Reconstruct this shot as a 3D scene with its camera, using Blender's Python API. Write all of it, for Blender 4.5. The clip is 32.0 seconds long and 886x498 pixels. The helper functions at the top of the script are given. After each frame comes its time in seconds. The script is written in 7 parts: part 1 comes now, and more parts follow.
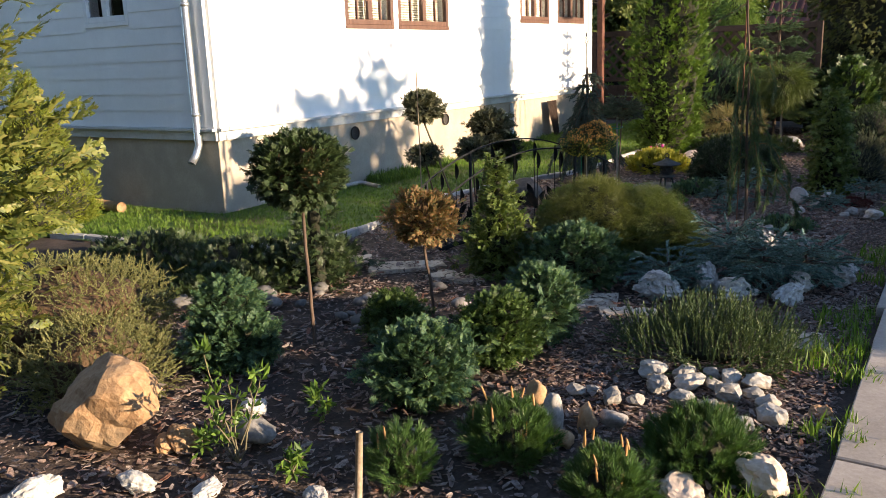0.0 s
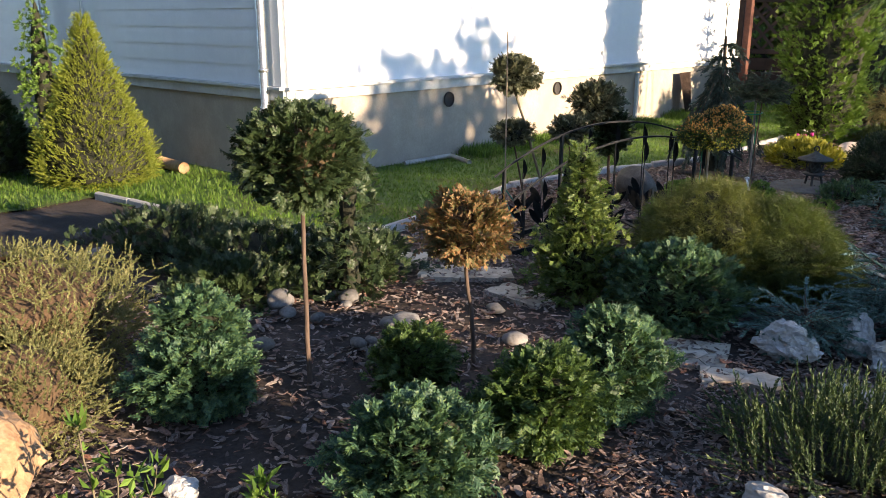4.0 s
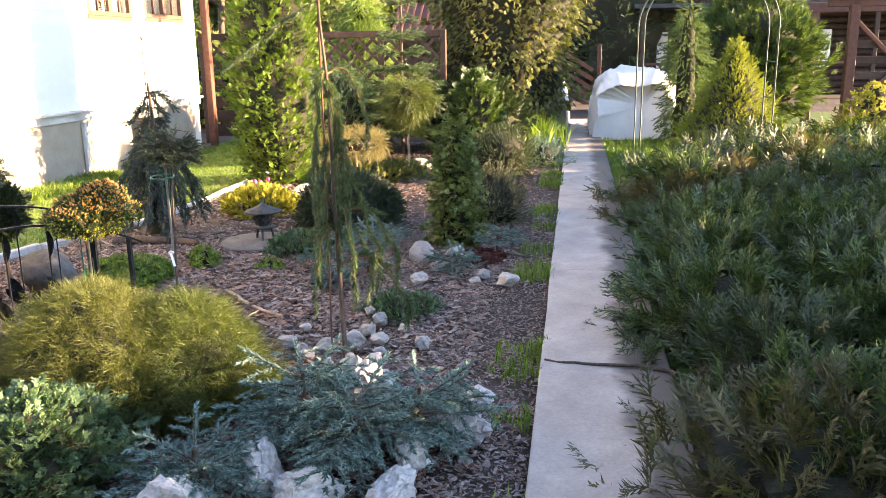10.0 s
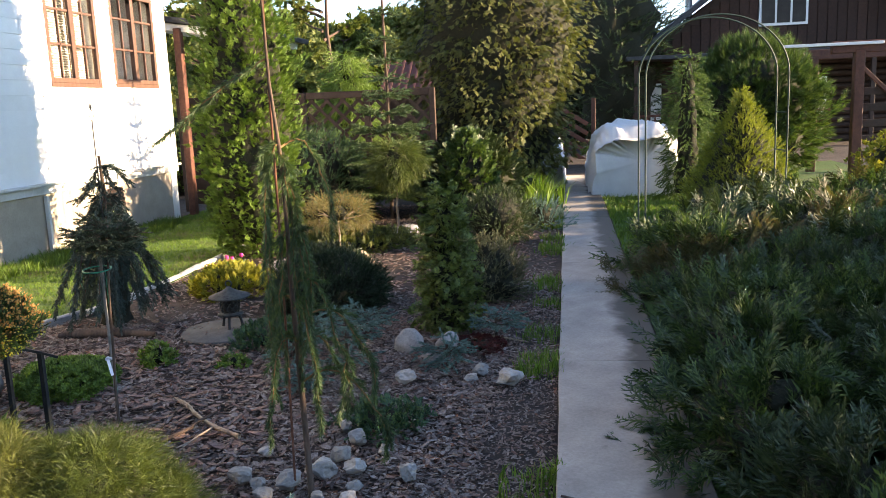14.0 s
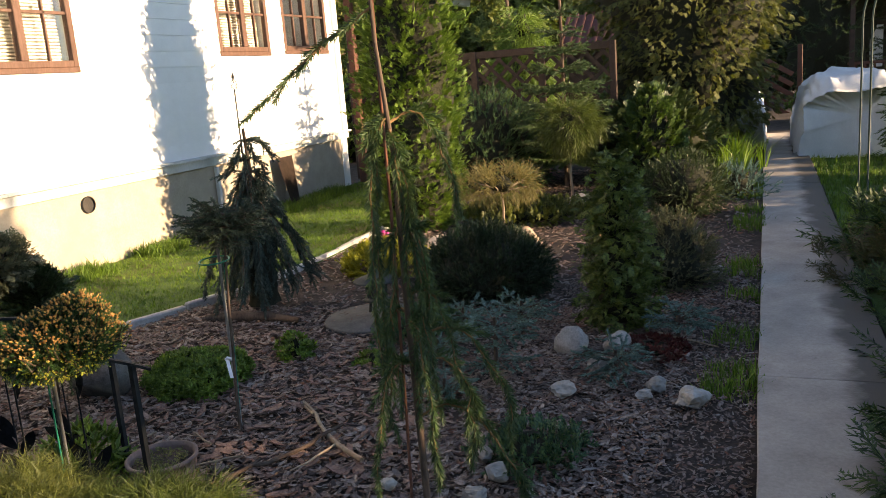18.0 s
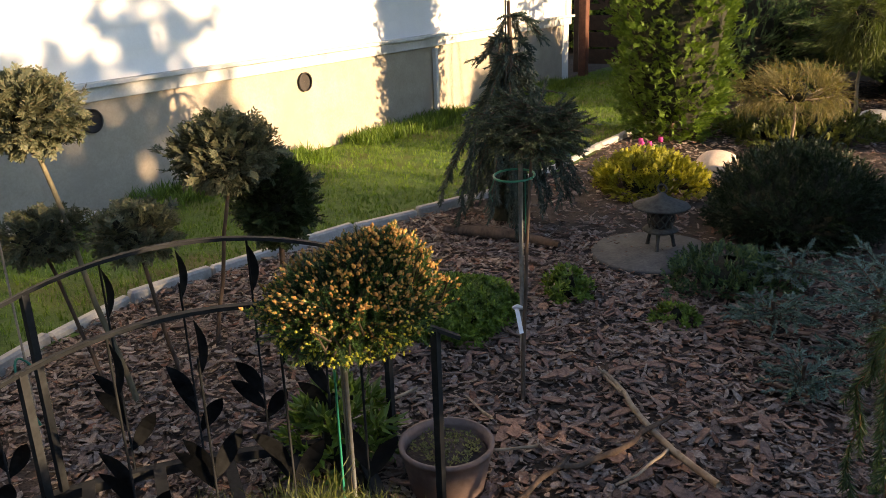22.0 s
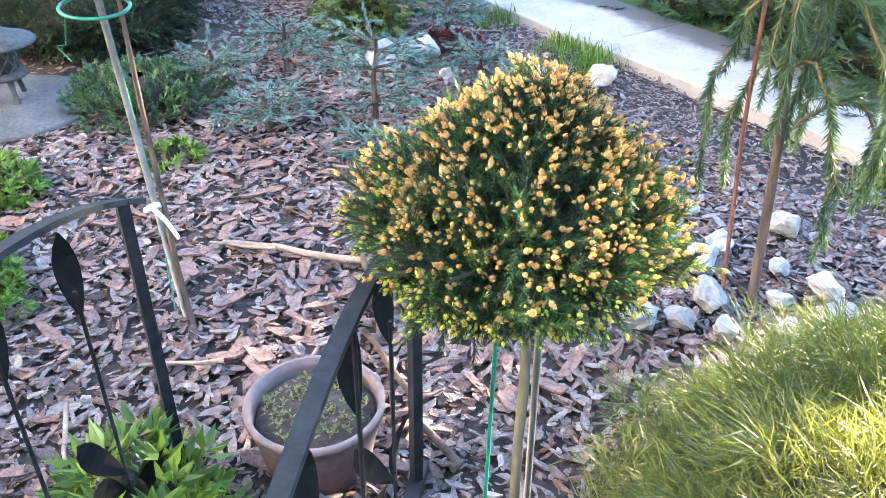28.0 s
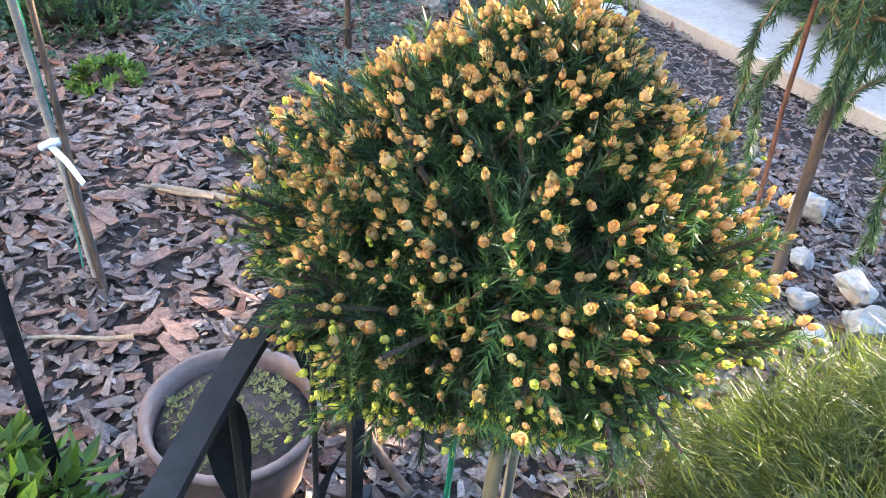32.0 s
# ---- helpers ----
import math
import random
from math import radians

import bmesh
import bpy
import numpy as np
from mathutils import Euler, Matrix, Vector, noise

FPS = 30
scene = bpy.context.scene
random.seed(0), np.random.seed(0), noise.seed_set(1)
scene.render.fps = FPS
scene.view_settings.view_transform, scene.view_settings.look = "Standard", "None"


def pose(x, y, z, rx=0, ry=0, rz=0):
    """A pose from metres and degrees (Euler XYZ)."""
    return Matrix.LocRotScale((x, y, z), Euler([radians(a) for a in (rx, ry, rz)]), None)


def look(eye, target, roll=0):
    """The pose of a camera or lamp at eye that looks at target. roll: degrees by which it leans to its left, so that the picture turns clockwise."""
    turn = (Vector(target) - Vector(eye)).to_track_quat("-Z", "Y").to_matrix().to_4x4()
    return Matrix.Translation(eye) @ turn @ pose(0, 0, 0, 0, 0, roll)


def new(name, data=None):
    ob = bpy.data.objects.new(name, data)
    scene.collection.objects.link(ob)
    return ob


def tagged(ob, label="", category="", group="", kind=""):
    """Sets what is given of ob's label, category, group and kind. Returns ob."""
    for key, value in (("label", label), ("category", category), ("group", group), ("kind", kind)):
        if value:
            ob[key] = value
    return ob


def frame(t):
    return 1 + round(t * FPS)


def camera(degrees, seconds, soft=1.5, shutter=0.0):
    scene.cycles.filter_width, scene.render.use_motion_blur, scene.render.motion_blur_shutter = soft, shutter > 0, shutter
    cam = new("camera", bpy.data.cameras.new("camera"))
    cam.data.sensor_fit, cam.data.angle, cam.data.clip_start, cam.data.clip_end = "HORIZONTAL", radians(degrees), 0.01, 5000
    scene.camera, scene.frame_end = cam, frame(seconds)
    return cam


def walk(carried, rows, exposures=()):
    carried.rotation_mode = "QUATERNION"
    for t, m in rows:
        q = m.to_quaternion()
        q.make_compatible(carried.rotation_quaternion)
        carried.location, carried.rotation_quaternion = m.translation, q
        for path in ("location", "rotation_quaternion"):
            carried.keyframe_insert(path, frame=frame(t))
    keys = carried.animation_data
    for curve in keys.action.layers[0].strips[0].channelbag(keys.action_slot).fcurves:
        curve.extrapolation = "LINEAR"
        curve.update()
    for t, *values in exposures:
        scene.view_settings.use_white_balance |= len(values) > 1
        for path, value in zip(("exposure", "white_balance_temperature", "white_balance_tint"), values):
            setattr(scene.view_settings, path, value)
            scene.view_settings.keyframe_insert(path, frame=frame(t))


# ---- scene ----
cam = camera(56.9, 32.0, soft=0.8)
PATH = [
    (0, (1.105, 0.131, 1.527), (0.049, 1.767, 1.073), -2.1),
    (0.5, (1.034, 0.33, 1.486), (-0.018, 1.945, 0.952), -1.8),
    (1, (0.903, 0.482, 1.499), (-0.056, 2.14, 0.923), -2.2),
    (1.5, (0.866, 0.62, 1.494), (-0.061, 2.292, 0.909), -2.5),
    (2, (0.917, 0.82, 1.511), (-0.087, 2.453, 0.94), -1.4),
    (2.5, (0.954, 0.983, 1.522), (-0.125, 2.562, 0.937), -1.9),
    (3, (0.863, 1.162, 1.491), (-0.236, 2.735, 0.927), -0.1),
    (3.5, (0.725, 1.297, 1.5), (-0.446, 2.832, 0.977), 0.8),
    (4, (0.701, 1.355, 1.499), (-0.582, 2.792, 0.96), 0.2),
    (4.5, (0.678, 1.331, 1.527), (-0.729, 2.651, 0.999), -0.3),
    (6.5, (0.717, 1.474, 1.581), (-0.542, 2.962, 1.131), -2.1),
    (7, (0.75, 1.564, 1.568), (-0.162, 3.284, 1.112), -1.2),
    (7.5, (0.795, 1.619, 1.559), (0.098, 3.434, 1.091), -1.5),
    (8, (0.881, 1.814, 1.552), (0.247, 3.649, 1.074), -1.5),
    (8.5, (0.973, 2.054, 1.562), (0.39, 3.9, 1.062), -1.1),
    (9, (0.921, 2.242, 1.539), (0.443, 4.112, 1.016), -1.9),
    (9.5, (0.876, 2.451, 1.569), (0.551, 4.358, 1.06), -2.7),
    (10, (0.897, 2.658, 1.598), (0.589, 4.577, 1.126), -0.8),
    (10.5, (0.939, 2.934, 1.635), (0.547, 4.853, 1.232), -0.7),
    (11, (0.86, 3.196, 1.583), (0.443, 5.117, 1.213), -2.9),
    (11.5, (0.777, 3.348, 1.614), (0.397, 5.283, 1.277), -3.9),
    (12, (0.799, 3.419, 1.65), (0.408, 5.36, 1.366), -3.3),
    (12.5, (0.764, 3.419, 1.652), (0.34, 5.357, 1.403), -2.0),
    (13, (0.777, 3.383, 1.652), (0.352, 5.32, 1.389), -2.1),
    (13.5, (0.78, 3.396, 1.641), (0.411, 5.339, 1.343), -2.3),
    (15.5, (1.006, 4.097, 1.593), (0.789, 6.038, 1.161), -1.9),
    (16, (0.923, 4.215, 1.584), (0.624, 6.147, 1.163), -3.8),
    (16.5, (0.842, 4.307, 1.609), (0.298, 6.181, 1.17), -4.6),
    (17, (0.794, 4.345, 1.624), (0.098, 6.172, 1.202), -3.8),
    (17.5, (0.775, 4.296, 1.628), (0.027, 6.105, 1.22), -4.0),
    (18, (0.787, 4.321, 1.624), (0.054, 6.136, 1.21), -4.5),
    (18.5, (0.745, 4.569, 1.568), (-0.027, 6.364, 1.141), -1.7),
    (19, (0.582, 4.764, 1.558), (-0.396, 6.45, 1.107), -1.1),
    (19.5, (0.313, 4.824, 1.552), (-0.702, 6.464, 1.021), -1.2),
    (20, (0.17, 4.775, 1.565), (-0.859, 6.401, 1.019), -0.6),
    (20.5, (0.121, 4.784, 1.59), (-0.999, 6.362, 1.084), -2.6),
    (21, (-0.005, 4.839, 1.556), (-1.16, 6.387, 1.037), -3.9),
    (21.5, (-0.22, 4.961, 1.549), (-1.38, 6.486, 0.976), -3.4),
    (22, (-0.324, 5.001, 1.528), (-1.382, 6.573, 0.888), -2.1),
    (22.5, (-0.553, 5.034, 1.505), (-1.346, 6.736, 0.816), -1.8),
    (23, (-0.742, 4.995, 1.536), (-1.403, 6.752, 0.845), -2.3),
    (23.5, (-0.952, 5.043, 1.545), (-1.679, 6.787, 0.891), -3.3),
    (24, (-1.242, 5.282, 1.503), (-1.97, 7.034, 0.872), -2.5),
    (24.5, (-1.419, 5.46, 1.451), (-1.744, 7.298, 0.732), -2.5),
    (25, (-1.729, 5.55, 1.429), (-1.564, 7.35, 0.552), -3.2),
    (25.5, (-1.908, 5.648, 1.387), (-1.644, 7.382, 0.406), -3.2),
    (26, (-2.007, 5.747, 1.441), (-1.559, 7.409, 0.403), -2.4),
    (26.5, (-2.015, 5.67, 1.384), (-1.189, 7.18, 0.34), -0.5),
    (28.5, (-2.056, 5.617, 1.356), (-1.095, 7.013, 0.269), 0.7),
    (29, (-2.051, 5.628, 1.354), (-1.08, 7.062, 0.327), 0.7),
    (29.5, (-1.984, 5.712, 1.297), (-0.963, 7.122, 0.285), 0.4),
    (30, (-1.926, 5.765, 1.267), (-0.895, 7.123, 0.195), 0.3),
    (30.5, (-1.905, 5.787, 1.271), (-0.917, 7.089, 0.095), 1),
    (31, (-1.855, 5.828, 1.239), (-0.873, 7.099, 0.024), 1.9),
    (31.5, (-1.827, 5.872, 1.226), (-0.849, 7.127, -0.009), 3.7),
    (32, (-1.829, 5.896, 1.221), (-0.877, 7.185, 0.002), 5.6),
]
walk(cam, [(t, look(eye, target, roll)) for t, eye, target, roll in PATH],
     [(0, 1.55, 7500, 16), (2, 2.05, 7300, 19), (3, 1.98, 7200, 20), (4, 1.75, 7300, 17), (7, 1.05, 8500, 18), (8, 1.7, 9000, 19), (9, 3.2, 9100, 23), (10, 3.45, 9200, 26), (11, 2.85, 9300, 22), (12, 2.45, 9200, 20), (13, 1.95, 8700, 17),
      (16, 3.5, 7500, 21), (17, 2.2, 8700, 18), (18, 1.72, 8900, 18), (19, 1.9, 8700, 17), (20, 1.65, 8600, 18), (21, 1.4, 8900, 19), (22, 1.62, 9600, 20), (23, 3.15, 8800, 15), (24, 2.5, 9400, 14), (25, 3.75, 8200, 13), (26, 3.95, 8000, 11), (29, 4.8, 7100, 19), (30, 4.7, 7100, 19), (31, 4.55, 7200, 15), (32, 4.1, 7400, 14)])

# ---- light ----
SUN_UP, SUN_TURN = 11.5, 6.0  # degrees above the horizon; from +x towards +y
world = bpy.data.worlds.new("sky")
scene.world = world
world.use_nodes = True
wn = world.node_tree
sky = wn.nodes.new("ShaderNodeTexSky")
sky.sky_type, sky.sun_disc = "NISHITA", False
sky.sun_elevation, sky.sun_rotation = radians(SUN_UP), radians(90 - SUN_TURN)
sky.air_density, sky.dust_density, sky.ozone_density = 1.0, 0.0, 2.0
sky.altitude = 3500.0
wn.links.new(sky.outputs[0], wn.nodes["Background"].inputs[0])
wn.nodes["Background"].inputs[1].default_value = 0.15
sun = new("sun", bpy.data.lights.new("sun", "SUN"))
sun.data.energy, sun.data.angle, sun.data.color = 4.6, radians(0.6), (1.0, 0.86, 0.66)
sun.matrix_basis = look((30 * math.cos(radians(SUN_TURN)), 30 * math.sin(radians(SUN_TURN)) + 8, 30 * math.tan(radians(SUN_UP))), (0, 8, 0))
# ---- materials ----
def nodes_of(name):
    m = bpy.data.materials.new(name)
    m.use_nodes = True
    nt = m.node_tree
    bs = nt.nodes["Principled BSDF"]
    return m, nt, bs


def ramp(nt, fac, stops):
    r = nt.nodes.new("ShaderNodeValToRGB")
    while len(r.color_ramp.elements) < len(stops):
        r.color_ramp.elements.new(0.5)
    for e, (p, c) in zip(r.color_ramp.elements, stops):
        e.position, e.color = p, (*c, 1)
    nt.links.new(fac, r.inputs[0])
    return r.outputs[0]


def noise_tex(nt, scale, detail=5.0, rough=0.6, coords="Object", stretch=(1, 1, 1)):
    tc = nt.nodes.new("ShaderNodeTexCoord")
    mp = nt.nodes.new("ShaderNodeMapping")
    mp.inputs["Scale"].default_value = stretch
    nt.links.new(tc.outputs[coords], mp.inputs[0])
    n = nt.nodes.new("ShaderNodeTexNoise")
    n.inputs["Scale"].default_value, n.inputs["Detail"].default_value = scale, detail
    n.inputs["Roughness"].default_value = rough
    nt.links.new(mp.outputs[0], n.inputs["Vector"])
    return n.outputs["Fac"]


def mixc(nt, fac, a, b, mode="MIX"):
    mx = nt.nodes.new("ShaderNodeMix")
    mx.data_type, mx.blend_type = "RGBA", mode
    for sock, v in ((mx.inputs[0], fac), (mx.inputs[6], a), (mx.inputs[7], b)):
        if isinstance(v, (int, float)):
            sock.default_value = v
        elif isinstance(v, tuple):
            sock.default_value = (*v, 1)
        else:
            nt.links.new(v, sock)
    return mx.outputs[2]


def bump(nt, bs, height, strength, dist):
    b = nt.nodes.new("ShaderNodeBump")
    b.inputs["Strength"].default_value, b.inputs["Distance"].default_value = strength, dist
    nt.links.new(height, b.inputs["Height"])
    nt.links.new(b.outputs[0], bs.inputs["Normal"])


def mat(name, a, b, scale=8.0, rough=0.8, bumps=0.4, dist=0.004, metal=0.0, fine=60.0, vary=0.0, stain=None, stain_scale=1.5,
        stretch=(1, 1, 1), spec=0.3, coords="Object"):
    """A surface of two tones by coarse and fine noise, with relief; vary: tone by object; stain: a third tone in patches."""
    m, nt, bs = nodes_of(name)
    coarse, grain = noise_tex(nt, scale, stretch=stretch, coords=coords), noise_tex(nt, fine, 4.0, stretch=stretch, coords=coords)
    add = nt.nodes.new("ShaderNodeMath")
    add.operation = "MULTIPLY_ADD"
    nt.links.new(grain, add.inputs[0])
    add.inputs[1].default_value = 0.45
    half = nt.nodes.new("ShaderNodeMath")
    half.operation = "MULTIPLY"
    nt.links.new(coarse, half.inputs[0])
    half.inputs[1].default_value = 0.55
    nt.links.new(half.outputs[0], add.inputs[2])
    col = ramp(nt, add.outputs[0], [(0.35, a), (0.65, b)])
    if stain:
        col = mixc(nt, ramp(nt, noise_tex(nt, stain_scale, 6.0, coords=coords), [(0.48, (0, 0, 0)), (0.66, (0.85, 0.85, 0.85))]), col, stain)
    if vary:
        oi = nt.nodes.new("ShaderNodeObjectInfo")
        col = mixc(nt, 1.0, col, ramp(nt, oi.outputs["Random"], [(0, (1 - vary,) * 3), (1, (1 + vary * 0.6,) * 3)]), "MULTIPLY")
    nt.links.new(col, bs.inputs["Base Color"])
    bs.inputs["Roughness"].default_value, bs.inputs["Metallic"].default_value = rough, metal
    bs.inputs["Specular IOR Level"].default_value = spec
    bump(nt, bs, add.outputs[0], bumps, dist)
    return m


def leaf_mat(name, tones, trans=0.35, rough=0.5, spec=0.35):
    """Foliage: every leaf takes a tone of its own, and light passes through it."""
    m, nt, bs = nodes_of(name)
    geo = nt.nodes.new("ShaderNodeNewGeometry")
    n = len(tones)
    col = ramp(nt, geo.outputs["Random Per Island"], [(i / max(n - 1, 1), c) for i, c in enumerate(tones)])
    patch = noise_tex(nt, 6.0, 3.0)
    col = mixc(nt, 1.0, col, ramp(nt, patch, [(0.3, (0.62, 0.66, 0.6)), (0.7, (1.3, 1.25, 1.15))]), "MULTIPLY")
    nt.links.new(col, bs.inputs["Base Color"])
    bs.inputs["Roughness"].default_value, bs.inputs["Specular IOR Level"].default_value = rough, spec
    tr = nt.nodes.new("ShaderNodeBsdfTranslucent")
    nt.links.new(mixc(nt, 1.0, col, (1.25, 1.3, 0.7), "MULTIPLY"), tr.inputs[0])
    mx = nt.nodes.new("ShaderNodeMixShader")
    mx.inputs[0].default_value = trans
    nt.links.new(bs.outputs[0], mx.inputs[1])
    nt.links.new(tr.outputs[0], mx.inputs[2])
    nt.links.new(mx.outputs[0], nt.nodes["Material Output"].inputs[0])
    return m


def chip_mat(name, tones, rough=0.75):
    """Loose bits: every piece a tone of its own, with a fibrous grain."""
    m, nt, bs = nodes_of(name)
    geo = nt.nodes.new("ShaderNodeNewGeometry")
    n = len(tones)
    col = ramp(nt, geo.outputs["Random Per Island"], [(i / (n - 1), c) for i, c in enumerate(tones)])
    g = noise_tex(nt, 70.0, 6.0, 0.75, stretch=(1, 1, 1))
    col = mixc(nt, 1.0, col, ramp(nt, g, [(0.32, (0.45, 0.42, 0.4)), (0.68, (1.45, 1.4, 1.36))]), "MULTIPLY")
    nt.links.new(col, bs.inputs["Base Color"])
    bs.inputs["Roughness"].default_value, bs.inputs["Specular IOR Level"].default_value = rough, 0.3
    bump(nt, bs, g, 1.0, 0.006)
    return m


# ---- geometry ----
rng = np.random.default_rng(7)


def mesh_np(name, verts, tris=None, quads=None, smooth=False):
    """A mesh from arrays of triangles and quads."""
    me = bpy.data.meshes.new(name)
    verts = np.asarray(verts, np.float32)
    loops, starts, k = [], [], 0
    for arr in (tris, quads):
        if arr is not None and len(arr):
            arr = np.asarray(arr, np.int32)
            loops.append(arr.ravel())
            starts.append(k + np.arange(len(arr)) * arr.shape[1])
            k += arr.size
    loops, starts = np.concatenate(loops), np.concatenate(starts)
    me.vertices.add(len(verts))
    me.vertices.foreach_set("co", verts.ravel())
    me.loops.add(len(loops))
    me.loops.foreach_set("vertex_index", loops)
    me.polygons.add(len(starts))
    me.polygons.foreach_set("loop_start", starts.astype(np.int32))
    me.update(calc_edges=True)
    me.validate()
    me.polygons.foreach_set("use_smooth", np.full(len(me.polygons), bool(smooth)))
    return me


def part(name, data, material, parent=None, label="", at=None):
    """Links a bmesh or mesh as one object, under a thing or a part."""
    if isinstance(data, bmesh.types.BMesh):
        me = bpy.data.meshes.new(name)
        data.to_mesh(me)
        data.free()
        data = me
    if material is not None and not data.materials:
        data.materials.append(material)
    ob = new(name, data)
    if parent is not None:
        ob.parent = parent
    if at is not None:
        ob.matrix_basis = at
    if label:
        tagged(ob, label)
    return ob


def thing(name, at, label, category, group="", kind=""):
    ob = new(name)
    ob.empty_display_size = 0.1
    ob.matrix_basis = at if isinstance(at, Matrix) else Matrix.Translation(at)
    return tagged(ob, label, category, group, kind)


def box_bm(sx, sy, sz, at=(0, 0, 0), bevel=0.0, turn=None, bm=None):
    """A box of that size round at, with bevelled edges."""
    b = bmesh.new()
    bmesh.ops.create_cube(b, size=1.0)
    bmesh.ops.scale(b, vec=(sx, sy, sz), verts=b.verts)
    if bevel:
        bmesh.ops.bevel(b, geom=list(b.edges), offset=bevel, segments=1, affect="EDGES")
    m = Matrix.Translation(at) @ (turn.to_4x4() if turn is not None else Matrix())
    bmesh.ops.transform(b, matrix=m, verts=b.verts)
    if bm is None:
        return b
    me = bpy.data.meshes.new("tmp")
    b.to_mesh(me)
    b.free()
    bm.from_mesh(me)
    bpy.data.meshes.remove(me)
    return bm


def tube(points, radii, sides=8, close=True):
    """A tube through the points, with a radius at each: verts, tris, quads."""
    P = np.asarray(points, float)
    n = len(P)
    R = np.broadcast_to(np.asarray(radii, float), (n,))
    tang = np.gradient(P, axis=0)
    tang /= np.linalg.norm(tang, axis=1, keepdims=True) + 1e-9
    up = np.array([0.0, 0, 1]) if abs(tang[0][2]) < 0.9 else np.array([1.0, 0, 0])
    V = []
    for i in range(n):
        a = np.cross(tang[i], up)
        a /= np.linalg.norm(a) + 1e-9
        b = np.cross(a, tang[i])
        up = b if np.linalg.norm(b) > 0.1 else up
        ang = np.arange(sides) * 2 * math.pi / sides
        V.append(P[i] + R[i] * (np.cos(ang)[:, None] * a + np.sin(ang)[:, None] * b))
    V = np.concatenate(V)
    q = []
    for i in range(n - 1):
        for j in range(sides):
            k = (j + 1) % sides
            q.append((i * sides + j, i * sides + k, (i + 1) * sides + k, (i + 1) * sides + j))
    t = []
    if close:
        V = np.concatenate([V, P[:1], P[-1:]])
        for j in range(sides):
            k = (j + 1) % sides
            t.append((n * sides, j, k))
            t.append((n * sides + 1, (n - 1) * sides + k, (n - 1) * sides + j))
    return V, np.array(t, int).reshape(-1, 3), np.array(q, int)


def tube_mesh(name, points, radii, sides=8):
    v, t, q = tube(points, radii, sides)
    return mesh_np(name, v, t, q, smooth=True)


def join_tubes(name, runs, sides=6):
    V, T, Q, k = [], [], [], 0
    for pts, rad in runs:
        v, t, q = tube(pts, rad, sides)
        V.append(v)
        T.append(t + k)
        Q.append(q + k)
        k += len(v)
    return mesh_np(name, np.concatenate(V), np.concatenate(T), np.concatenate(Q), smooth=True)


def lathe(name, profile, sides=24, smooth=True):
    """A turned body from (radius, height) pairs."""
    V, q = [], []
    for r, z in profile:
        a = np.arange(sides) * 2 * math.pi / sides
        V.append(np.stack([r * np.cos(a), r * np.sin(a), np.full(sides, z)], 1))
    for i in range(len(profile) - 1):
        for j in range(sides):
            k = (j + 1) % sides
            q.append((i * sides + j, i * sides + k, (i + 1) * sides + k, (i + 1) * sides + j))
    return mesh_np(name, np.concatenate(V), None, q, smooth=smooth)


def ico(sub):
    b = bmesh.new()
    bmesh.ops.create_icosphere(b, subdivisions=sub, radius=1.0)
    v = np.array([x.co[:] for x in b.verts])
    f = np.array([[x.index for x in p.verts] for p in b.faces])
    b.free()
    return v, f


ICO = {k: ico(k) for k in (1, 2, 3, 4)}


def stone_mesh(name, sx, sy, sz, seed, sub=3, rough=0.22, facets=5, smooth=True, jag=0.0):
    """A broken or worn stone: a ball cut by planes and roughened, its foot at z = 0."""
    r = np.random.default_rng(seed)
    v, f = ICO[sub]
    v = v.copy()
    for _ in range(facets):
        n = r.normal(size=3)
        n /= np.linalg.norm(n)
        d = r.uniform(0.55, 0.85)
        over = np.maximum(v @ n - d, 0)
        v -= over[:, None] * n * 0.9
    off = r.uniform(0, 50, 3)
    for scale, amp in ((1.3, rough), (3.5, rough * 0.4), (8.0, rough * 0.15)):
        v *= 1 + amp * np.array([noise.noise(Vector(p * scale + off)) for p in v])[:, None]
    if jag:
        v += jag * np.array([noise.noise_vector(Vector(p * 4.0 + off)) for p in v]) + jag * 0.5 * np.array([noise.noise_vector(Vector(p * 9.0 + off)) for p in v])
    v /= np.abs(v).max(0)
    v = v * (sx / 2, sy / 2, sz / 2)
    v[:, 2] += sz * 0.42
    return mesh_np(name, v, f, smooth=smooth)


# leaf templates lie along +y, with +z up
def diamonds(base, way, side, length, width, bend=0.0):
    """Small pointed leaves: verts and tris."""
    base, way, side = (np.asarray(a, float) for a in (base, way, side))
    length, width = np.broadcast_to(length, len(base))[:, None], np.broadcast_to(width, len(base))[:, None]
    nrm = np.cross(way, side)
    mid = base + way * length * 0.45 + nrm * length * bend
    V = np.stack([base, mid + side * width / 2, base + way * length, mid - side * width / 2], 1).reshape(-1, 3)
    k = np.arange(len(base))[:, None] * 4
    return V, np.concatenate([k + (0, 1, 2), k + (0, 2, 3)], 0)


def slivers(base, way, side, length, width):
    """Needles: one narrow triangle each."""
    base, way, side = (np.asarray(a, float) for a in (base, way, side))
    length, width = np.broadcast_to(length, len(base))[:, None], np.broadcast_to(width, len(base))[:, None]
    V = np.stack([base + side * width * 0.6, base + way * length, base - side * width * 0.6], 1).reshape(-1, 3)
    return V, np.arange(len(base) * 3).reshape(-1, 3)


def unit(a):
    return a / (np.linalg.norm(a, axis=-1, keepdims=True) + 1e-9)


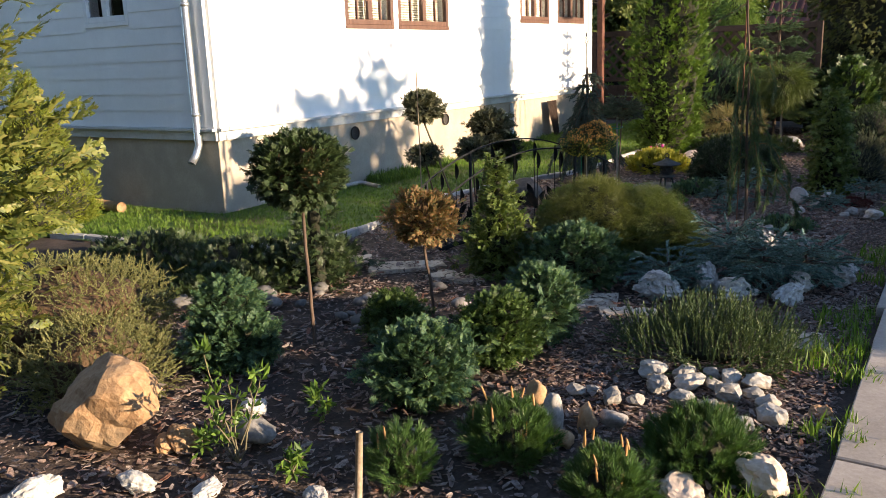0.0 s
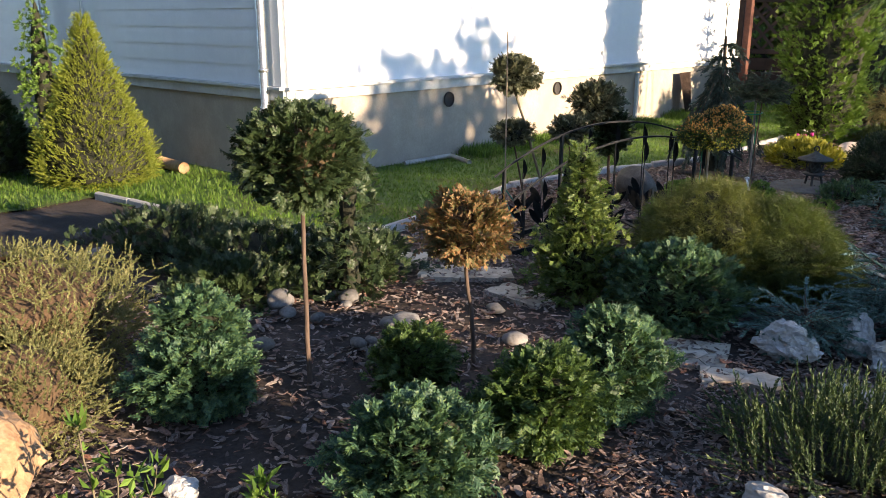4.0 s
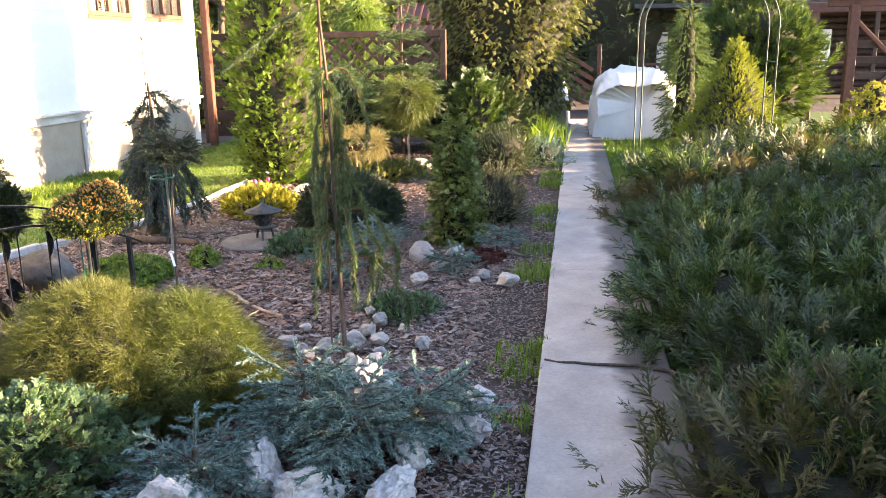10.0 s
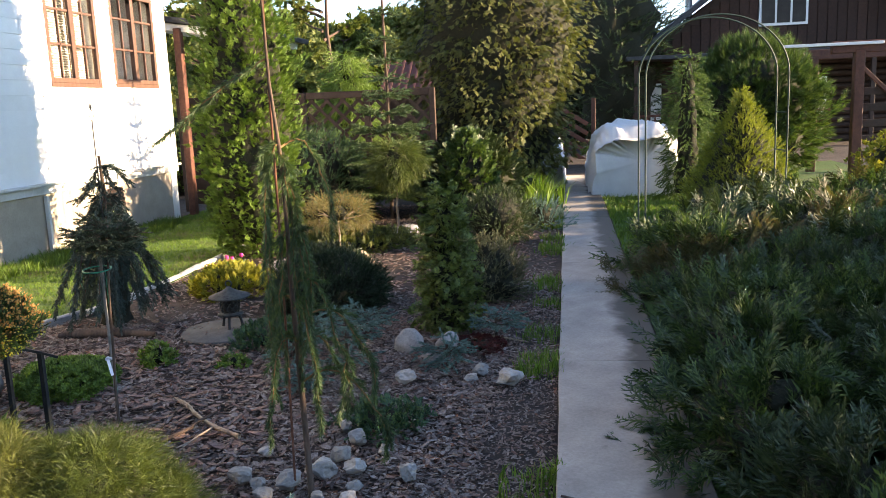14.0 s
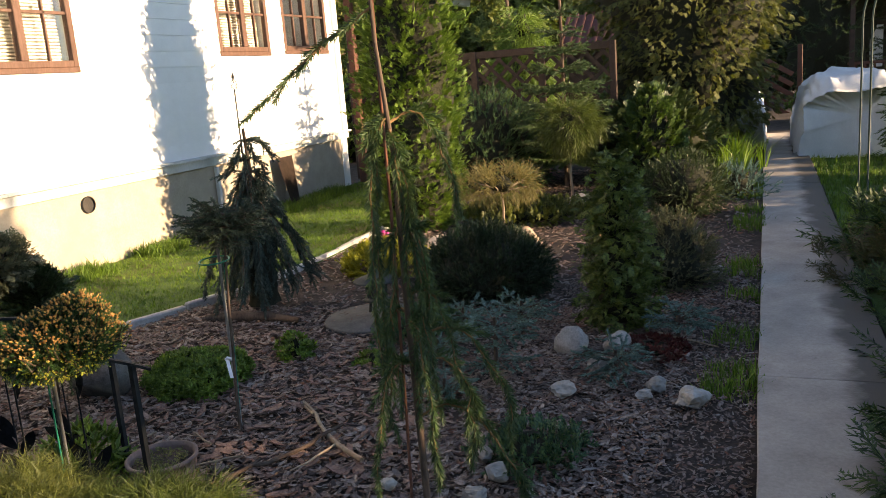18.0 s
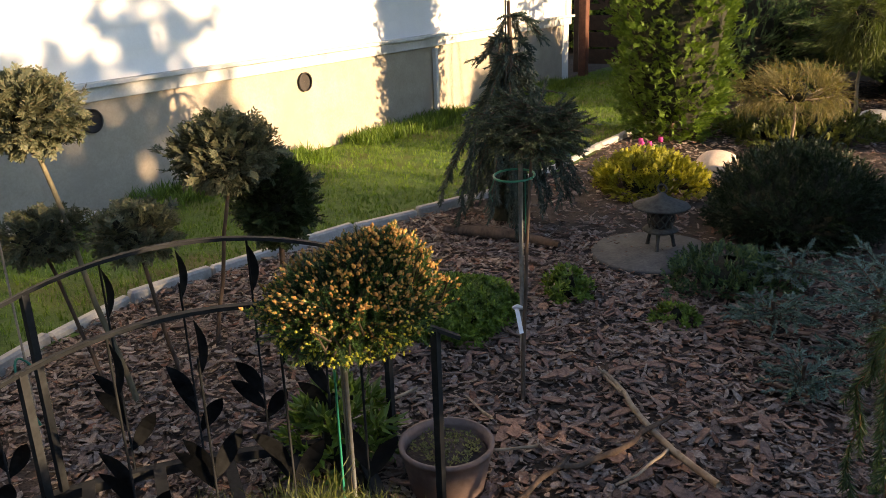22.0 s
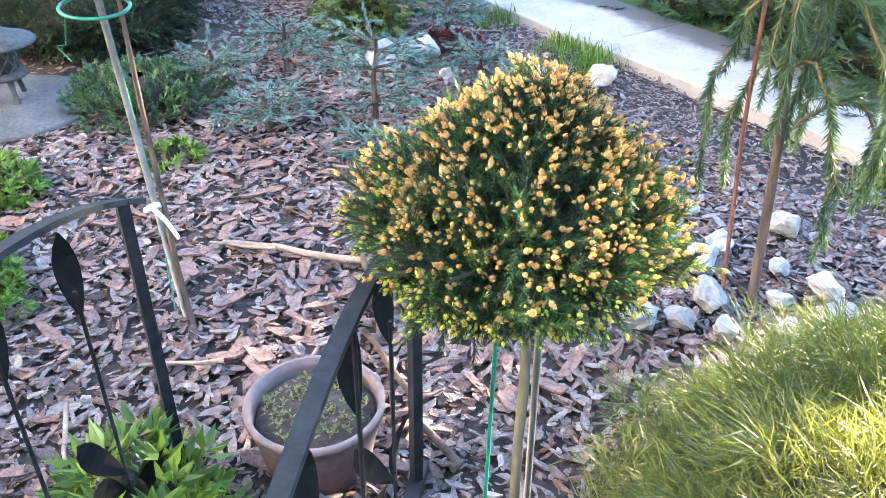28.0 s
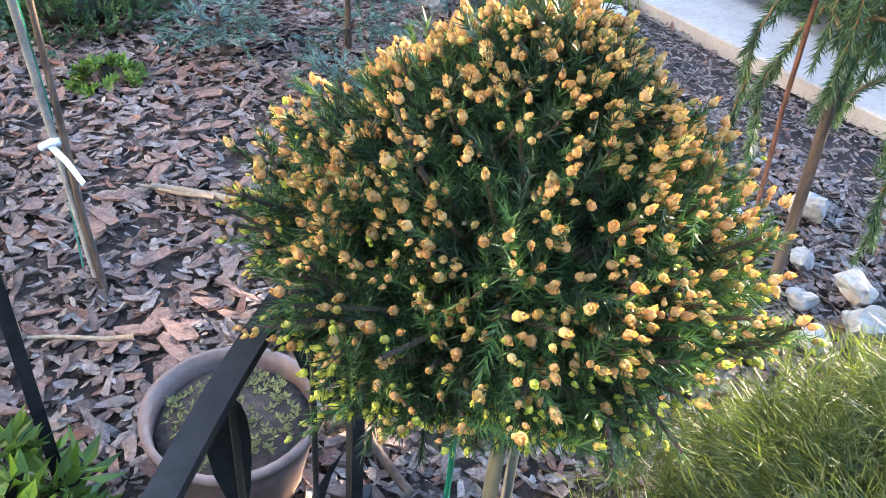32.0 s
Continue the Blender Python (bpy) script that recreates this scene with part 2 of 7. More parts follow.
def needle_sprig(n=30, length=0.06, needle=0.015, width=0.0016, spread=55, seed=1, flat=0.0):
    r = np.random.default_rng(seed)
    u = (np.arange(n) + r.uniform(0, 1, n)) / n
    a = np.arange(n) * 2.4 + r.normal(0, 0.3, n)
    s = np.radians(spread * (1 - 0.45 * u) + r.normal(0, 8, n))
    out = np.stack([np.cos(a), 0 * a, np.sin(a) * (1 - flat) + flat * 0.3], 1)
    way = unit(out * np.sin(s)[:, None] + np.array([0, 1.0, 0]) * np.cos(s)[:, None])
    base = np.stack([0 * u, u * length, 0 * u], 1)
    side = unit(np.cross(way, r.normal(size=(n, 3))))
    return slivers(base, way, side, needle * r.uniform(0.8, 1.15, n), width * 1.2)


def fan_spray(length=0.09, n=9, width=0.008, seed=2, spread=42, curl=0.12, order=3):
    """A flat spray of scale leaves: a midrib with side shoots."""
    r = np.random.default_rng(seed)
    base, way, ln, wd = [], [], [], []
    for i in range(n):
        u = (i + 0.6) / n
        p = np.array([0, u * length * 0.8, -curl * length * u * u])
        sgn = 1 if i % 2 else -1
        a = math.radians(spread + r.normal(0, 7)) * sgn
        w = np.array([math.sin(a), math.cos(a), -0.15 + r.normal(0, 0.12)])
        l = length * (0.55 - 0.35 * u) * r.uniform(0.8, 1.2)
        for j in range(order):
            v = j / order
            b = math.radians(28 + r.normal(0, 8)) * (1 if j % 2 else -1)
            w2 = np.array([w[0] * math.cos(b) - w[1] * math.sin(b), w[0] * math.sin(b) + w[1] * math.cos(b), w[2] + r.normal(0, 0.1)])
            base.append(p + w * l * v)
            way.append(w2)
            ln.append(l * 0.6)
            wd.append(width)
        base.append(p)
        way.append(w)
        ln.append(l)
        wd.append(width * 0.7)
    base.append((0, 0, 0))
    way.append((0, 1, -curl))
    ln.append(length)
    wd.append(width * 0.7)
    way = unit(np.array(way, float))
    side = unit(np.cross(way, np.tile([0.0, 0, 1], (len(way), 1)) + r.normal(0, 0.25, (len(way), 3))))
    return slivers(np.array(base, float), way, side, np.array(ln), np.array(wd) * 1.1)


def thread_spray(length=0.16, n=7, width=0.003, seed=3, droop=0.7):
    """Fine hanging threads in short straight pieces."""
    r = np.random.default_rng(seed)
    B, W, L = [], [], []
    for i in range(n):
        d = unit(np.array([r.normal(0, 0.45), 1.0, r.normal(0.15, 0.35)]))
        p = np.zeros(3)
        for k in range(4):
            seg = length / 4 * r.uniform(0.8, 1.2)
            B.append(p.copy())
            W.append(d)
            L.append(seg * 1.25)
            p = p + d * seg
            d = unit(d + np.array([r.normal(0, 0.3), r.normal(0, 0.1), -droop * 0.35 + r.normal(0, 0.2)]))
    W = np.array(W)
    return slivers(np.array(B), W, unit(np.cross(W, r.normal(size=W.shape))), np.array(L) * 1.2, width)


def leaf_tuft(n=7, leaf=0.03, width=0.014, spread=50, seed=4):
    """A rosette of broad leaves."""
    r = np.random.default_rng(seed)
    a = np.arange(n) * 2.4
    s = np.radians(spread + r.normal(0, 14, n))
    way = unit(np.stack([np.cos(a) * np.sin(s), np.cos(s), np.sin(a) * np.sin(s)], 1))
    side = unit(np.cross(way, np.tile([0.0, 1, 0.0], (n, 1)) + 1e-3))
    return diamonds(np.stack([0 * a, r.uniform(0, leaf * 0.5, n), 0 * a], 1), way, side, leaf * r.uniform(0.8, 1.2, n), width, 0.12)


def blade_tuft(n=5, height=0.06, width=0.004, lean=0.4, seed=5):
    """Grass blades that bend over: each of two pieces, growing along +z."""
    r = np.random.default_rng(seed)
    V, T = [], []
    for i in range(n):
        a, b = r.uniform(0, 6.28), r.uniform(0, 6.28)
        h, l = height * r.uniform(0.6, 1.2), lean * r.uniform(0.2, 1.2)
        d, s = np.array([math.cos(a), math.sin(a), 0]), np.array([-math.sin(b), math.cos(b), 0]) * width / 2
        p0 = np.array([r.normal(0, 0.012), r.normal(0, 0.012), -0.01])
        p1 = p0 + d * h * l * 0.3 + np.array([0, 0, h * 0.62])
        p2 = p0 + d * h * l + np.array([0, 0, h])
        k = len(V)
        V += [p0 - s, p0 + s, p1 - s * 0.8, p1 + s * 0.8, p2]
        T += [(k, k + 1, k + 3), (k, k + 3, k + 2), (k + 2, k + 3, k + 4)]
    return np.array(V), np.array(T)


def frames_of(dirs, roll=None):
    """Turns that carry +y to the given ways; +z stays as far up as it can, then rolls."""
    y = unit(np.asarray(dirs, float))
    ref = np.where(np.abs(y[:, 2:3]) > 0.95, np.array([[1.0, 0, 0]]), np.array([[0, 0, 1.0]]))
    x = unit(np.cross(y, ref))
    z = np.cross(x, y)
    if roll is not None:
        c, s = np.cos(roll)[:, None], np.sin(roll)[:, None]
        x, z = x * c + z * s, z * c - x * s
    return np.stack([x, y, z], 2)


def spread_out(templates, points, turns, sizes):
    """Copies of leaf templates at many places, as arrays of verts and tris."""
    V, T, k = [], [], 0
    pick = rng.integers(0, len(templates), len(points))
    sizes = np.broadcast_to(sizes, len(points))
    for i, (tv, tt) in enumerate(templates):
        w = np.where(pick == i)[0]
        if not len(w):
            continue
        v = np.einsum("nij,vj->nvi", turns[w], tv) * sizes[w][:, None, None] + points[w][:, None]
        V.append(v.reshape(-1, 3))
        T.append((tt[None] + (np.arange(len(w)) * len(tv))[:, None, None]).reshape(-1, 3) + k)
        k += len(w) * len(tv)
    return np.concatenate(V), np.concatenate(T)


def lumps(dirs, seed, scale=2.2):
    o = np.random.default_rng(seed).uniform(0, 60, 3)
    return np.array([noise.noise(Vector(d * scale + o)) for d in dirs])


def body_points(n, profile, radius, height, seed, lump=0.25, depth=0.35, scale=2.2, oval=1.0):
    """Places and outward ways on a plant's uneven outline; profile: (share of height, share of radius) pairs."""
    r = np.random.default_rng(seed)
    hs, rs = np.array(profile).T
    fine = np.linspace(0, 1, 200)
    w = np.interp(fine, hs, rs) * radius + 0.15 * radius
    c = np.cumsum(w)
    u = np.interp(r.uniform(0, 1, n), c / c[-1], fine)
    a = r.uniform(0, 2 * math.pi, n)
    rad = np.interp(u, hs, rs) * radius
    slope = (np.interp(np.clip(u + 0.03, 0, 1), hs, rs) - np.interp(np.clip(u - 0.03, 0, 1), hs, rs)) * radius / (0.06 * height)
    d = unit(np.stack([np.cos(a), np.sin(a), np.clip(-slope, -2.5, 4)], 1))
    key = np.stack([np.cos(a), np.sin(a), u * height / max(radius, 0.01)], 1)
    lu = lumps(key, seed, scale) + 0.55 * lumps(key, seed + 7, scale * 2.7)
    k = (1 + lump * lu) * (1 - depth * r.uniform(0, 1, n) ** 1.6)
    P = np.stack([np.cos(a) * rad * k * oval, np.sin(a) * rad * k, u * height * (1 + 0.12 * lump * lu)], 1)
    return P, d, lu


DARK_CORE = None


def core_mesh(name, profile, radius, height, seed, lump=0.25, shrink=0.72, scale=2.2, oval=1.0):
    """A solid lump inside a crown; its dark colour stands for the shade there."""
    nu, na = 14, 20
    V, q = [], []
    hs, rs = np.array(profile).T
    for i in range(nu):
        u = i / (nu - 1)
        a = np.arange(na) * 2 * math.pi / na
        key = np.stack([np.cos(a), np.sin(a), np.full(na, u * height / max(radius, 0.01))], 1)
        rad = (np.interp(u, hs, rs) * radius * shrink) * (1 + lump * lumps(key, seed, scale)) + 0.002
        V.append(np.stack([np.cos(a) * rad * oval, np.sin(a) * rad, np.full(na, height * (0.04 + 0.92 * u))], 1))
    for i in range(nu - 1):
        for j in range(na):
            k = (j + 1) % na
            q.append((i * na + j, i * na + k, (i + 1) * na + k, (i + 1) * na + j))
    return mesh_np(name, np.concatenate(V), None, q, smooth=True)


BALL = [(0, 0.25), (0.08, 0.6), (0.25, 0.9), (0.5, 1.0), (0.75, 0.85), (0.92, 0.5), (1, 0.12)]
DOME = [(0, 0.8), (0.15, 0.97), (0.4, 1.0), (0.65, 0.85), (0.85, 0.55), (1, 0.15)]
CONE = [(0, 0.85), (0.08, 1.0), (0.3, 0.82), (0.6, 0.5), (0.85, 0.2), (1, 0.03)]
COLUMN = [(0, 0.6), (0.08, 0.9), (0.3, 1.0), (0.6, 0.9), (0.85, 0.55), (1, 0.08)]
MAT_LOW = [(0, 0.95), (0.3, 1.0), (0.6, 0.8), (0.85, 0.5), (1, 0.2)]


def foliage(name, templates, n, profile, radius, height, seed, material, parent, lift=0.0, up=0.4, size=1.0, lump=0.25, depth=0.35,
            scale=2.2, oval=1.0, core=True, shrink=0.72, jitter=0.35, core_mat=None):
    """A crown or mound of leaf sprays under a thing, with a core coloured as inner shade."""
    P, d, lu = body_points(n, profile, radius, height, seed, lump, depth, scale, oval)
    r = np.random.default_rng(seed + 1)
    d = unit(d + np.array([0, 0, up]) + r.normal(0, jitter, d.shape))
    P[:, 2] += lift
    v, t = spread_out(templates, P, frames_of(d, r.normal(0, 0.7, n)), size * r.uniform(0.7, 1.25, n))
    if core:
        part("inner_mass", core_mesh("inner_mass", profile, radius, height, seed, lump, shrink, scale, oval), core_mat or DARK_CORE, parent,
             "solid inner core, coloured dark for the shade between twigs", Matrix.Translation((0, 0, lift)))
    return part(name, mesh_np(name, v, t), material, parent)

# ---- the place's surfaces ----
BARK = mat("bark", (0.045, 0.03, 0.022), (0.14, 0.095, 0.07), 14, 0.9, 0.9, 0.01, stretch=(1, 1, 0.25))
BARK_ORANGE = mat("orange_twig_bark", (0.13, 0.07, 0.03), (0.27, 0.155, 0.07), 14, 0.85, 0.8, 0.006, stretch=(1, 1, 0.3))
BARK_OLIVE = mat("olive_bark", (0.09, 0.075, 0.045), (0.19, 0.16, 0.10), 14, 0.85, 0.8, 0.006, stretch=(1, 1, 0.3))
BARK_PALE = mat("pale_bark", (0.16, 0.12, 0.085), (0.36, 0.28, 0.2), 14, 0.85, 0.8, 0.008, stretch=(1, 1, 0.3))
# near-black core colour: shade deep inside crowns, painted on a solid lump
DARK_CORE = mat("inner_shade_core", (0.012, 0.014, 0.009), (0.035, 0.035, 0.02), 20, 0.95, 1.0, 0.02)
RUST_CORE = mat("dry_inner_twigs", (0.05, 0.03, 0.018), (0.12, 0.075, 0.04), 20, 0.95, 1.0, 0.02)
SOIL = mat("soil", (0.035, 0.026, 0.022), (0.11, 0.08, 0.065), 5, 0.95, 1.0, 0.02, fine=55, stain=(0.03, 0.025, 0.022), stain_scale=0.8)
TURF = mat("turf", (0.035, 0.07, 0.014), (0.08, 0.15, 0.03), 9, 0.9, 1.0, 0.02, stain=(0.10, 0.09, 0.03), stain_scale=1.1)


def concrete_mat():
    """Pale worn concrete, dirt and juniper shade painted along its right side, with stains and hairline relief."""
    m, nt, bs = nodes_of("path_concrete")
    coarse, fine = noise_tex(nt, 3.0, 6.0), noise_tex(nt, 70.0, 5.0)
    col = ramp(nt, coarse, [(0.3, (0.29, 0.255, 0.225)), (0.7, (0.45, 0.40, 0.355))])
    col = mixc(nt, 1.0, col, ramp(nt, fine, [(0.3, (0.86, 0.85, 0.84)), (0.7, (1.1, 1.1, 1.1))]), "MULTIPLY")
    tc = nt.nodes.new("ShaderNodeTexCoord")
    sp = nt.nodes.new("ShaderNodeSeparateXYZ")
    nt.links.new(tc.outputs["Object"], sp.inputs[0])
    ma = nt.nodes.new("ShaderNodeMath")
    ma.operation = "MULTIPLY_ADD"
    nt.links.new(noise_tex(nt, 2.2, 8.0, 0.7), ma.inputs[0])
    ma.inputs[1].default_value = 0.42
    nt.links.new(sp.outputs[0], ma.inputs[2])
    # dark right edge: dirt together with the juniper bank's shade, both in the colour
    col = mixc(nt, ramp(nt, ma.outputs[0], [(0.26, (0, 0, 0)), (0.36, (0.9, 0.9, 0.9))]), col, (0.10, 0.085, 0.07))
    spots = ramp(nt, noise_tex(nt, 9.0, 3.0), [(0.66, (0, 0, 0)), (0.74, (0.5, 0.5, 0.5))])
    col = mixc(nt, spots, col, (0.16, 0.14, 0.12))
    oi = nt.nodes.new("ShaderNodeObjectInfo")
    col = mixc(nt, 1.0, col, ramp(nt, oi.outputs["Random"], [(0, (0.88, 0.88, 0.88)), (1, (1.06, 1.05, 1.04))]), "MULTIPLY")
    nt.links.new(col, bs.inputs["Base Color"])
    bs.inputs["Roughness"].default_value, bs.inputs["Specular IOR Level"].default_value = 0.8, 0.3
    bump(nt, bs, fine, 0.35, 0.002)
    return m


CONCRETE = concrete_mat()
KERB = mat("kerb_concrete", (0.32, 0.31, 0.29), (0.5, 0.48, 0.45), 9, 0.85, 0.5, 0.004, vary=0.15, stain=(0.16, 0.17, 0.12), stain_scale=4)
SANDSTONE = mat("sandstone_slab", (0.44, 0.37, 0.29), (0.60, 0.52, 0.42), 7, 0.85, 0.6, 0.003, vary=0.15, stain=(0.22, 0.17, 0.13), stain_scale=5)
WHITE_STONE = mat("white_quartz_stone", (0.22, 0.21, 0.195), (0.47, 0.445, 0.41), 7, 0.8, 0.9, 0.01, fine=40, vary=0.3, stain=(0.30, 0.22, 0.14), stain_scale=11)
GREY_STONE = mat("grey_limestone", (0.28, 0.27, 0.26), (0.68, 0.66, 0.62), 6, 0.85, 1.0, 0.015, fine=45, vary=0.2, stain=(0.30, 0.25, 0.18), stain_scale=6)
PEBBLE = mat("pebble", (0.10, 0.095, 0.09), (0.25, 0.235, 0.22), 12, 0.8, 0.6, 0.004, vary=0.45)
GRANITE = mat("granite_boulder", (0.20, 0.18, 0.165), (0.42, 0.39, 0.36), 25, 0.8, 0.6, 0.004, fine=120, stain=(0.28, 0.25, 0.2), stain_scale=3)
GABLE = mat("dark_red_boards", (0.025, 0.012, 0.009), (0.06, 0.027, 0.019), 12, 0.75, 0.4, 0.003, vary=0.25)
DARK_GRANITE = mat("dark_granite_boulder", (0.05, 0.046, 0.043), (0.14, 0.13, 0.12), 25, 0.85, 0.6, 0.004, fine=120, stain=(0.10, 0.095, 0.07), stain_scale=3)
ORANGE_STONE = mat("orange_sandstone", (0.26, 0.14, 0.07), (0.46, 0.30, 0.17), 7, 0.85, 1.0, 0.012, fine=50, stain=(0.20, 0.15, 0.10), stain_scale=5, vary=0.15)
PALE_STONE = mat("pale_pink_stone", (0.50, 0.38, 0.30), (0.68, 0.56, 0.46), 9, 0.75, 0.4, 0.005)
SIDING = mat("white_painted_siding", (0.74, 0.74, 0.72), (0.82, 0.82, 0.80), 4, 0.5, 0.03, 0.001, fine=70, vary=0.03, spec=0.4)
DRIP = mat("grey_painted_board", (0.46, 0.47, 0.46), (0.60, 0.60, 0.58), 6, 0.6, 0.3, 0.002, stretch=(1, 0.2, 1), stain=(0.36, 0.36, 0.34), stain_scale=3)
PLINTH = mat("plastered_plinth", (0.33, 0.28, 0.22), (0.44, 0.375, 0.30), 5, 0.9, 0.5, 0.004, fine=60, stain=(0.33, 0.28, 0.23), stain_scale=1.8)
FRAME = mat("varnished_window_wood", (0.09, 0.049, 0.036), (0.155, 0.088, 0.066), 12, 0.45, 0.3, 0.002, stretch=(1, 1, 0.2))
FENCE = mat("brown_stained_wood", (0.03, 0.019, 0.014), (0.075, 0.045, 0.034), 12, 0.7, 0.5, 0.003, vary=0.2)
RED_WOOD = mat("red_brown_wood", (0.08, 0.03, 0.022), (0.16, 0.065, 0.042), 12, 0.65, 0.5, 0.003, vary=0.2)
ZINC = mat("galvanised_metal", (0.42, 0.44, 0.45), (0.62, 0.64, 0.65), 15, 0.38, 0.15, 0.001, metal=0.85)
STEEL = mat("aluminium_tube", (0.55, 0.57, 0.58), (0.72, 0.74, 0.75), 15, 0.3, 0.15, 0.001, metal=0.9)
IRON = mat("black_painted_iron", (0.008, 0.009, 0.010), (0.022, 0.024, 0.026), 25, 0.7, 0.3, 0.001, spec=0.2)
CAST = mat("weathered_cast_iron", (0.02, 0.022, 0.022), (0.065, 0.07, 0.066), 18, 0.75, 0.6, 0.002)
POLE = mat("dull_metal_pole", (0.15, 0.14, 0.125), (0.28, 0.27, 0.25), 14, 0.5, 0.3, 0.002, metal=0.2)
RUSTY = mat("rusty_rod", (0.085, 0.032, 0.02), (0.18, 0.075, 0.045), 20, 0.8, 0.4, 0.002)
GREEN_WIRE = mat("green_plastic", (0.0, 0.12, 0.075), (0.01, 0.22, 0.14), 20, 0.4, 0.1, 0.001)
GREEN_TUBE = mat("green_painted_tube", (0.008, 0.025, 0.02), (0.02, 0.05, 0.04), 20, 0.5, 0.1, 0.001)
CLAY = mat("faded_plastic_pot", (0.14, 0.095, 0.085), (0.22, 0.16, 0.145), 8, 0.65, 0.3, 0.002)
FLEECE = mat("white_garden_fleece", (0.66, 0.66, 0.67), (0.82, 0.82, 0.82), 4, 0.8, 0.5, 0.01)
TIE = mat("white_tie", (0.7, 0.7, 0.72), (0.85, 0.85, 0.86), 10, 0.6, 0.2, 0.001)
WOOD_DRY = mat("weathered_wood", (0.20, 0.14, 0.095), (0.48, 0.36, 0.26), 9, 0.85, 0.8, 0.006, stretch=(1, 0.25, 1), stain=(0.13, 0.09, 0.065), stain_scale=6)
STICK_WOOD = mat("peeled_stick", (0.20, 0.145, 0.10), (0.42, 0.33, 0.24), 14, 0.75, 0.5, 0.003, stain=(0.24, 0.16, 0.11), stain_scale=12)
ROOF = mat("dark_roof", (0.02, 0.022, 0.026), (0.05, 0.052, 0.058), 6, 0.6, 0.3, 0.004)
TILE_RED = mat("red_brown_metal_roof", (0.09, 0.035, 0.03), (0.17, 0.07, 0.055), 10, 0.6, 0.3, 0.004)
LOG_DARK = mat("dark_log_wall", (0.03, 0.018, 0.014), (0.075, 0.042, 0.03), 8, 0.7, 0.5, 0.004, vary=0.2)
WHITE_PAINT = mat("white_window_paint", (0.72, 0.72, 0.71), (0.82, 0.82, 0.81), 10, 0.5, 0.1, 0.001)
BLIND = mat("pale_blind", (0.30, 0.27, 0.23), (0.40, 0.37, 0.32), 10, 0.8, 0.2, 0.001)
ROOM = mat("dim_room", (0.03, 0.027, 0.025), (0.06, 0.052, 0.047), 3, 0.9, 0.1, 0.001)
PLATE = mat("dark_slate_disc", (0.05, 0.055, 0.06), (0.12, 0.125, 0.125), 9, 0.75, 0.4, 0.003, fine=70)


def glass():
    m, nt, bs = nodes_of("window_glass")
    bs.inputs["Base Color"].default_value = (0.9, 0.94, 0.95, 1)
    bs.inputs["Roughness"].default_value = 0.03
    bs.inputs["Transmission Weight"].default_value = 1.0
    bs.inputs["IOR"].default_value = 1.45
    return m


GLASS = glass()
CHIPS = chip_mat("bark_chips", [(0.04, 0.026, 0.022), (0.13, 0.09, 0.078), (0.19, 0.14, 0.122), (0.235, 0.17, 0.148), (0.27, 0.232, 0.215), (0.19, 0.085, 0.055), (0.20, 0.166, 0.152), (0.33, 0.28, 0.25), (0.085, 0.058, 0.05)])
L_SPRUCE = leaf_mat("spruce_needles", [(0.036, 0.081, 0.029), (0.064, 0.136, 0.040), (0.100, 0.181, 0.054)], 0.15, 0.4)
L_BUDSPRUCE = leaf_mat("short_spruce_needles", [(0.022, 0.058, 0.02), (0.04, 0.095, 0.028), (0.075, 0.15, 0.042)], 0.12, 0.4)
L_NEST = leaf_mat("nest_spruce_needles", [(0.03, 0.048, 0.034), (0.058, 0.084, 0.056), (0.115, 0.135, 0.09)], 0.12, 0.5)
L_FIR = leaf_mat("fir_needles", [(0.035, 0.07, 0.034), (0.065, 0.115, 0.055), (0.11, 0.165, 0.08)], 0.2, 0.5)
L_BLUE = leaf_mat("blue_spruce_needles", [(0.05, 0.11, 0.105), (0.10, 0.185, 0.18), (0.20, 0.31, 0.30)], 0.12, 0.5)
L_WEEP = leaf_mat("weeping_blue_needles", [(0.022, 0.042, 0.038), (0.04, 0.068, 0.062), (0.075, 0.11, 0.10)], 0.12, 0.5)
L_DARK = leaf_mat("dark_conifer_leaves", [(0.020, 0.038, 0.017), (0.036, 0.065, 0.026), (0.065, 0.087, 0.036)], 0.15, 0.45)
L_YEW_AND_SHADE = leaf_mat("yew_and_inner_shade_needles", [(0.012, 0.026, 0.013), (0.020, 0.043, 0.019), (0.035, 0.065, 0.026)], 0.08, 0.4)
L_THUJA = leaf_mat("thuja_sprays", [(0.065, 0.123, 0.026), (0.116, 0.203, 0.041), (0.189, 0.290, 0.065)], 0.3, 0.5)
L_OLIVE = leaf_mat("olive_juniper_sprays", [(0.06, 0.078, 0.024), (0.105, 0.125, 0.037), (0.16, 0.175, 0.055), (0.14, 0.12, 0.05)], 0.3, 0.55)
L_BLUEGREEN = leaf_mat("bluegreen_sprays", [(0.022, 0.06, 0.034), (0.042, 0.10, 0.058), (0.075, 0.15, 0.085), (0.13, 0.20, 0.07)], 0.22, 0.5)
L_JUNIPER = leaf_mat("juniper_sprays", [(0.024, 0.052, 0.018), (0.046, 0.092, 0.03), (0.08, 0.14, 0.04), (0.13, 0.19, 0.058)], 0.3, 0.5)
# juniper tones lowered to put the bank's shade into the leaf colour
L_BANK = leaf_mat("shaded_bank_juniper_sprays", [(0.016, 0.036, 0.013), (0.03, 0.064, 0.02), (0.055, 0.10, 0.03), (0.10, 0.15, 0.045)], 0.25, 0.5)
L_GOLD = leaf_mat("golden_threads", [(0.062, 0.078, 0.021), (0.105, 0.124, 0.035), (0.155, 0.17, 0.05), (0.042, 0.06, 0.02)], 0.35, 0.5)
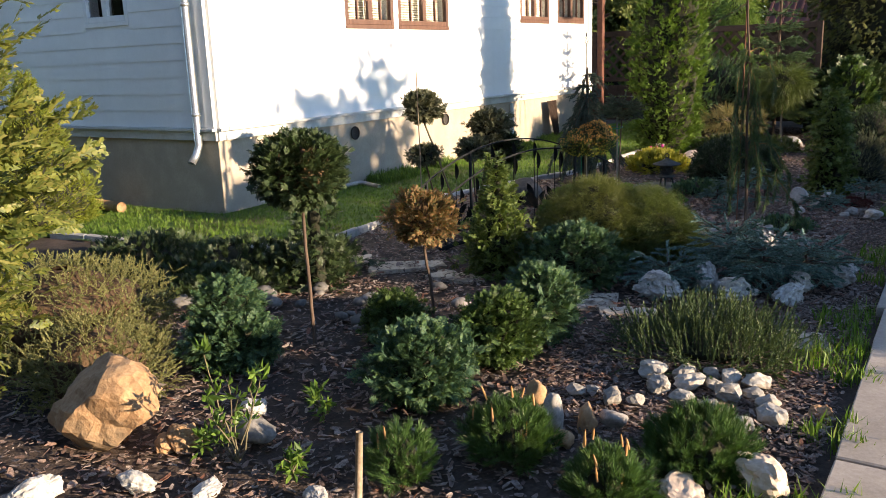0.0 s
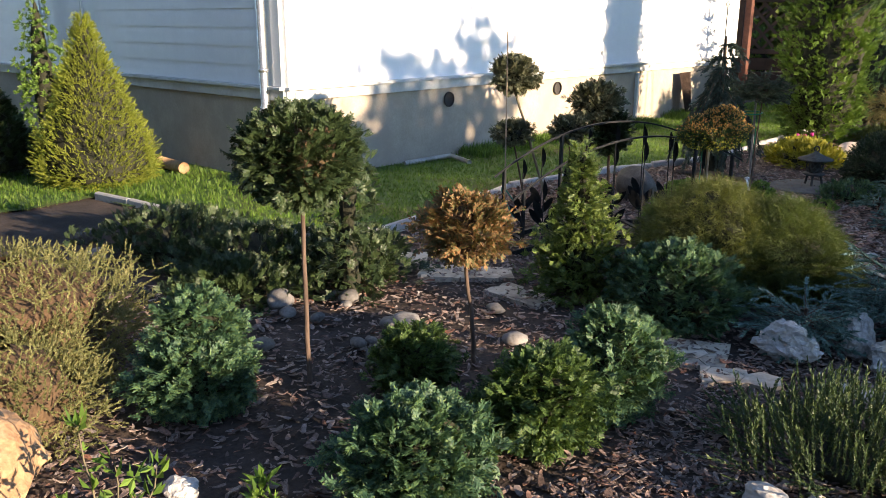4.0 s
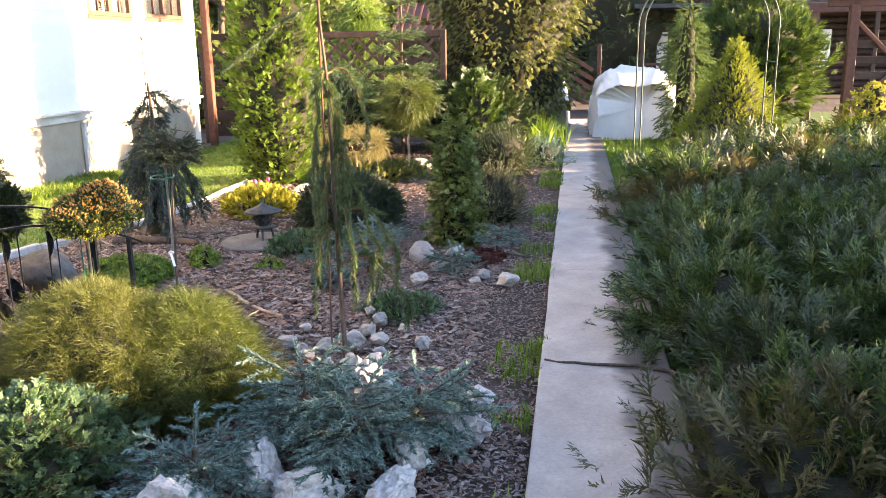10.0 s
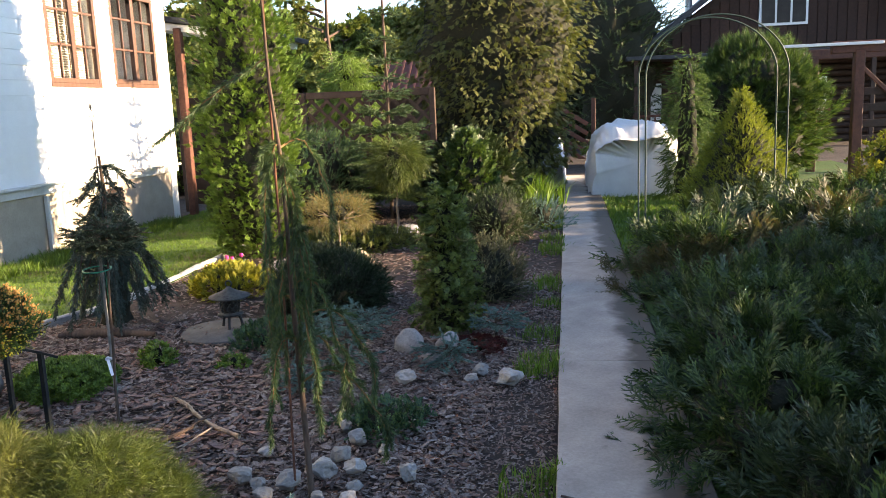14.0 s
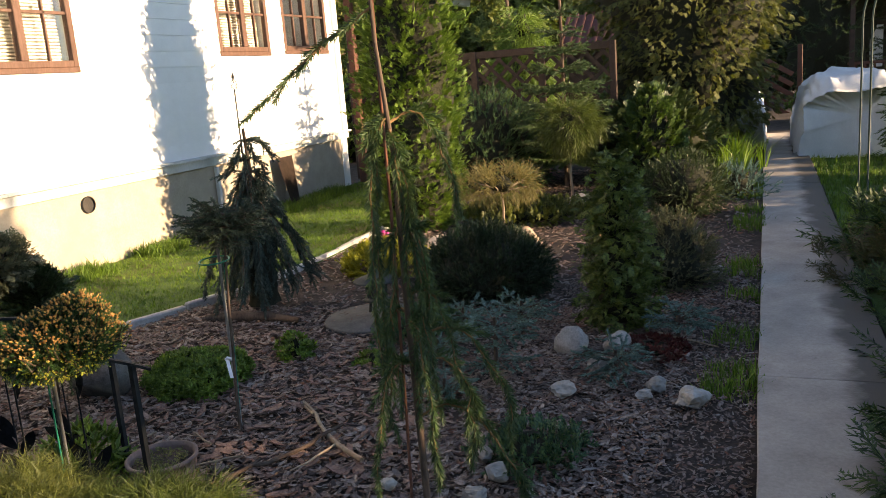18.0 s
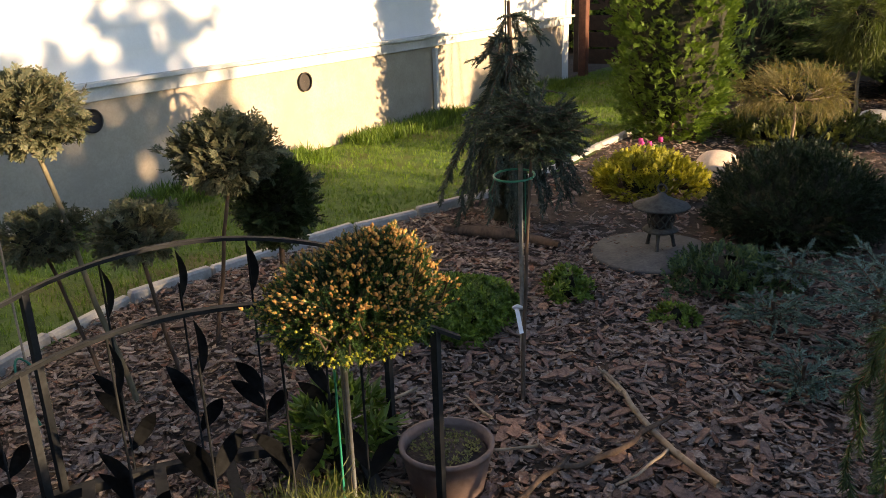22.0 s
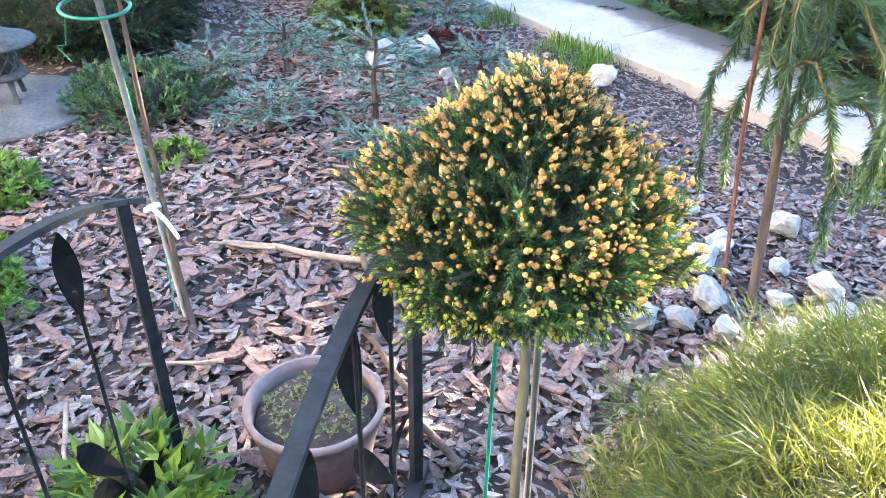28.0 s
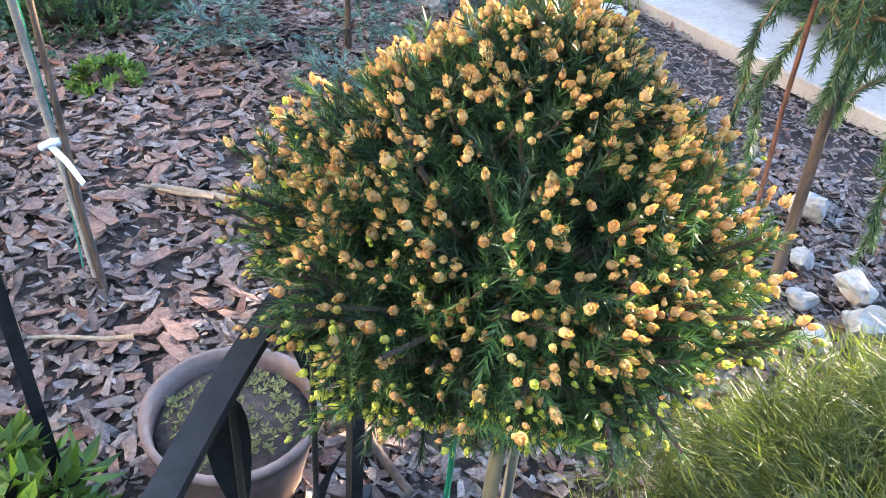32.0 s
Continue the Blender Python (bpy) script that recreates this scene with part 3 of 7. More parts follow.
L_LIME = leaf_mat("lime_spruce", [(0.12, 0.155, 0.022), (0.20, 0.24, 0.037), (0.28, 0.31, 0.055)], 0.3, 0.5)
L_YELLOW = leaf_mat("yellow_leaves", [(0.187, 0.187, 0.025), (0.306, 0.297, 0.043), (0.391, 0.374, 0.076)], 0.35, 0.5)
L_STRAND = leaf_mat("long_spruce_needles", [(0.025, 0.055, 0.025), (0.043, 0.086, 0.036), (0.068, 0.117, 0.044), (0.099, 0.136, 0.055)], 0.25, 0.45)
L_SUNJUN = leaf_mat("yellow_green_juniper", [(0.07, 0.095, 0.025), (0.12, 0.15, 0.035), (0.18, 0.20, 0.05), (0.24, 0.22, 0.07)], 0.3, 0.5)
L_DRYJUN = leaf_mat("dry_juniper_sprays", [(0.05, 0.055, 0.022), (0.075, 0.08, 0.03), (0.10, 0.07, 0.04), (0.06, 0.085, 0.03)], 0.25, 0.55)
L_MIDGREEN = leaf_mat("mid_green_sprays", [(0.04, 0.07, 0.02), (0.075, 0.12, 0.03), (0.12, 0.175, 0.045), (0.17, 0.21, 0.065)], 0.28, 0.5)
L_RUST = leaf_mat("rusty_sprays", [(0.174, 0.087, 0.043), (0.290, 0.152, 0.072), (0.145, 0.131, 0.058), (0.072, 0.087, 0.036)], 0.25, 0.6)
L_HEATH = leaf_mat("heath_sprays", [(0.11, 0.105, 0.045), (0.18, 0.175, 0.075), (0.13, 0.15, 0.055), (0.27, 0.25, 0.12)], 0.25, 0.6)
L_HEATHER = leaf_mat("heather_sprays", [(0.03, 0.052, 0.026), (0.05, 0.085, 0.036), (0.095, 0.13, 0.05), (0.045, 0.08, 0.05)], 0.2, 0.5)
L_FRESH = leaf_mat("fresh_leaves", [(0.06, 0.12, 0.025), (0.10, 0.18, 0.035), (0.16, 0.26, 0.055)], 0.35, 0.45)
L_GRASS = leaf_mat("grass_blades", [(0.05, 0.11, 0.015), (0.09, 0.18, 0.025), (0.14, 0.25, 0.04), (0.17, 0.22, 0.06)], 0.35, 0.5)
L_DUSTY = leaf_mat("grey_green_sprays", [(0.05, 0.062, 0.04), (0.085, 0.098, 0.06), (0.13, 0.14, 0.088), (0.15, 0.125, 0.085)], 0.2, 0.6)
L_FAR = leaf_mat("spring_wood_leaves", [(0.06, 0.085, 0.02), (0.11, 0.14, 0.035), (0.17, 0.19, 0.06)], 0.3, 0.7)
L_REDLOW = leaf_mat("dark_red_leaves", [(0.07, 0.012, 0.015), (0.12, 0.022, 0.022), (0.06, 0.02, 0.015)], 0.25, 0.5)
L_STRAW = leaf_mat("straw_threads", [(0.14, 0.115, 0.05), (0.19, 0.155, 0.07), (0.13, 0.13, 0.05)], 0.3, 0.6)
BUDS = leaf_mat("spruce_buds", [(0.40, 0.18, 0.07), (0.47, 0.24, 0.10), (0.51, 0.33, 0.15), (0.45, 0.21, 0.085), (0.43, 0.35, 0.105)], 0.15, 0.75, 0.15)
BUDS_LIME = leaf_mat("lime_buds", [(0.42, 0.42, 0.07), (0.52, 0.48, 0.10), (0.36, 0.40, 0.07), (0.56, 0.38, 0.13)], 0.2, 0.75, 0.15)
CANDLES = leaf_mat("pine_candles", [(0.40, 0.20, 0.09), (0.52, 0.28, 0.12), (0.46, 0.26, 0.12)], 0.15, 0.55)
L_GREENGOLD = leaf_mat("green_gold_threads", [(0.04, 0.065, 0.018), (0.07, 0.10, 0.025), (0.11, 0.14, 0.035)], 0.3, 0.5)
PINK = mat("magenta_petal", (0.35, 0.02, 0.14), (0.5, 0.05, 0.22), 20, 0.5, 0.1, 0.001)
GREEN_STEM = mat("green_stem", (0.05, 0.11, 0.03), (0.10, 0.18, 0.05), 20, 0.5, 0.1, 0.001)

# ---- ground, path, lawn ----
WALL_X, CORNER_Y, FAR_Y = -5.49, 6.1, 16.12
PATH_X0, PATH_X1 = 0.76, 1.40


def ground_z(x, y):
    return 0.03 * noise.noise(Vector((x * 0.5, y * 0.5, 3.0))) + 0.012 * noise.noise(Vector((x * 2.1, y * 2.1, 9.0)))


def sheet(name, xs, ys, material, lift=0.0, inside=None, bumpy=True):
    """A ground sheet over a grid; inside(x, y) chooses its cells."""
    V = [(x, y, (ground_z(x, y) if bumpy else 0) + lift) for y in ys for x in xs]
    q = []
    for j in range(len(ys) - 1):
        for i in range(len(xs) - 1):
            if inside is None or inside((xs[i] + xs[i + 1]) / 2, (ys[j] + ys[j + 1]) / 2):
                q.append((j * len(xs) + i, j * len(xs) + i + 1, (j + 1) * len(xs) + i + 1, (j + 1) * len(xs) + i))
    return part(name, mesh_np(name, V, None, q, smooth=True), material)


def steps(a, b, d):
    return list(np.linspace(a, b, max(2, int(round((b - a) / d)) + 1)))


gx = [-400, -120, -40, -20] + steps(-14, 8, 0.25) + [14, 25, 60, 160, 400]
gy = [-300, -60, -15] + steps(-4, 26, 0.25) + [32, 45, 80, 200, 600]
ground = tagged(sheet("ground", gx, gy, SOIL, -0.012), "dark garden soil under bark mulch", "ground", kind="structure")

KERB_LINE = [(-6.2, 4.55), (-4.2, 4.75), (-3.45, 5.25), (-3.55, 6.3), (-3.78, 7.05), (-3.80, 7.46), (-3.68, 8.21), (-3.52, 8.85), (-3.32, 9.45), (-3.17, 9.96), (-3.1, 10.9),
             (-3.14, 11.9), (-3.12, 12.6), (-3.2, 14.5), (-3.3, 17.0)]


def kerb_x(y):
    ys, xs = [p[1] for p in KERB_LINE], [p[0] for p in KERB_LINE]
    return float(np.interp(y, ys, xs))


lawn = tagged(sheet("lawn", steps(-14, -2.9, 0.15), steps(2.0, 18, 0.15), TURF, 0.006,
                    lambda x, y: x < kerb_x(y) and (y > 4.3 or x < -5.0 - 0.4 * (4.3 - y)) and not (x < WALL_X and y > CORNER_Y)), "short green lawn between the house and the kerb", "lawn", kind="structure")
side_grass = tagged(sheet("side_lawn", steps(1.42, 7, 0.2), steps(-2, 24, 0.25), TURF, 0.004), "grass beside the concrete path", "lawn", kind="structure")

pavement = thing("pavement", (0, 0, 0), "straight path of pale cast concrete slabs with cracks", "path", kind="structure")
JOINTS = [-2.5, -0.6, 1.3, 3.2, 5.22, 8.44, 11.6, 14.9, 18.2, 21.5]
for i, (a, b) in enumerate(zip(JOINTS, JOINTS[1:])):
    x0 = PATH_X0 if a > 5 else PATH_X0 + 0.04
    bm = box_bm(PATH_X1 - x0, b - a - 0.014, 0.07, (0, 0, 0), 0.006)
    bmesh.ops.subdivide_edges(bm, edges=[e for e in bm.edges if e.calc_length() > 0.5], cuts=6, use_grid_fill=True)
    for v in bm.verts:
        if abs(v.co.x) > 0.28:
            v.co.x += 0.010 * noise.noise(Vector((v.co.x, (v.co.y + a) * 4, 1.0)))
    part("slab", bm, CONCRETE, pavement, at=pose((x0 + PATH_X1) / 2, (a + b) / 2, 0.012 + 0.004 * math.sin(i * 5.0), 0.15 * math.sin(i * 3), 0.3 * math.sin(i * 7), 0))


# ---- the white house ----
house = thing("house", (0, 0, 0), "white weatherboarded wooden house on a plastered plinth", "house")
DRIP_Z, BOARD, EAVE = 0.80, 0.176, 4.35
LONG_OPEN = [(8.34, 9.36, 1.93, 3.35), (9.47, 10.74, 1.93, 3.35), (13.06, 14.2, 2.07, 3.42), (14.57, 15.82, 2.09, 3.44)]
SIDE_OPEN = [(-7.5, -6.72, 2.0, 3.3), (-11.9, -10.45, 2.1, 3.3), (-14.9, -13.45, 2.1, 3.3)]


def cut(a, b, z0, z1, opens):
    """The runs from a to b that the openings leave at that height."""
    runs, edges = [], sorted((o[0], o[1]) for o in opens if o[2] < z1 - 0.005 and o[3] > z0 + 0.005)
    for o0, o1 in edges:
        runs.append((a, o0))
        a = o1
    runs.append((a, b))
    return [(p, q) for p, q in runs if q - p > 0.02]


def backing(a, b, opens, z0, z1):
    """The wall behind the boards, with its openings: boxes in a wall frame (along, out, up)."""
    bm, zs = bmesh.new(), sorted({z0, z1, *[o[2] for o in opens], *[o[3] for o in opens]})
    for p, q in zip(zs, zs[1:]):
        for s0, s1 in cut(a, b, p, q, opens):
            box_bm(s1 - s0, 0.2, q - p, ((s0 + s1) / 2, -0.12, (p + q) / 2), bm=bm)
    return bm


def board_mesh(length, h=BOARD):
    """A lapped board: its lower edge stands proud."""
    l = length / 2
    V = [(-l, 0.0, 0), (l, 0.0, 0), (l, 0.014, 0.0), (-l, 0.014, 0.0), (-l, 0.0, h), (l, 0.0, h), (l, 0.004, h), (-l, 0.004, h)]
    return mesh_np("board", V, None, [(0, 1, 2, 3), (3, 2, 6, 7), (4, 7, 6, 5), (0, 4, 5, 1), (0, 3, 7, 4), (1, 5, 6, 2)])


def facade(turn, a, b, opens, ends):
    """Boards, plinth, drip board and windows of one wall; turn carries (along, out, up) into the world."""
    part("wall", backing(a + 0.03, b - 0.03, opens, 0.0, EAVE), SIDING, house, at=turn)
    z = DRIP_Z + 0.1
    while z < EAVE:
        for p, q in cut(a, b, z, z + BOARD, opens):
            part("board", board_mesh(q - p), SIDING, house, at=turn @ Matrix.Translation(((p + q) / 2, -0.02, z)))
        z += BOARD
    part("plinth", box_bm(b - a - 0.024, 0.10, DRIP_Z + 0.15, ((a + b) / 2, -0.06, (DRIP_Z - 0.15) / 2), 0.004), PLINTH, house, "sandy plaster plinth", turn)
    bm = box_bm(b - a + 0.04, 0.13, 0.03, ((a + b) / 2, 0.02, DRIP_Z + 0.085), 0.004)
    box_bm(b - a + 0.02, 0.05, 0.10, ((a + b) / 2, 0.01, DRIP_Z + 0.02), 0.004, bm=bm)
    part("drip_board", bm, DRIP, house, "grey painted drip board", turn)
    for e in ends:
        part("corner_board", box_bm(0.13, 0.05, EAVE - DRIP_Z - 0.1, (e, 0.012, (EAVE + DRIP_Z + 0.1) / 2), 0.004), SIDING, house, at=turn)


LONG = Matrix(((0, 1, 0, WALL_X), (1, 0, 0, 0), (0, 0, 1, 0), (0, 0, 0, 1)))
SIDE = Matrix(((1, 0, 0, 0), (0, -1, 0, CORNER_Y), (0, 0, 1, 0), (0, 0, 0, 1)))
facade(LONG, CORNER_Y, FAR_Y, LONG_OPEN, (CORNER_Y + 0.07, FAR_Y - 0.07))
facade(SIDE, -18.0, WALL_X, SIDE_OPEN, (WALL_X - 0.07,))
part("wall", box_bm(12.5, 0.2, EAVE, ((-18 + WALL_X) / 2, FAR_Y - 0.1, EAVE / 2)), SIDING, house)
part("wall", box_bm(0.2, FAR_Y - CORNER_Y, EAVE, (-18, (FAR_Y + CORNER_Y) / 2, EAVE / 2)), SIDING, house)
bm = bmesh.new()
cx0, cx1, cy0, cy1 = -18.5, WALL_X + 0.5, CORNER_Y - 0.5, FAR_Y + 0.5
vs = [bm.verts.new(c) for c in ((cx0, cy0, EAVE), (cx1, cy0, EAVE), (cx1, cy1, EAVE), (cx0, cy1, EAVE), ((cx0 + cx1) / 2, cy0, EAVE + 3.4), ((cx0 + cx1) / 2, cy1, EAVE + 3.4))]
for f in ((0, 3, 2, 1), (1, 2, 5, 4), (3, 0, 4, 5), (0, 1, 4), (2, 3, 5)):
    bm.faces.new([vs[i] for i in f])
part("roof", bm, ROOF, house, "dark metal roof")
part("room_wall", box_bm(0.05, FAR_Y - CORNER_Y - 1, EAVE - 0.3, (WALL_X - 2.4, (FAR_Y + CORNER_Y) / 2, EAVE / 2)), ROOM, house, "dim room behind the windows")
part("room_floor", box_bm(2.2, FAR_Y - CORNER_Y - 1, 0.05, (WALL_X - 1.4, (FAR_Y + CORNER_Y) / 2, 1.0)), ROOM, house)


def window(turn, a, b, z0, z1, wood, blind, cols=(0.5,), rows=(0.36, 0.68), arched=True, barred=True):
    """A casement with glazing bars: frame, bars, panes and a blind, set into its opening."""
    w = part("window", box_bm(b - a, 0.03, 0.05, ((a + b) / 2, -0.015, z0 + 0.025), 0.005), wood, house, "casement window with wooden glazing bars", turn)
    t = 0.065
    for nm, s, c in (("stile", (t, 0.07, z1 - z0 - 0.05), (a + t / 2, -0.04, (z0 + z1) / 2 + 0.025)), ("stile", (t, 0.07, z1 - z0 - 0.05), (b - t / 2, -0.04, (z0 + z1) / 2 + 0.025)),
                     ("rail", (b - a - 2 * t, 0.07, t), ((a + b) / 2, -0.04, z1 - t / 2)), ("rail", (b - a - 2 * t, 0.07, t), ((a + b) / 2, -0.04, z0 + 0.05 + t / 2)),
                     ("mullion", (0.09, 0.075, z1 - z0 - 2 * t - 0.05), ((a + b) / 2, -0.04, (z0 + z1) / 2 + 0.025))):
        part(nm, box_bm(*s, c, 0.006), wood, w)
    half = (b - a) / 2 - t - 0.045
    for k in (0, 1):
        c0 = a + t + k * (half + 0.09)
        if barred:
            part("glazing_bar", box_bm(0.025, 0.04, z1 - z0 - 2 * t - 0.05, (c0 + half / 2, -0.04, (z0 + z1) / 2 + 0.025), 0.004), wood, w)
        for r in rows:
            part("glazing_bar", box_bm(half, 0.04, 0.03, (c0 + half / 2, -0.04, z0 + 0.05 + r * (z1 - z0)), 0.004), wood, w)
        if arched:
            bm = bmesh.new()
            n, zt = 10, z1 - t
            low = [bm.verts.new((c0 + half * i / n, -0.022, zt - 0.09 + 0.085 * math.sin(math.pi * i / n) ** 0.7)) for i in range(n + 1)]
            top = [bm.verts.new((c0 + half * i / n, -0.022, zt)) for i in range(n + 1)]
            for i in range(n):
                bm.faces.new((low[i], low[i + 1], top[i + 1], top[i]))
            bmesh.ops.solidify(bm, geom=bm.faces[:], thickness=0.03)
            part("arched_head", bm, wood, w)
        pane = part("pane", box_bm(half, 0.006, z1 - z0 - 2 * t - 0.05, (c0 + half / 2, -0.05, (z0 + z1) / 2 + 0.025)), GLASS, w)
        pane.visible_shadow = False
    if blind:
        for i in range(int((z1 - z0 - 0.2) / 0.032)):
            part("blind_slat", box_bm(b - a - 2 * t, 0.02, 0.022, ((a + b) / 2, -0.16, z0 + 0.12 + i * 0.032), 0, Matrix.Rotation(0.5, 3, "X")), BLIND, w) if i % 1 == 0 and i < 40 else None


for i, o in enumerate(LONG_OPEN):
    window(LONG, *o, FRAME, blind=i in (0, 1, 2))
for o in SIDE_OPEN:
    window(SIDE, *o, WHITE_PAINT, blind=False, rows=(), arched=False, barred=False)


def downpipe(x, y, z0, z1, r=0.04, kick=(0, -0.12)):
    pts = [(x, y, z1), (x, y, z1 * 0.6), (x, y, z0 + 0.18), (x + kick[0] * 0.4, y + kick[1] * 0.4, z0 + 0.08), (x + kick[0], y + kick[1], z0)]
    p = part("downpipe", tube_mesh("downpipe", pts, r, 14), ZINC, house, "galvanised downpipe")
    for z in (z0 + 0.5, z0 + 1.6, z0 + 2.7):
        if z < z1:
            part("pipe_clip", lathe("pipe_clip", [(r + 0.001, z - 0.02), (r + 0.008, z - 0.02), (r + 0.008, z + 0.02), (r + 0.001, z + 0.02)], 14), ZINC, p, at=Matrix.Translation((x, y, 0)))


downpipe(WALL_X - 0.2, CORNER_Y - 0.09, 0.55, EAVE)
downpipe(-10.28, CORNER_Y - 0.09, 1.05, EAVE)
downpipe(-9.27, CORNER_Y - 0.06, 1.0, EAVE, 0.015, (0, 0))
downpipe(-14.3, CORNER_Y - 0.06, 1.0, EAVE, 0.015, (0, 0))
for y in (8.37, 10.54):
    part("plinth_vent", lathe("plinth_vent", [(0.001, 0.0), (0.075, 0.0), (0.085, 0.006), (0.085, 0.02), (0.075, 0.02)], 20), ROOM, house, "round dark plinth vent",
         pose(WALL_X, y, 0.64, 0, 90, 0))
part("cable_duct", box_bm(0.05, 0.05, 0.75, (WALL_X + 0.03, 12.62, 0.37), 0.006), DRIP, house, "grey duct on the plinth")
bm = bmesh.new()
vs = [bm.verts.new(c) for c in ((WALL_X + 0.22, 13.95, 0.0), (WALL_X + 0.22, 14.15, 0.0), (WALL_X + 0.1, 14.25, 0.70), (WALL_X + 0.1, 13.85, 0.70))]
bm.faces.new(vs)
bmesh.ops.solidify(bm, geom=bm.faces[:], thickness=0.03)
part("leaning_board", bm, FENCE, None)
leaning = bpy.data.objects["leaning_board"]
tagged(leaning, "dark tapered board leaning on the plinth", "board")
# porch eave past the far corner
porch = thing("porch", (0, 0, 0), "porch with a dark roof edge past the house corner", "porch")
part("roof", box_bm(2.2, 3.2, 0.09, (WALL_X + 0.25, FAR_Y + 1.75, 3.15), 0.01, Matrix.Rotation(radians(9), 3, "Y")), ROOF, porch)
part("soffit", box_bm(2.0, 3.0, 0.12, (WALL_X + 0.15, FAR_Y + 1.75, 3.05), 0.01, Matrix.Rotation(radians(9), 3, "Y")), SIDING, porch)
part("post", box_bm(0.12, 0.12, 3.05, (WALL_X + 0.12, FAR_Y + 0.25, 1.52), 0.01), RED_WOOD, porch)
part("post", box_bm(0.12, 0.12, 3.05, (WALL_X + 0.5, FAR_Y + 3.0, 1.52), 0.01), RED_WOOD, porch)

# ---- plants ----
SPRIG = [needle_sprig(34, 0.075, 0.018, 0.003, 58, s) for s in (11, 12, 13)]
SPRIG_FINE = [needle_sprig(24, 0.055, 0.014, 0.0032, 55, s) for s in (14, 15)]
SPRIG_FLAT = [needle_sprig(36, 0.085, 0.017, 0.0034, 66, s, 0.45) for s in (16, 17)]
SPRIG_FAT = [needle_sprig(34, 0.075, 0.018, 0.0052, 62, s, 0.3) for s in (34, 35, 36)]
PINE = [needle_sprig(50, 0.045, 0.042, 0.0019, 38, s) for s in (18, 19)]
FAN = [fan_spray(0.09, 8, 0.012, s) for s in (21, 22, 23)]
FAN_FINE = [fan_spray(0.055, 6, 0.0085, s, 40, 0.05, 2) for s in (24, 25, 26)]
FAN_TINY = [fan_spray(0.052, 7, 0.0056, s, 40, 0.05, 3) for s in (45, 46, 47)]
FAN_BANK = [fan_spray(0.20, 10, 0.0095, s, 30, -0.2, 3) for s in (27, 28, 29)]
THREAD = [thread_spray(0.15, 7, 0.0032, s) for s in (31, 32, 33)]
THREAD_FINE = [thread_spray(0.13, 11, 0.0022, s, 0.55) for s in (37, 38, 39)]
TUFT = [leaf_tuft(8, 0.026, 0.013, 52, s) for s in (41, 42)]
BROAD = [leaf_tuft(6, 0.07, 0.026, 40, s) for s in (43, 44)]
BLADES = [blade_tuft(5, 0.055, 0.0042, 0.5, s) for s in (51, 52, 53)]
REEDS = [blade_tuft(7, 0.42, 0.02, 0.55, s) for s in (54, 55)]


def stem(parent, pts, radii, material=None, name="trunk"):
    return part(name, tube_mesh(name, pts, radii, 9), material or BARK, parent)


def wavy(p, q, n, amp, seed):
    """Points from p to q with a slight sway."""
    r = np.random.default_rng(seed)
    t = np.linspace(0, 1, n)[:, None]
    w = np.array(p) * (1 - t) + np.array(q) * t
    off = np.cumsum(r.normal(0, amp, (n, 3)), 0)
    off -= t * off[-1]
    off[0] = 0
    return w + off * (1, 1, 0.2)


def limbs(parent, top, radius, height, n, seed, material=None):
    """Branches that fan out inside a grafted crown."""
    r = np.random.default_rng(seed)
    runs = []
    for i in range(n):
        a, u = i * 2.4, r.uniform(0.15, 0.9)
        e = np.array(top) + (math.cos(a) * radius * 0.8, math.sin(a) * radius * 0.8, height * u)
        runs.append((wavy(top, e, 5, 0.012, seed + i), np.linspace(0.009, 0.003, 5)))
    part("branch_fan", join_tubes("branch_fan", runs, 5), material or BARK, parent)


def standard(name, label, at, trunk, radius, height, templates, leaves, n, seed, lean=(0, 0), size=1.0, profile=BALL, thick=0.016, bark=None, lump=0.3, up=0.35, category="tree",
             group="", core_mat=None, shrink=0.6, scale=2.2):
    """A crown grafted on a bare stem."""
    t = thing(name, at, label, category, group)
    top = (lean[0], lean[1], trunk)
    stem(t, wavy((0, 0, -0.05), top, 8, 0.006, seed), np.linspace(thick, thick * 0.75, 8), bark)
    limbs(t, top, radius, height, 9, seed, bark)
    f = foliage("crown", templates, n, profile, radius, height, seed, leaves, t, trunk, up, size, lump, scale=scale, core=True, shrink=shrink, core_mat=core_mat)
    f.location = (lean[0], lean[1], 0)
    for o in t.children:
        if o.name.startswith("inner_mass"):
            o.location = (lean[0], lean[1], trunk)
    return t


def mound(name, label, at, radius, height, templates, leaves, n, seed, profile=DOME, size=1.0, lump=0.3, up=0.45, oval=1.0, depth=0.35, category="shrub", turn=0, shrink=0.74, core_mat=None,
          scale=2.2, jitter=0.35, group=""):
    """A shrub that grows from the ground."""
    t = thing(name, pose(*at, 0, 0, turn), label, category, group)
    foliage("foliage", templates, n, profile, radius, height, seed, leaves, t, 0.0, up, size, lump, depth, scale, oval, True, shrink, jitter, core_mat)
    stem(t, [(0, 0, -0.05), (0.01, 0, height * 0.3), (0, 0.01, height * 0.6)], [0.02, 0.015, 0.008], name="stem")
    return t


# the spruce with orange buds
bud_tree = thing("dwarf_spruce", (-1.4735, 6.277, 0), "grafted dwarf spruce ball covered in orange opening buds", "tree")
stem(bud_tree, wavy((0, 0, -0.05), (0.0, 0.0, 0.84), 8, 0.004, 61), np.linspace(0.0085, 0.0075, 8), BARK_OLIVE)
BUD_SHAPE = [(0, 0.55), (0.10, 0.86), (0.26, 1.0), (0.45, 0.98), (0.62, 0.84), (0.76, 0.62), (0.9, 0.36), (1, 0.12)]


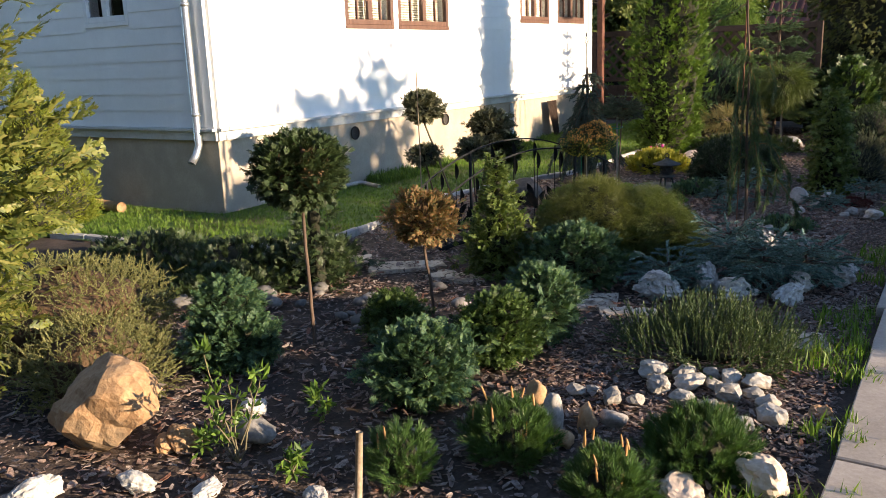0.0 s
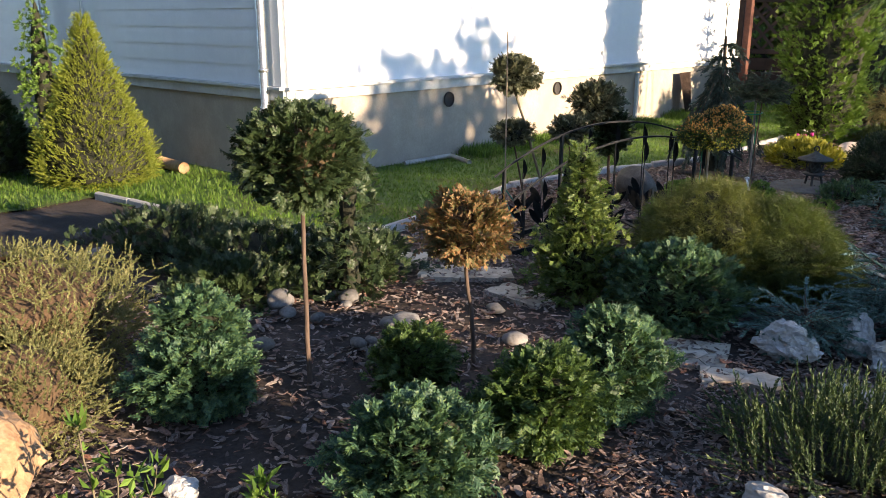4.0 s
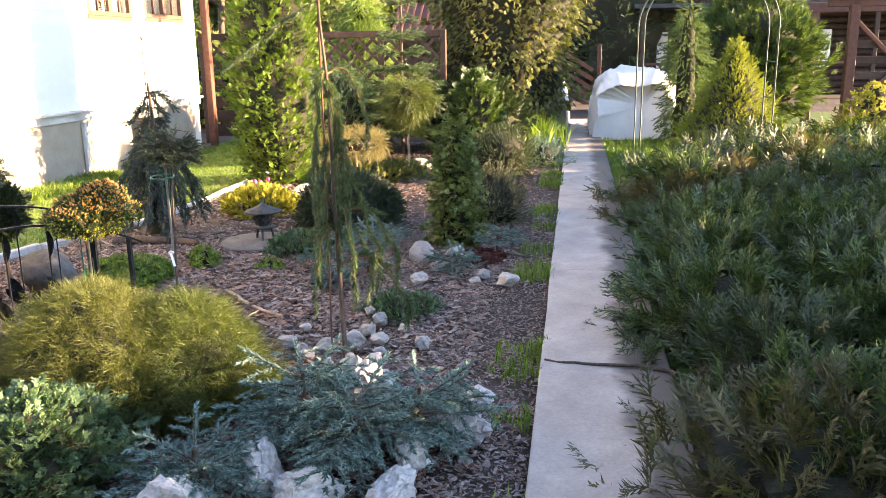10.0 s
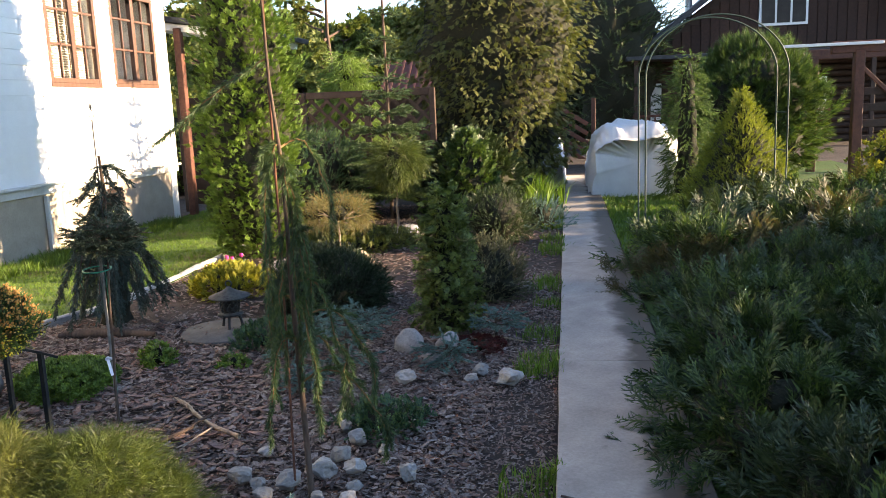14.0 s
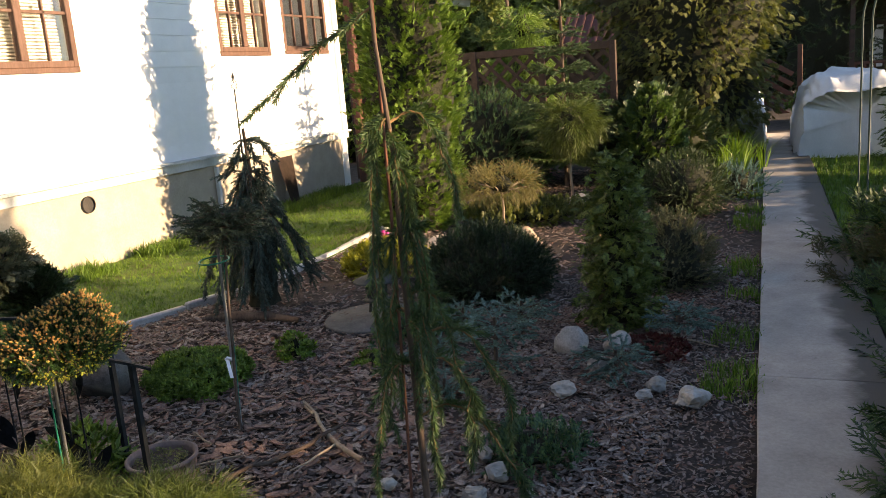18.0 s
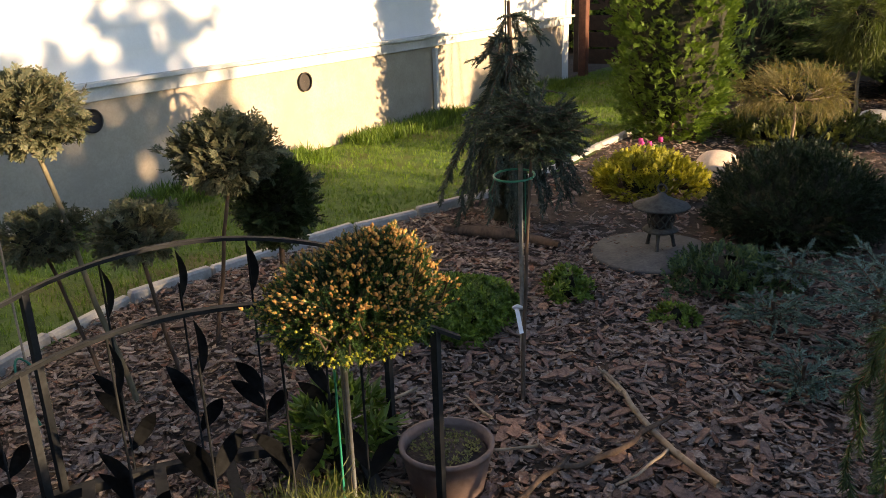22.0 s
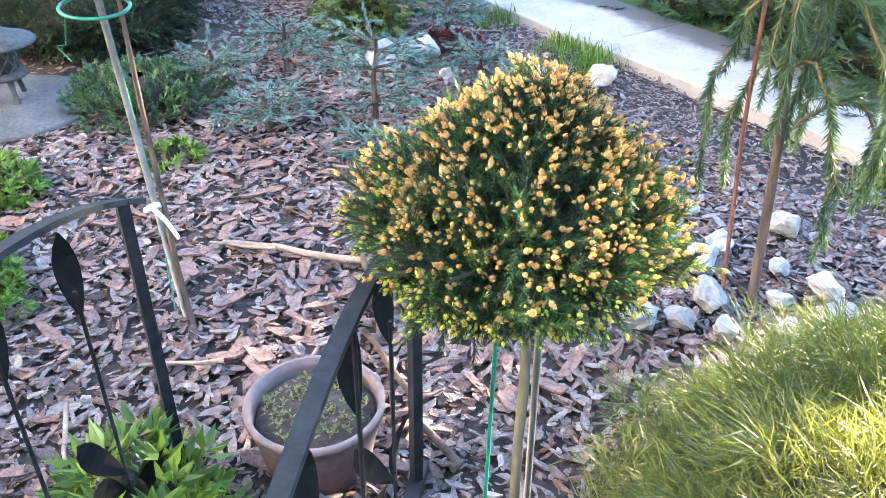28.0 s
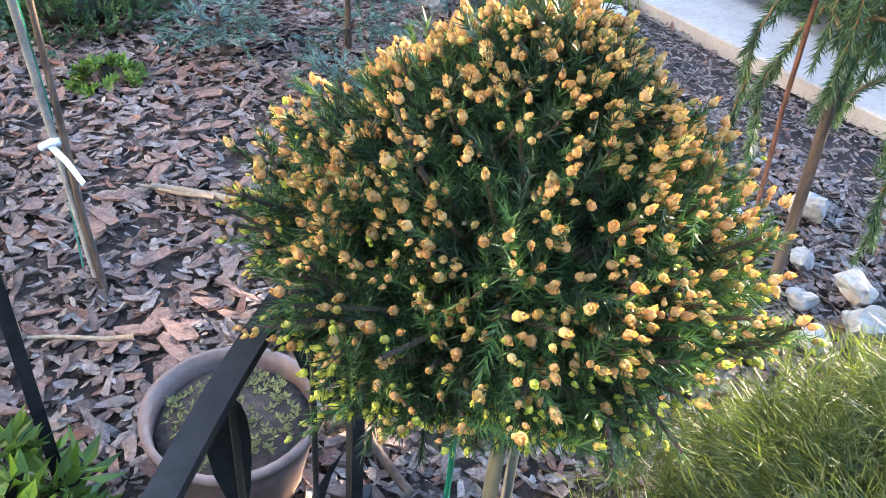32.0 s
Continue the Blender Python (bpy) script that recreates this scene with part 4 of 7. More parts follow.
def bud_template(seed, fat=1.0):
    """A fat bud: a short body wrapped in loose pointed scales."""
    r = np.random.default_rng(seed)
    sv, sf = ICO[1]
    body = sv * (0.0038 * fat, 0.0044, 0.0038 * fat) + (0, 0.0033, 0)
    n = 14
    a, u = np.arange(n) * 2.4, (np.arange(n) + 0.5) / n
    out = np.stack([np.cos(a), 0 * a, np.sin(a)], 1)
    base = out * (0.0026 * fat * (1 - 0.5 * u))[:, None] + np.stack([0 * u, 0.0075 * u, 0 * u], 1)
    way = unit(out * (0.32 - 0.35 * u + r.normal(0, 0.12, n))[:, None] + (0, 1.0, 0))
    v, t = diamonds(base, way, unit(np.cross(way, out) + 1e-6), 0.0040 * r.uniform(0.8, 1.2, n), 0.0030)
    return np.concatenate([body, v]), np.concatenate([sf, t + len(body)])


def bud_ball(parent, radius, height, lift, n, seed):
    """Twigs thick with needles, each ending in fat buds."""
    P, d, lu = body_points(n, BUD_SHAPE, radius, height, seed, 0.36, 0.24, 4.6)
    r = np.random.default_rng(seed)
    way = unit(d + (0, 0, 0.25) + r.normal(0, 0.34, d.shape))
    lean = (P[:, 2:] / height) ** 2 * (0.075, 0.06, 0)
    base = P + lean - way * 0.05 + (0, 0.025, lift)
    sprigs = [needle_sprig(72, 0.054, 0.0135, 0.0010, 58, s) for s in (62, 63, 64)]
    v, t = spread_out(sprigs, base, frames_of(way, r.uniform(0, 6.28, n)), r.uniform(0.8, 1.2, n))
    part("needle_cover", mesh_np("needle_cover", v, t), L_BUDSPRUCE, parent, "dark green short needles")
    # inner sprigs take the dark yew green, which paints shade inside the ball
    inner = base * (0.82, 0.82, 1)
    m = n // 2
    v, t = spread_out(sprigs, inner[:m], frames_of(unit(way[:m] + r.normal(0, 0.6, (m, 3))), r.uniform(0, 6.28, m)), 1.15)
    part("inner_needles", mesh_np("inner_needles", v, t), L_YEW_AND_SHADE, parent, "inner needles coloured darker to stand for shade")
    runs = [(np.stack([np.array((0, 0, lift + height * 0.2)) * 0.35 + b * 0.65, b, b + w * 0.056]), (0.004, 0.003, 0.002)) for b, w in zip(base[::3], way[::3])]
    part("twig_fan", join_tubes("twig_fan", runs, 4), BARK, parent)
    buds = [bud_template(s, f) for s, f in ((66, 1.0), (67, 1.15), (68, 0.9))]
    tip, tw, sz = [], [], []
    for p, w, o in zip(base + way * 0.058, way, lu):
        k = r.choice([0, 1, 1, 2, 2, 3, 4])
        for j in range(k):
            q = unit(w + r.normal(0, 0.55 if j else 0.05, 3))
            tip.append(p + q * (0.002 if j == 0 else 0.008) - w * (0 if j == 0 else 0.009))
            tw.append(q)
            sz.append(r.uniform(0.5, 1.05) * (1.15 if j == 0 else 0.85))
    tip, tw, sz = np.array(tip), np.array(tw), np.array(sz)
    high = tip[:, 2] + r.normal(0, height * 0.12, len(tip)) > lift + height * 0.36
    for k, m, lb in ((high, BUDS, "fat orange buds"), (~high, BUDS_LIME, "yellow-green lower buds")):
        v, t = spread_out(buds, tip[k], frames_of(tw[k]), sz[k] * np.where(high[k], 1.0, 0.8))
        tagged(part("bud_cover", mesh_np("bud_cover", v, t, smooth=True), m, parent, lb), kind="stuff")
    # dark core that paints shade between the needles
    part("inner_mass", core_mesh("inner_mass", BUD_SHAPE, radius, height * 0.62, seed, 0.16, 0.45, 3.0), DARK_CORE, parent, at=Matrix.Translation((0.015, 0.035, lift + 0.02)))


bud_ball(bud_tree, 0.194, 0.25, 0.738, 2200, 65)

# grafted crowns on stems
standard("topiary_juniper", "dark grafted conifer ball on a thin bare trunk", (-1.85, 3.36, 0), 0.78, 0.225, 0.38, FAN_TINY, L_DARK, 3400, 71, (-0.07, 0.06), 0.9, thick=0.012, lump=0.5, shrink=0.7, scale=3.6, core_mat=RUST_CORE)
standard("topiary_thuja", "small rust-brown grafted ball on a thin stem", (-1.45, 4.01, 0), 0.50, 0.165, 0.27, FAN_FINE, L_RUST, 1100, 72, (-0.06, -0.03), 1.0, thick=0.011, core_mat=RUST_CORE, lump=0.8, shrink=0.45, scale=3.6)
standard("grafted_juniper", "grey-green grafted juniper on a leaning pale trunk", (-2.86, 6.66, 0), 0.96, 0.15, 0.25, FAN_TINY, L_DUSTY, 1300, 73, (-0.44, 0.03), 1.05, bark=BARK_OLIVE, thick=0.012, lump=0.8, scale=3.6)
standard("grafted_juniper", "grey-green grafted juniper ball beside the kerb", (-3.04, 7.20, 0), 0.74, 0.17, 0.26, FAN_TINY, L_DUSTY, 1300, 74, (0.17, 0.03), 1.05, thick=0.010, lump=0.8, scale=3.6)
standard("grafted_conifer", "dark small grafted conifer beside the kerb", (-2.88, 7.50, 0), 0.42, 0.14, 0.36, FAN_FINE, L_DARK, 1200, 75, (0, 0), 1.1, lump=0.7, scale=3.6)
standard("grafted_juniper", "small grey-green juniper tuft on a low stem", (-2.80, 6.80, 0), 0.62, 0.12, 0.16, FAN_TINY, L_DUSTY, 520, 76, (0.03, -0.1), 1.0, thick=0.009, lump=0.8, scale=3.6)
standard("grafted_juniper", "small grey-green juniper tuft on a low stem", (-3.15, 6.72, 0), 0.56, 0.13, 0.15, FAN_TINY, L_DUSTY, 520, 77, (-0.1, -0.1), 1.0, thick=0.009, lump=0.8, scale=3.6)

# mounds in the bed
for label, (x, y), r, h, leaves, n, seed in (
        ("blue-green dwarf juniper with layered tips", (-2.02, 2.94), 0.19, 0.27, L_BLUEGREEN, 2500, 81), ("dark blue-green dwarf juniper beside a paler one", (-2.16, 3.04), 0.17, 0.42, L_BLUEGREEN, 1900, 80),
        ("blue-green dwarf juniper with layered tips", (-0.90, 3.03), 0.205, 0.34, L_BLUEGREEN, 2890, 82), ("dark blue-green dwarf juniper", (-1.48, 3.62), 0.14, 0.26, L_JUNIPER, 1500, 83),
        ("dark green spreading dwarf juniper", (-0.83, 3.62), 0.175, 0.34, L_JUNIPER, 2300, 84), ("dark green dwarf juniper beside the slabs", (-0.78, 4.0), 0.18, 0.40, L_BLUEGREEN, 2300, 85),
        ("low dark green dwarf juniper", (-0.99, 3.47), 0.13, 0.14, L_JUNIPER, 900, 79)):
    mound("dwarf_juniper", label, (x, y, 0), r, h, FAN_TINY, leaves, n, seed, BALL, 0.95, 0.75, 0.3, scale=3.8, jitter=0.55, shrink=0.62)
mound("dwarf_juniper", "blue-green juniper mound beside the slabs", (-1.08, 5.17, 0), 0.30, 0.39, FAN_TINY, L_BLUEGREEN, 3400, 86, DOME, 0.95, 0.7, 0.3, scale=3.4, jitter=0.55)
mound("upright_juniper", "loose upright green juniper with pale tips", (-1.66, 5.14, 0), 0.20, 0.82, FAN_TINY, L_MIDGREEN, 1700, 87, [(0, 1.0), (0.3, 1), (0.5, 0.62), (0.7, 0.42), (1, 0.15)], 1.15, 0.95, 0.5, shrink=0.4, scale=5.0, jitter=0.7)
mound("thread_cypress", "golden-green threadleaf cypress mound", (-1.20, 5.82, 0), 0.38, 0.58, THREAD_FINE, L_GOLD, 3200, 88, DOME, 0.7, 0.45, 0.3, 1.1, 0.3, shrink=0.75, jitter=0.9, scale=3.2)
mound("thread_cypress", "dark green-gold threadleaf cypress mound", (-0.86, 5.98, 0), 0.34, 0.50, THREAD_FINE, L_GREENGOLD, 3000, 189, DOME, 0.7, 0.45, 0.3, 1.1, 0.3, shrink=0.75, jitter=0.9, scale=3.2)
mound("heather", "green heather clump with upright shoots", (0.10, 4.22, 0), 0.38, 0.13, [needle_sprig(46, 0.16, 0.014, 0.0045, 40, s) for s in (91, 92)], L_HEATHER, 760, 89, MAT_LOW, 1.0, 0.4, 0.9, 1.15, 0.6, shrink=0.5, jitter=0.4)
mound("heath", "straggly ochre heath mound behind the boulder", (-2.95, 2.62, 0), 0.52, 0.52, [needle_sprig(30, 0.075, 0.011, 0.0034, 50, s) for s in (93, 94)], L_HEATH, 2600, 90, DOME, 1.0, 0.45, 0.5, shrink=0.7, jitter=0.9, scale=3.5,
      core_mat=RUST_CORE)
mound("heath", "pale ochre heath clump", (-2.35, 2.35, 0), 0.34, 0.36, [needle_sprig(30, 0.075, 0.011, 0.0034, 50, s) for s in (95, 96)], L_HEATH, 1200, 97, DOME, 1.0, 0.45, 0.5, shrink=0.65, core_mat=RUST_CORE, jitter=0.9, scale=3.5)
mound("juniper_bush", "tall yellow-green juniper bush in full sun", (-1.0, 0.74, 0), 0.56, 2.0, FAN_FINE, L_SUNJUN, 5200, 98, [(0, 0.15), (0.3, 0.35), (0.5, 0.8), (0.65, 1), (0.8, 0.9), (0.92, 0.6), (1, 0.2)], 1.25, 0.5, 0.5, shrink=0.66, scale=3.2)
mound("spruce_cone", "dense lime-green dwarf Alberta spruce cone", (-6.85, 4.90, 0), 0.54, 1.52, SPRIG_FINE, L_LIME, 6500, 99, CONE, 1.1, 0.22, 0.5, shrink=0.86)
mound("spruce_cone", "small lime-green dwarf spruce cone", (-9.1, 4.25, 0), 0.34, 0.98, SPRIG_FINE, L_LIME, 1000, 100, CONE, 1.7, 0.15, 0.5, shrink=0.86)
mound("dark_shrub", "dark conical shrub beside the house wall", (-8.05, 4.5, 0), 0.36, 0.78, FAN, L_DARK, 900, 101, CONE, 1.2)
mound("climber", "spindly green climber at the downpipe", (-8.9, 5.35, 0), 0.25, 1.75, TUFT, L_FRESH, 500, 102, COLUMN, 1.6, 0.6, shrink=0.4)
for i, (x, y, r, h) in enumerate(((-3.45, 4.25, 0.5, 0.25), (-4.2, 4.1, 0.5, 0.26), (-2.9, 4.55, 0.36, 0.27), (-3.1, 3.85, 0.34, 0.17))):
    mound("spreading_juniper", "dark spreading juniper at the lawn's edge", (x, y, 0), r, h, FAN_TINY, L_DARK, 1000, 103 + i, MAT_LOW, 1.2, 0.9, 0.5, shrink=0.5, scale=3.5)
mound("juniper_bush", "loose dark green juniper with feathery tips behind the topiary", (-2.62, 4.28, 0), 0.19, 0.82, FAN_TINY, L_DARK, 420, 108, [(0, 0.9), (0.25, 0.8), (0.5, 0.6), (0.75, 0.7), (0.92, 0.6), (1, 0.3)], 1.3, 0.95, 0.3, shrink=0.28, scale=4.5, jitter=0.8)


def mugo(at, r, h, seed, n, candles):
    t = thing("mugo_pine", (*at, 0), "dwarf mugo pine with orange spring candles", "shrub")
    foliage("needle_cover", PINE, n, DOME, r * 0.78, h * 0.82, seed, L_SPRUCE, t, 0, 1.1, 0.85, 0.45, 0.3, 3.5, shrink=0.5)
    q = np.random.default_rng(seed)
    P, d, _ = body_points(candles, [(0, 0.3), (0.5, 0.9), (1, 0.3)], r * 0.85, h, seed, 0.2, 0.1)
    for p in P:
        way = unit(np.array((q.normal(0, 0.15), q.normal(0, 0.15), 1.0)))
        b, l = p + (0, 0, 0.035), q.uniform(0.04, 0.065)
        part("candle", tube_mesh("candle", [b, b + way * l * 0.5, b + way * l * 0.85, b + way * l], [0.004, 0.005, 0.0035, 0.0012], 7), CANDLES, t, "orange upright candle")


mugo((-0.30, 2.74), 0.19, 0.24, 111, 420, 15)
mugo((0.16, 2.58), 0.16, 0.20, 112, 330, 14)
mugo((0.37, 2.98), 0.22, 0.24, 113, 600, 2)
mugo((-0.58, 2.40), 0.14, 0.20, 114, 200, 3)

# weeping spruce by the kerb
def weeping(name, label, at, trunk_pts, drops, leaves, seed, sprigs, size, bark, category="tree", radius0=0.02, gap=0.03, twig=0.007, loose=0.28, spread=False, trunk_bark=None):
    """A trunk and branches that arch over and hang; drops: (share of trunk, way in degrees, reach, fall)."""
    t = thing(name, at, label, category)
    stem(t, trunk_pts, np.linspace(radius0, radius0 * 0.35, len(trunk_pts)), trunk_bark or bark)
    r = np.random.default_rng(seed)
    T = np.array(trunk_pts, float)
    for i, (u, a, reach, fall) in enumerate(drops):
        k = u * (len(T) - 1)
        b = T[int(k)] + (T[min(int(k) + 1, len(T) - 1)] - T[int(k)]) * (k - int(k))
        s = np.linspace(0, 1, 12)
        a = math.radians(a)
        out = reach * np.sin(np.minimum(s * 1.9, 1.57))
        z = 0.10 * np.sin(np.minimum(s * 6, 3.14)) * min(1, reach * 3) - fall * s ** 1.6
        if reach > fall and not spread and u > 0.8:
            out, z = reach * s, 0.02 * np.sin(s * 3.14) - fall * s
        if spread:
            out, z = reach * s ** 0.85, 0.03 * np.sin(s * 3.14) - fall * s ** 1.25
        pts = b + np.stack([np.cos(a) * out + r.normal(0, 0.006, 12), np.sin(a) * out + r.normal(0, 0.006, 12), z], 1)
        pts[0] = b
        br = part("branch", tube_mesh("branch", pts, np.linspace(twig, twig * 0.35, 12), 6), bark, t)
        length = np.linalg.norm(np.diff(pts, axis=0), axis=1).sum()
        n = max(6, int(length / gap))
        w = np.linspace(0.04, 1, n)
        P = np.stack([np.interp(w, s, pts[:, c]) for c in range(3)], 1)
        d = np.gradient(P, axis=0)
        d = unit(unit(d) + r.normal(0, loose, d.shape))
        v, f = spread_out(sprigs, P, frames_of(d, r.uniform(0, 6.28, n)), size * r.uniform(0.8, 1.2, n))
        tagged(part("needle_cover", mesh_np("needle_cover", v, f), leaves, br), kind="stuff")
    return t


WEEP_SPRIG = [needle_sprig(44, 0.075, 0.022, 0.0042, 52, s) for s in (121, 122)]
STRAND_SPRIG = [needle_sprig(84, 0.085, 0.027, 0.0028, 56, s) for s in (127, 128)]
q = np.random.default_rng(123)
drops = []
for i in range(40):
    u = q.uniform(0.50, 0.76)
    drops.append((u, i * 137.5 + q.uniform(-30, 30), q.uniform(0.10, 0.46), (1.36 * u - 0.03) * q.uniform(0.7, 1.0)))
for i in range(14):
    drops.append(((0.74, 0.82, 0.93)[i % 3], i * 137.5, q.uniform(0.12, 0.22), q.uniform(0.04, 0.14)))
kerb_spruce = weeping("weeping_spruce", "blue-grey weeping spruce trained up a stake", (-2.76, 9.40, 0), [(0, 0, -0.05), (0.02, 0.02, 0.4), (-0.02, 0, 0.75), (0.01, 0.01, 1.05), (0.0, 0, 1.36)], drops, L_WEEP, 124, WEEP_SPRIG, 1.2, BARK,
                      radius0=0.03, gap=0.022, spread=True, loose=0.22)
# dark core: closes the gaps and paints the shade behind the branches
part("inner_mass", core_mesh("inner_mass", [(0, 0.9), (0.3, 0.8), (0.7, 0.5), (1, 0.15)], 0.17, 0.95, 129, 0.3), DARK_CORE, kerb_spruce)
# the tall weeping spruce beside the rusty rod
drops = [(0.854, 192, 0.42, 0.30), (0.66, 230, 0.10, 0.92), (0.67, 212, 0.07, 0.84), (0.64, 318, 0.07, 0.92), (0.58, 338, 0.11, 0.78), (0.65, 30, 0.20, 0.30), (0.5, 232, 0.06, 0.56), (0.5, 330, 0.10, 0.45), (0.49, 75, 0.13, 0.32),
         (0.40, 330, 0.30, 0.42), (0.36, 305, 0.26, 0.38), (0.33, 20, 0.32, 0.32), (0.30, 255, 0.22, 0.33), (0.22, 345, 0.40, 0.20), (0.38, 150, 0.16, 0.42), (0.28, 60, 0.25, 0.28)]
weeping("weeping_spruce", "thin weeping spruce hanging from a bare leader", (-0.333, 6.730, 0), [(0.05, -0.07, -0.05), (0.03, -0.045, 0.45), (0.005, -0.01, 0.9), (0, 0, 1.4), (-0.03, 0.0, 1.75), (-0.045, 0.02, 2.12)], drops, L_STRAND, 126,
        STRAND_SPRIG, 1.0, BARK_ORANGE, radius0=0.014, gap=0.036, twig=0.005, loose=0.08, trunk_bark=BARK)

mound("thuja_column", "tall dense green thuja column", (-2.75, 12.50, 0), 0.5, 4.3, FAN_TINY, L_THUJA, 14000, 131, COLUMN, 1.35, 0.6, 0.9, 1.0, 0.3, "tree", shrink=0.82, scale=3.0)
mound("yew_mound", "dark clipped yew mound", (-1.17, 10.0, 0), 0.47, 0.48, SPRIG_FINE, L_YEW_AND_SHADE, 3600, 132, DOME, 1.3, 0.15, 0.4, shrink=0.86)
mound("yellow_shrub", "low bright yellow spreading shrub", (-2.28, 10.55, 0), 0.36, 0.24, FAN_FINE, L_YELLOW, 900, 133, MAT_LOW, 1.5, 0.4, 0.6, shrink=0.5)
mound("leafy_perennial", "fresh green perennial clump", (-2.42, 10.95, 0), 0.14, 0.18, BROAD, L_FRESH, 60, 134, DOME, 0.9, shrink=0.3)
mound("green_cushion", "fresh green leafy cushion", (-2.27, 7.94, 0), 0.29, 0.17, TUFT, L_FRESH, 2300, 135, DOME, 1.0, 0.3, 0.6, shrink=0.7)


PLATE_SPRIG = [needle_sprig(22, 0.034, 0.0160, 0.0042, 58, s, 0.25) for s in (136, 137, 138)]


def plated(name, label, at, trunk, tiers, leaves, seed, size=1.0, category="shrub", thick=0.014, lean=(0, 0), bark=None):
    """A spruce of flat branches with side shoots; tiers: (height, branches, reach, rise at the tip)."""
    t = thing(name, at, label, category)
    r = np.random.default_rng(seed)
    stem(t, wavy((0, 0, -0.04), (lean[0], lean[1], trunk), 6, 0.006, seed), np.linspace(thick, thick * 0.5, 6), bark)
    k = 0
    for z, n, reach, rise in tiers:
        for i in range(n):
            a = (i + 0.5 * (k % 2)) * 2 * math.pi / n + r.normal(0, 0.22)
            L = reach * r.uniform(0.72, 1.12)
            s = np.linspace(0, 1, 7)
            o = np.array((lean[0] * z / trunk, lean[1] * z / trunk, z + r.normal(0, 0.012)))
            fwd, side = np.array((math.cos(a), math.sin(a), 0)), np.array((-math.sin(a), math.cos(a), 0))
            main = o + np.outer(L * s, fwd) + np.outer((rise + r.normal(0, 0.02)) * s ** 1.3, (0, 0, 1)) + np.outer(r.normal(0, 0.05) * L * s ** 2, side)
            runs, P, D = [(main, np.linspace(0.006, 0.002, 7) * size ** 0.5)], [], []

            def cover(pts):
                length = np.linalg.norm(np.diff(pts, axis=0), axis=1).sum()
                m = max(2, int(length / (0.021 * size)))
                w = np.linspace(0.12, 1, m)
                p = np.stack([np.interp(w, np.linspace(0, 1, len(pts)), pts[:, c]) for c in range(3)], 1)
                P.append(p)
                D.append(unit(np.gradient(p, axis=0)))

            cover(main)
            m = max(2, int(L / (0.042 * size)))
            for j in range(m):
                u = (j + 0.6) / m
                p = np.array([np.interp(u, s, main[:, c]) for c in range(3)])
                l = (0.38 * L * (1 - u) + 0.045 * size) * r.uniform(0.7, 1.2)
                sg = 1 if j % 2 else -1
                for sg in ((1, -1) if j % 3 else (sg,)):
                    way = unit(fwd * r.uniform(0.6, 1.1) + side * sg + (0, 0, r.normal(0.05, 0.14)))
                    shoot = p + np.outer(np.linspace(0, 1, 4) * l, way) - np.outer(np.linspace(0, 1, 4) ** 2 * l * 0.12, (0, 0, 1))
                    runs.append((shoot, (0.003, 0.0024, 0.002, 0.0014)))
                    cover(shoot)
            P, D = np.concatenate(P), np.concatenate(D)
            br = part("branch", join_tubes("branch", runs, 4), BARK, t)
            v, f = spread_out(PLATE_SPRIG, P, frames_of(unit(D + r.normal(0, 0.1, D.shape)), r.normal(0, 0.5, len(P))), size * r.uniform(0.85, 1.2, len(P)))
            tagged(part("needle_cover", mesh_np("needle_cover", v, f), leaves, br), kind="stuff")
        k += 1
    return t


for i, (x, y, r, h) in enumerate(((-0.96, 8.45, 0.22, 0.10), (-0.55, 8.28, 0.26, 0.30), (0.06, 8.42, 0.24, 0.10), (-0.61, 9.0, 0.24, 0.18), (0.32, 9.05, 0.26, 0.14), (-0.74, 7.98, 0.16, 0.06), (-0.98, 8.95, 0.22, 0.14))):
    plated("blue_spruce", "low flat-topped dwarf blue spruce", (x, y, 0), h + 0.05, [(h, 5, r * 0.55, 0.05), (h * 0.75 + 0.01, 5, r * 0.8, 0.03)] + ([(h * 0.35, 4, r * 0.6, 0.0)] if h > 0.2 else []), L_BLUE, 140 + i, 1.15)
mound("dark_creeper", "dark green creeping conifer beside the yew", (-1.28, 9.0, 0), 0.3, 0.13, FAN_FINE, L_BLUEGREEN, 700, 147, MAT_LOW, 1.0, 0.4, 0.7, shrink=0.5)
mound("small_perennial", "small green perennial in the mulch", (-1.90, 8.42, 0), 0.10, 0.14, TUFT, L_FRESH, 90, 148, DOME, 1.3, 0.4, 0.9, shrink=0.3)
mound("small_perennial", "small green perennial in the mulch", (-1.35, 8.38, 0), 0.09, 0.07, TUFT, L_FRESH, 60, 149, MAT_LOW, 1.2, 0.4, 0.9, shrink=0.3)
mound("leafy_perennial", "fresh green plant under the iron bridge", (-1.95, 6.75, 0), 0.16, 0.26, BROAD, L_FRESH, 120, 150, DOME, 0.8, 0.4, 0.8, shrink=0.3)
mound("red_creeper", "dark red creeping ground cover", (0.18, 8.85, 0), 0.22, 0.05, TUFT, L_REDLOW, 260, 151, MAT_LOW, 0.9, shrink=0.5)
for i, (x, y, r, h) in enumerate(((0.08, 5.50, 0.36, 0.26), (0.3, 5.72, 0.30, 0.22), (-0.16, 5.62, 0.30, 0.30), (-0.44, 5.2, 0.26, 0.16))):
    plated("rockery_spruce", "silvery blue spruce mat over the rocks", (x, y, 0), h + 0.04, [(h, 6, r * 0.65, 0.08), (h * 0.75, 8, r, 0.02), (h * 0.5, 6, r * 0.9, -0.05)], L_BLUE, 152 + i * 50, 1.25)
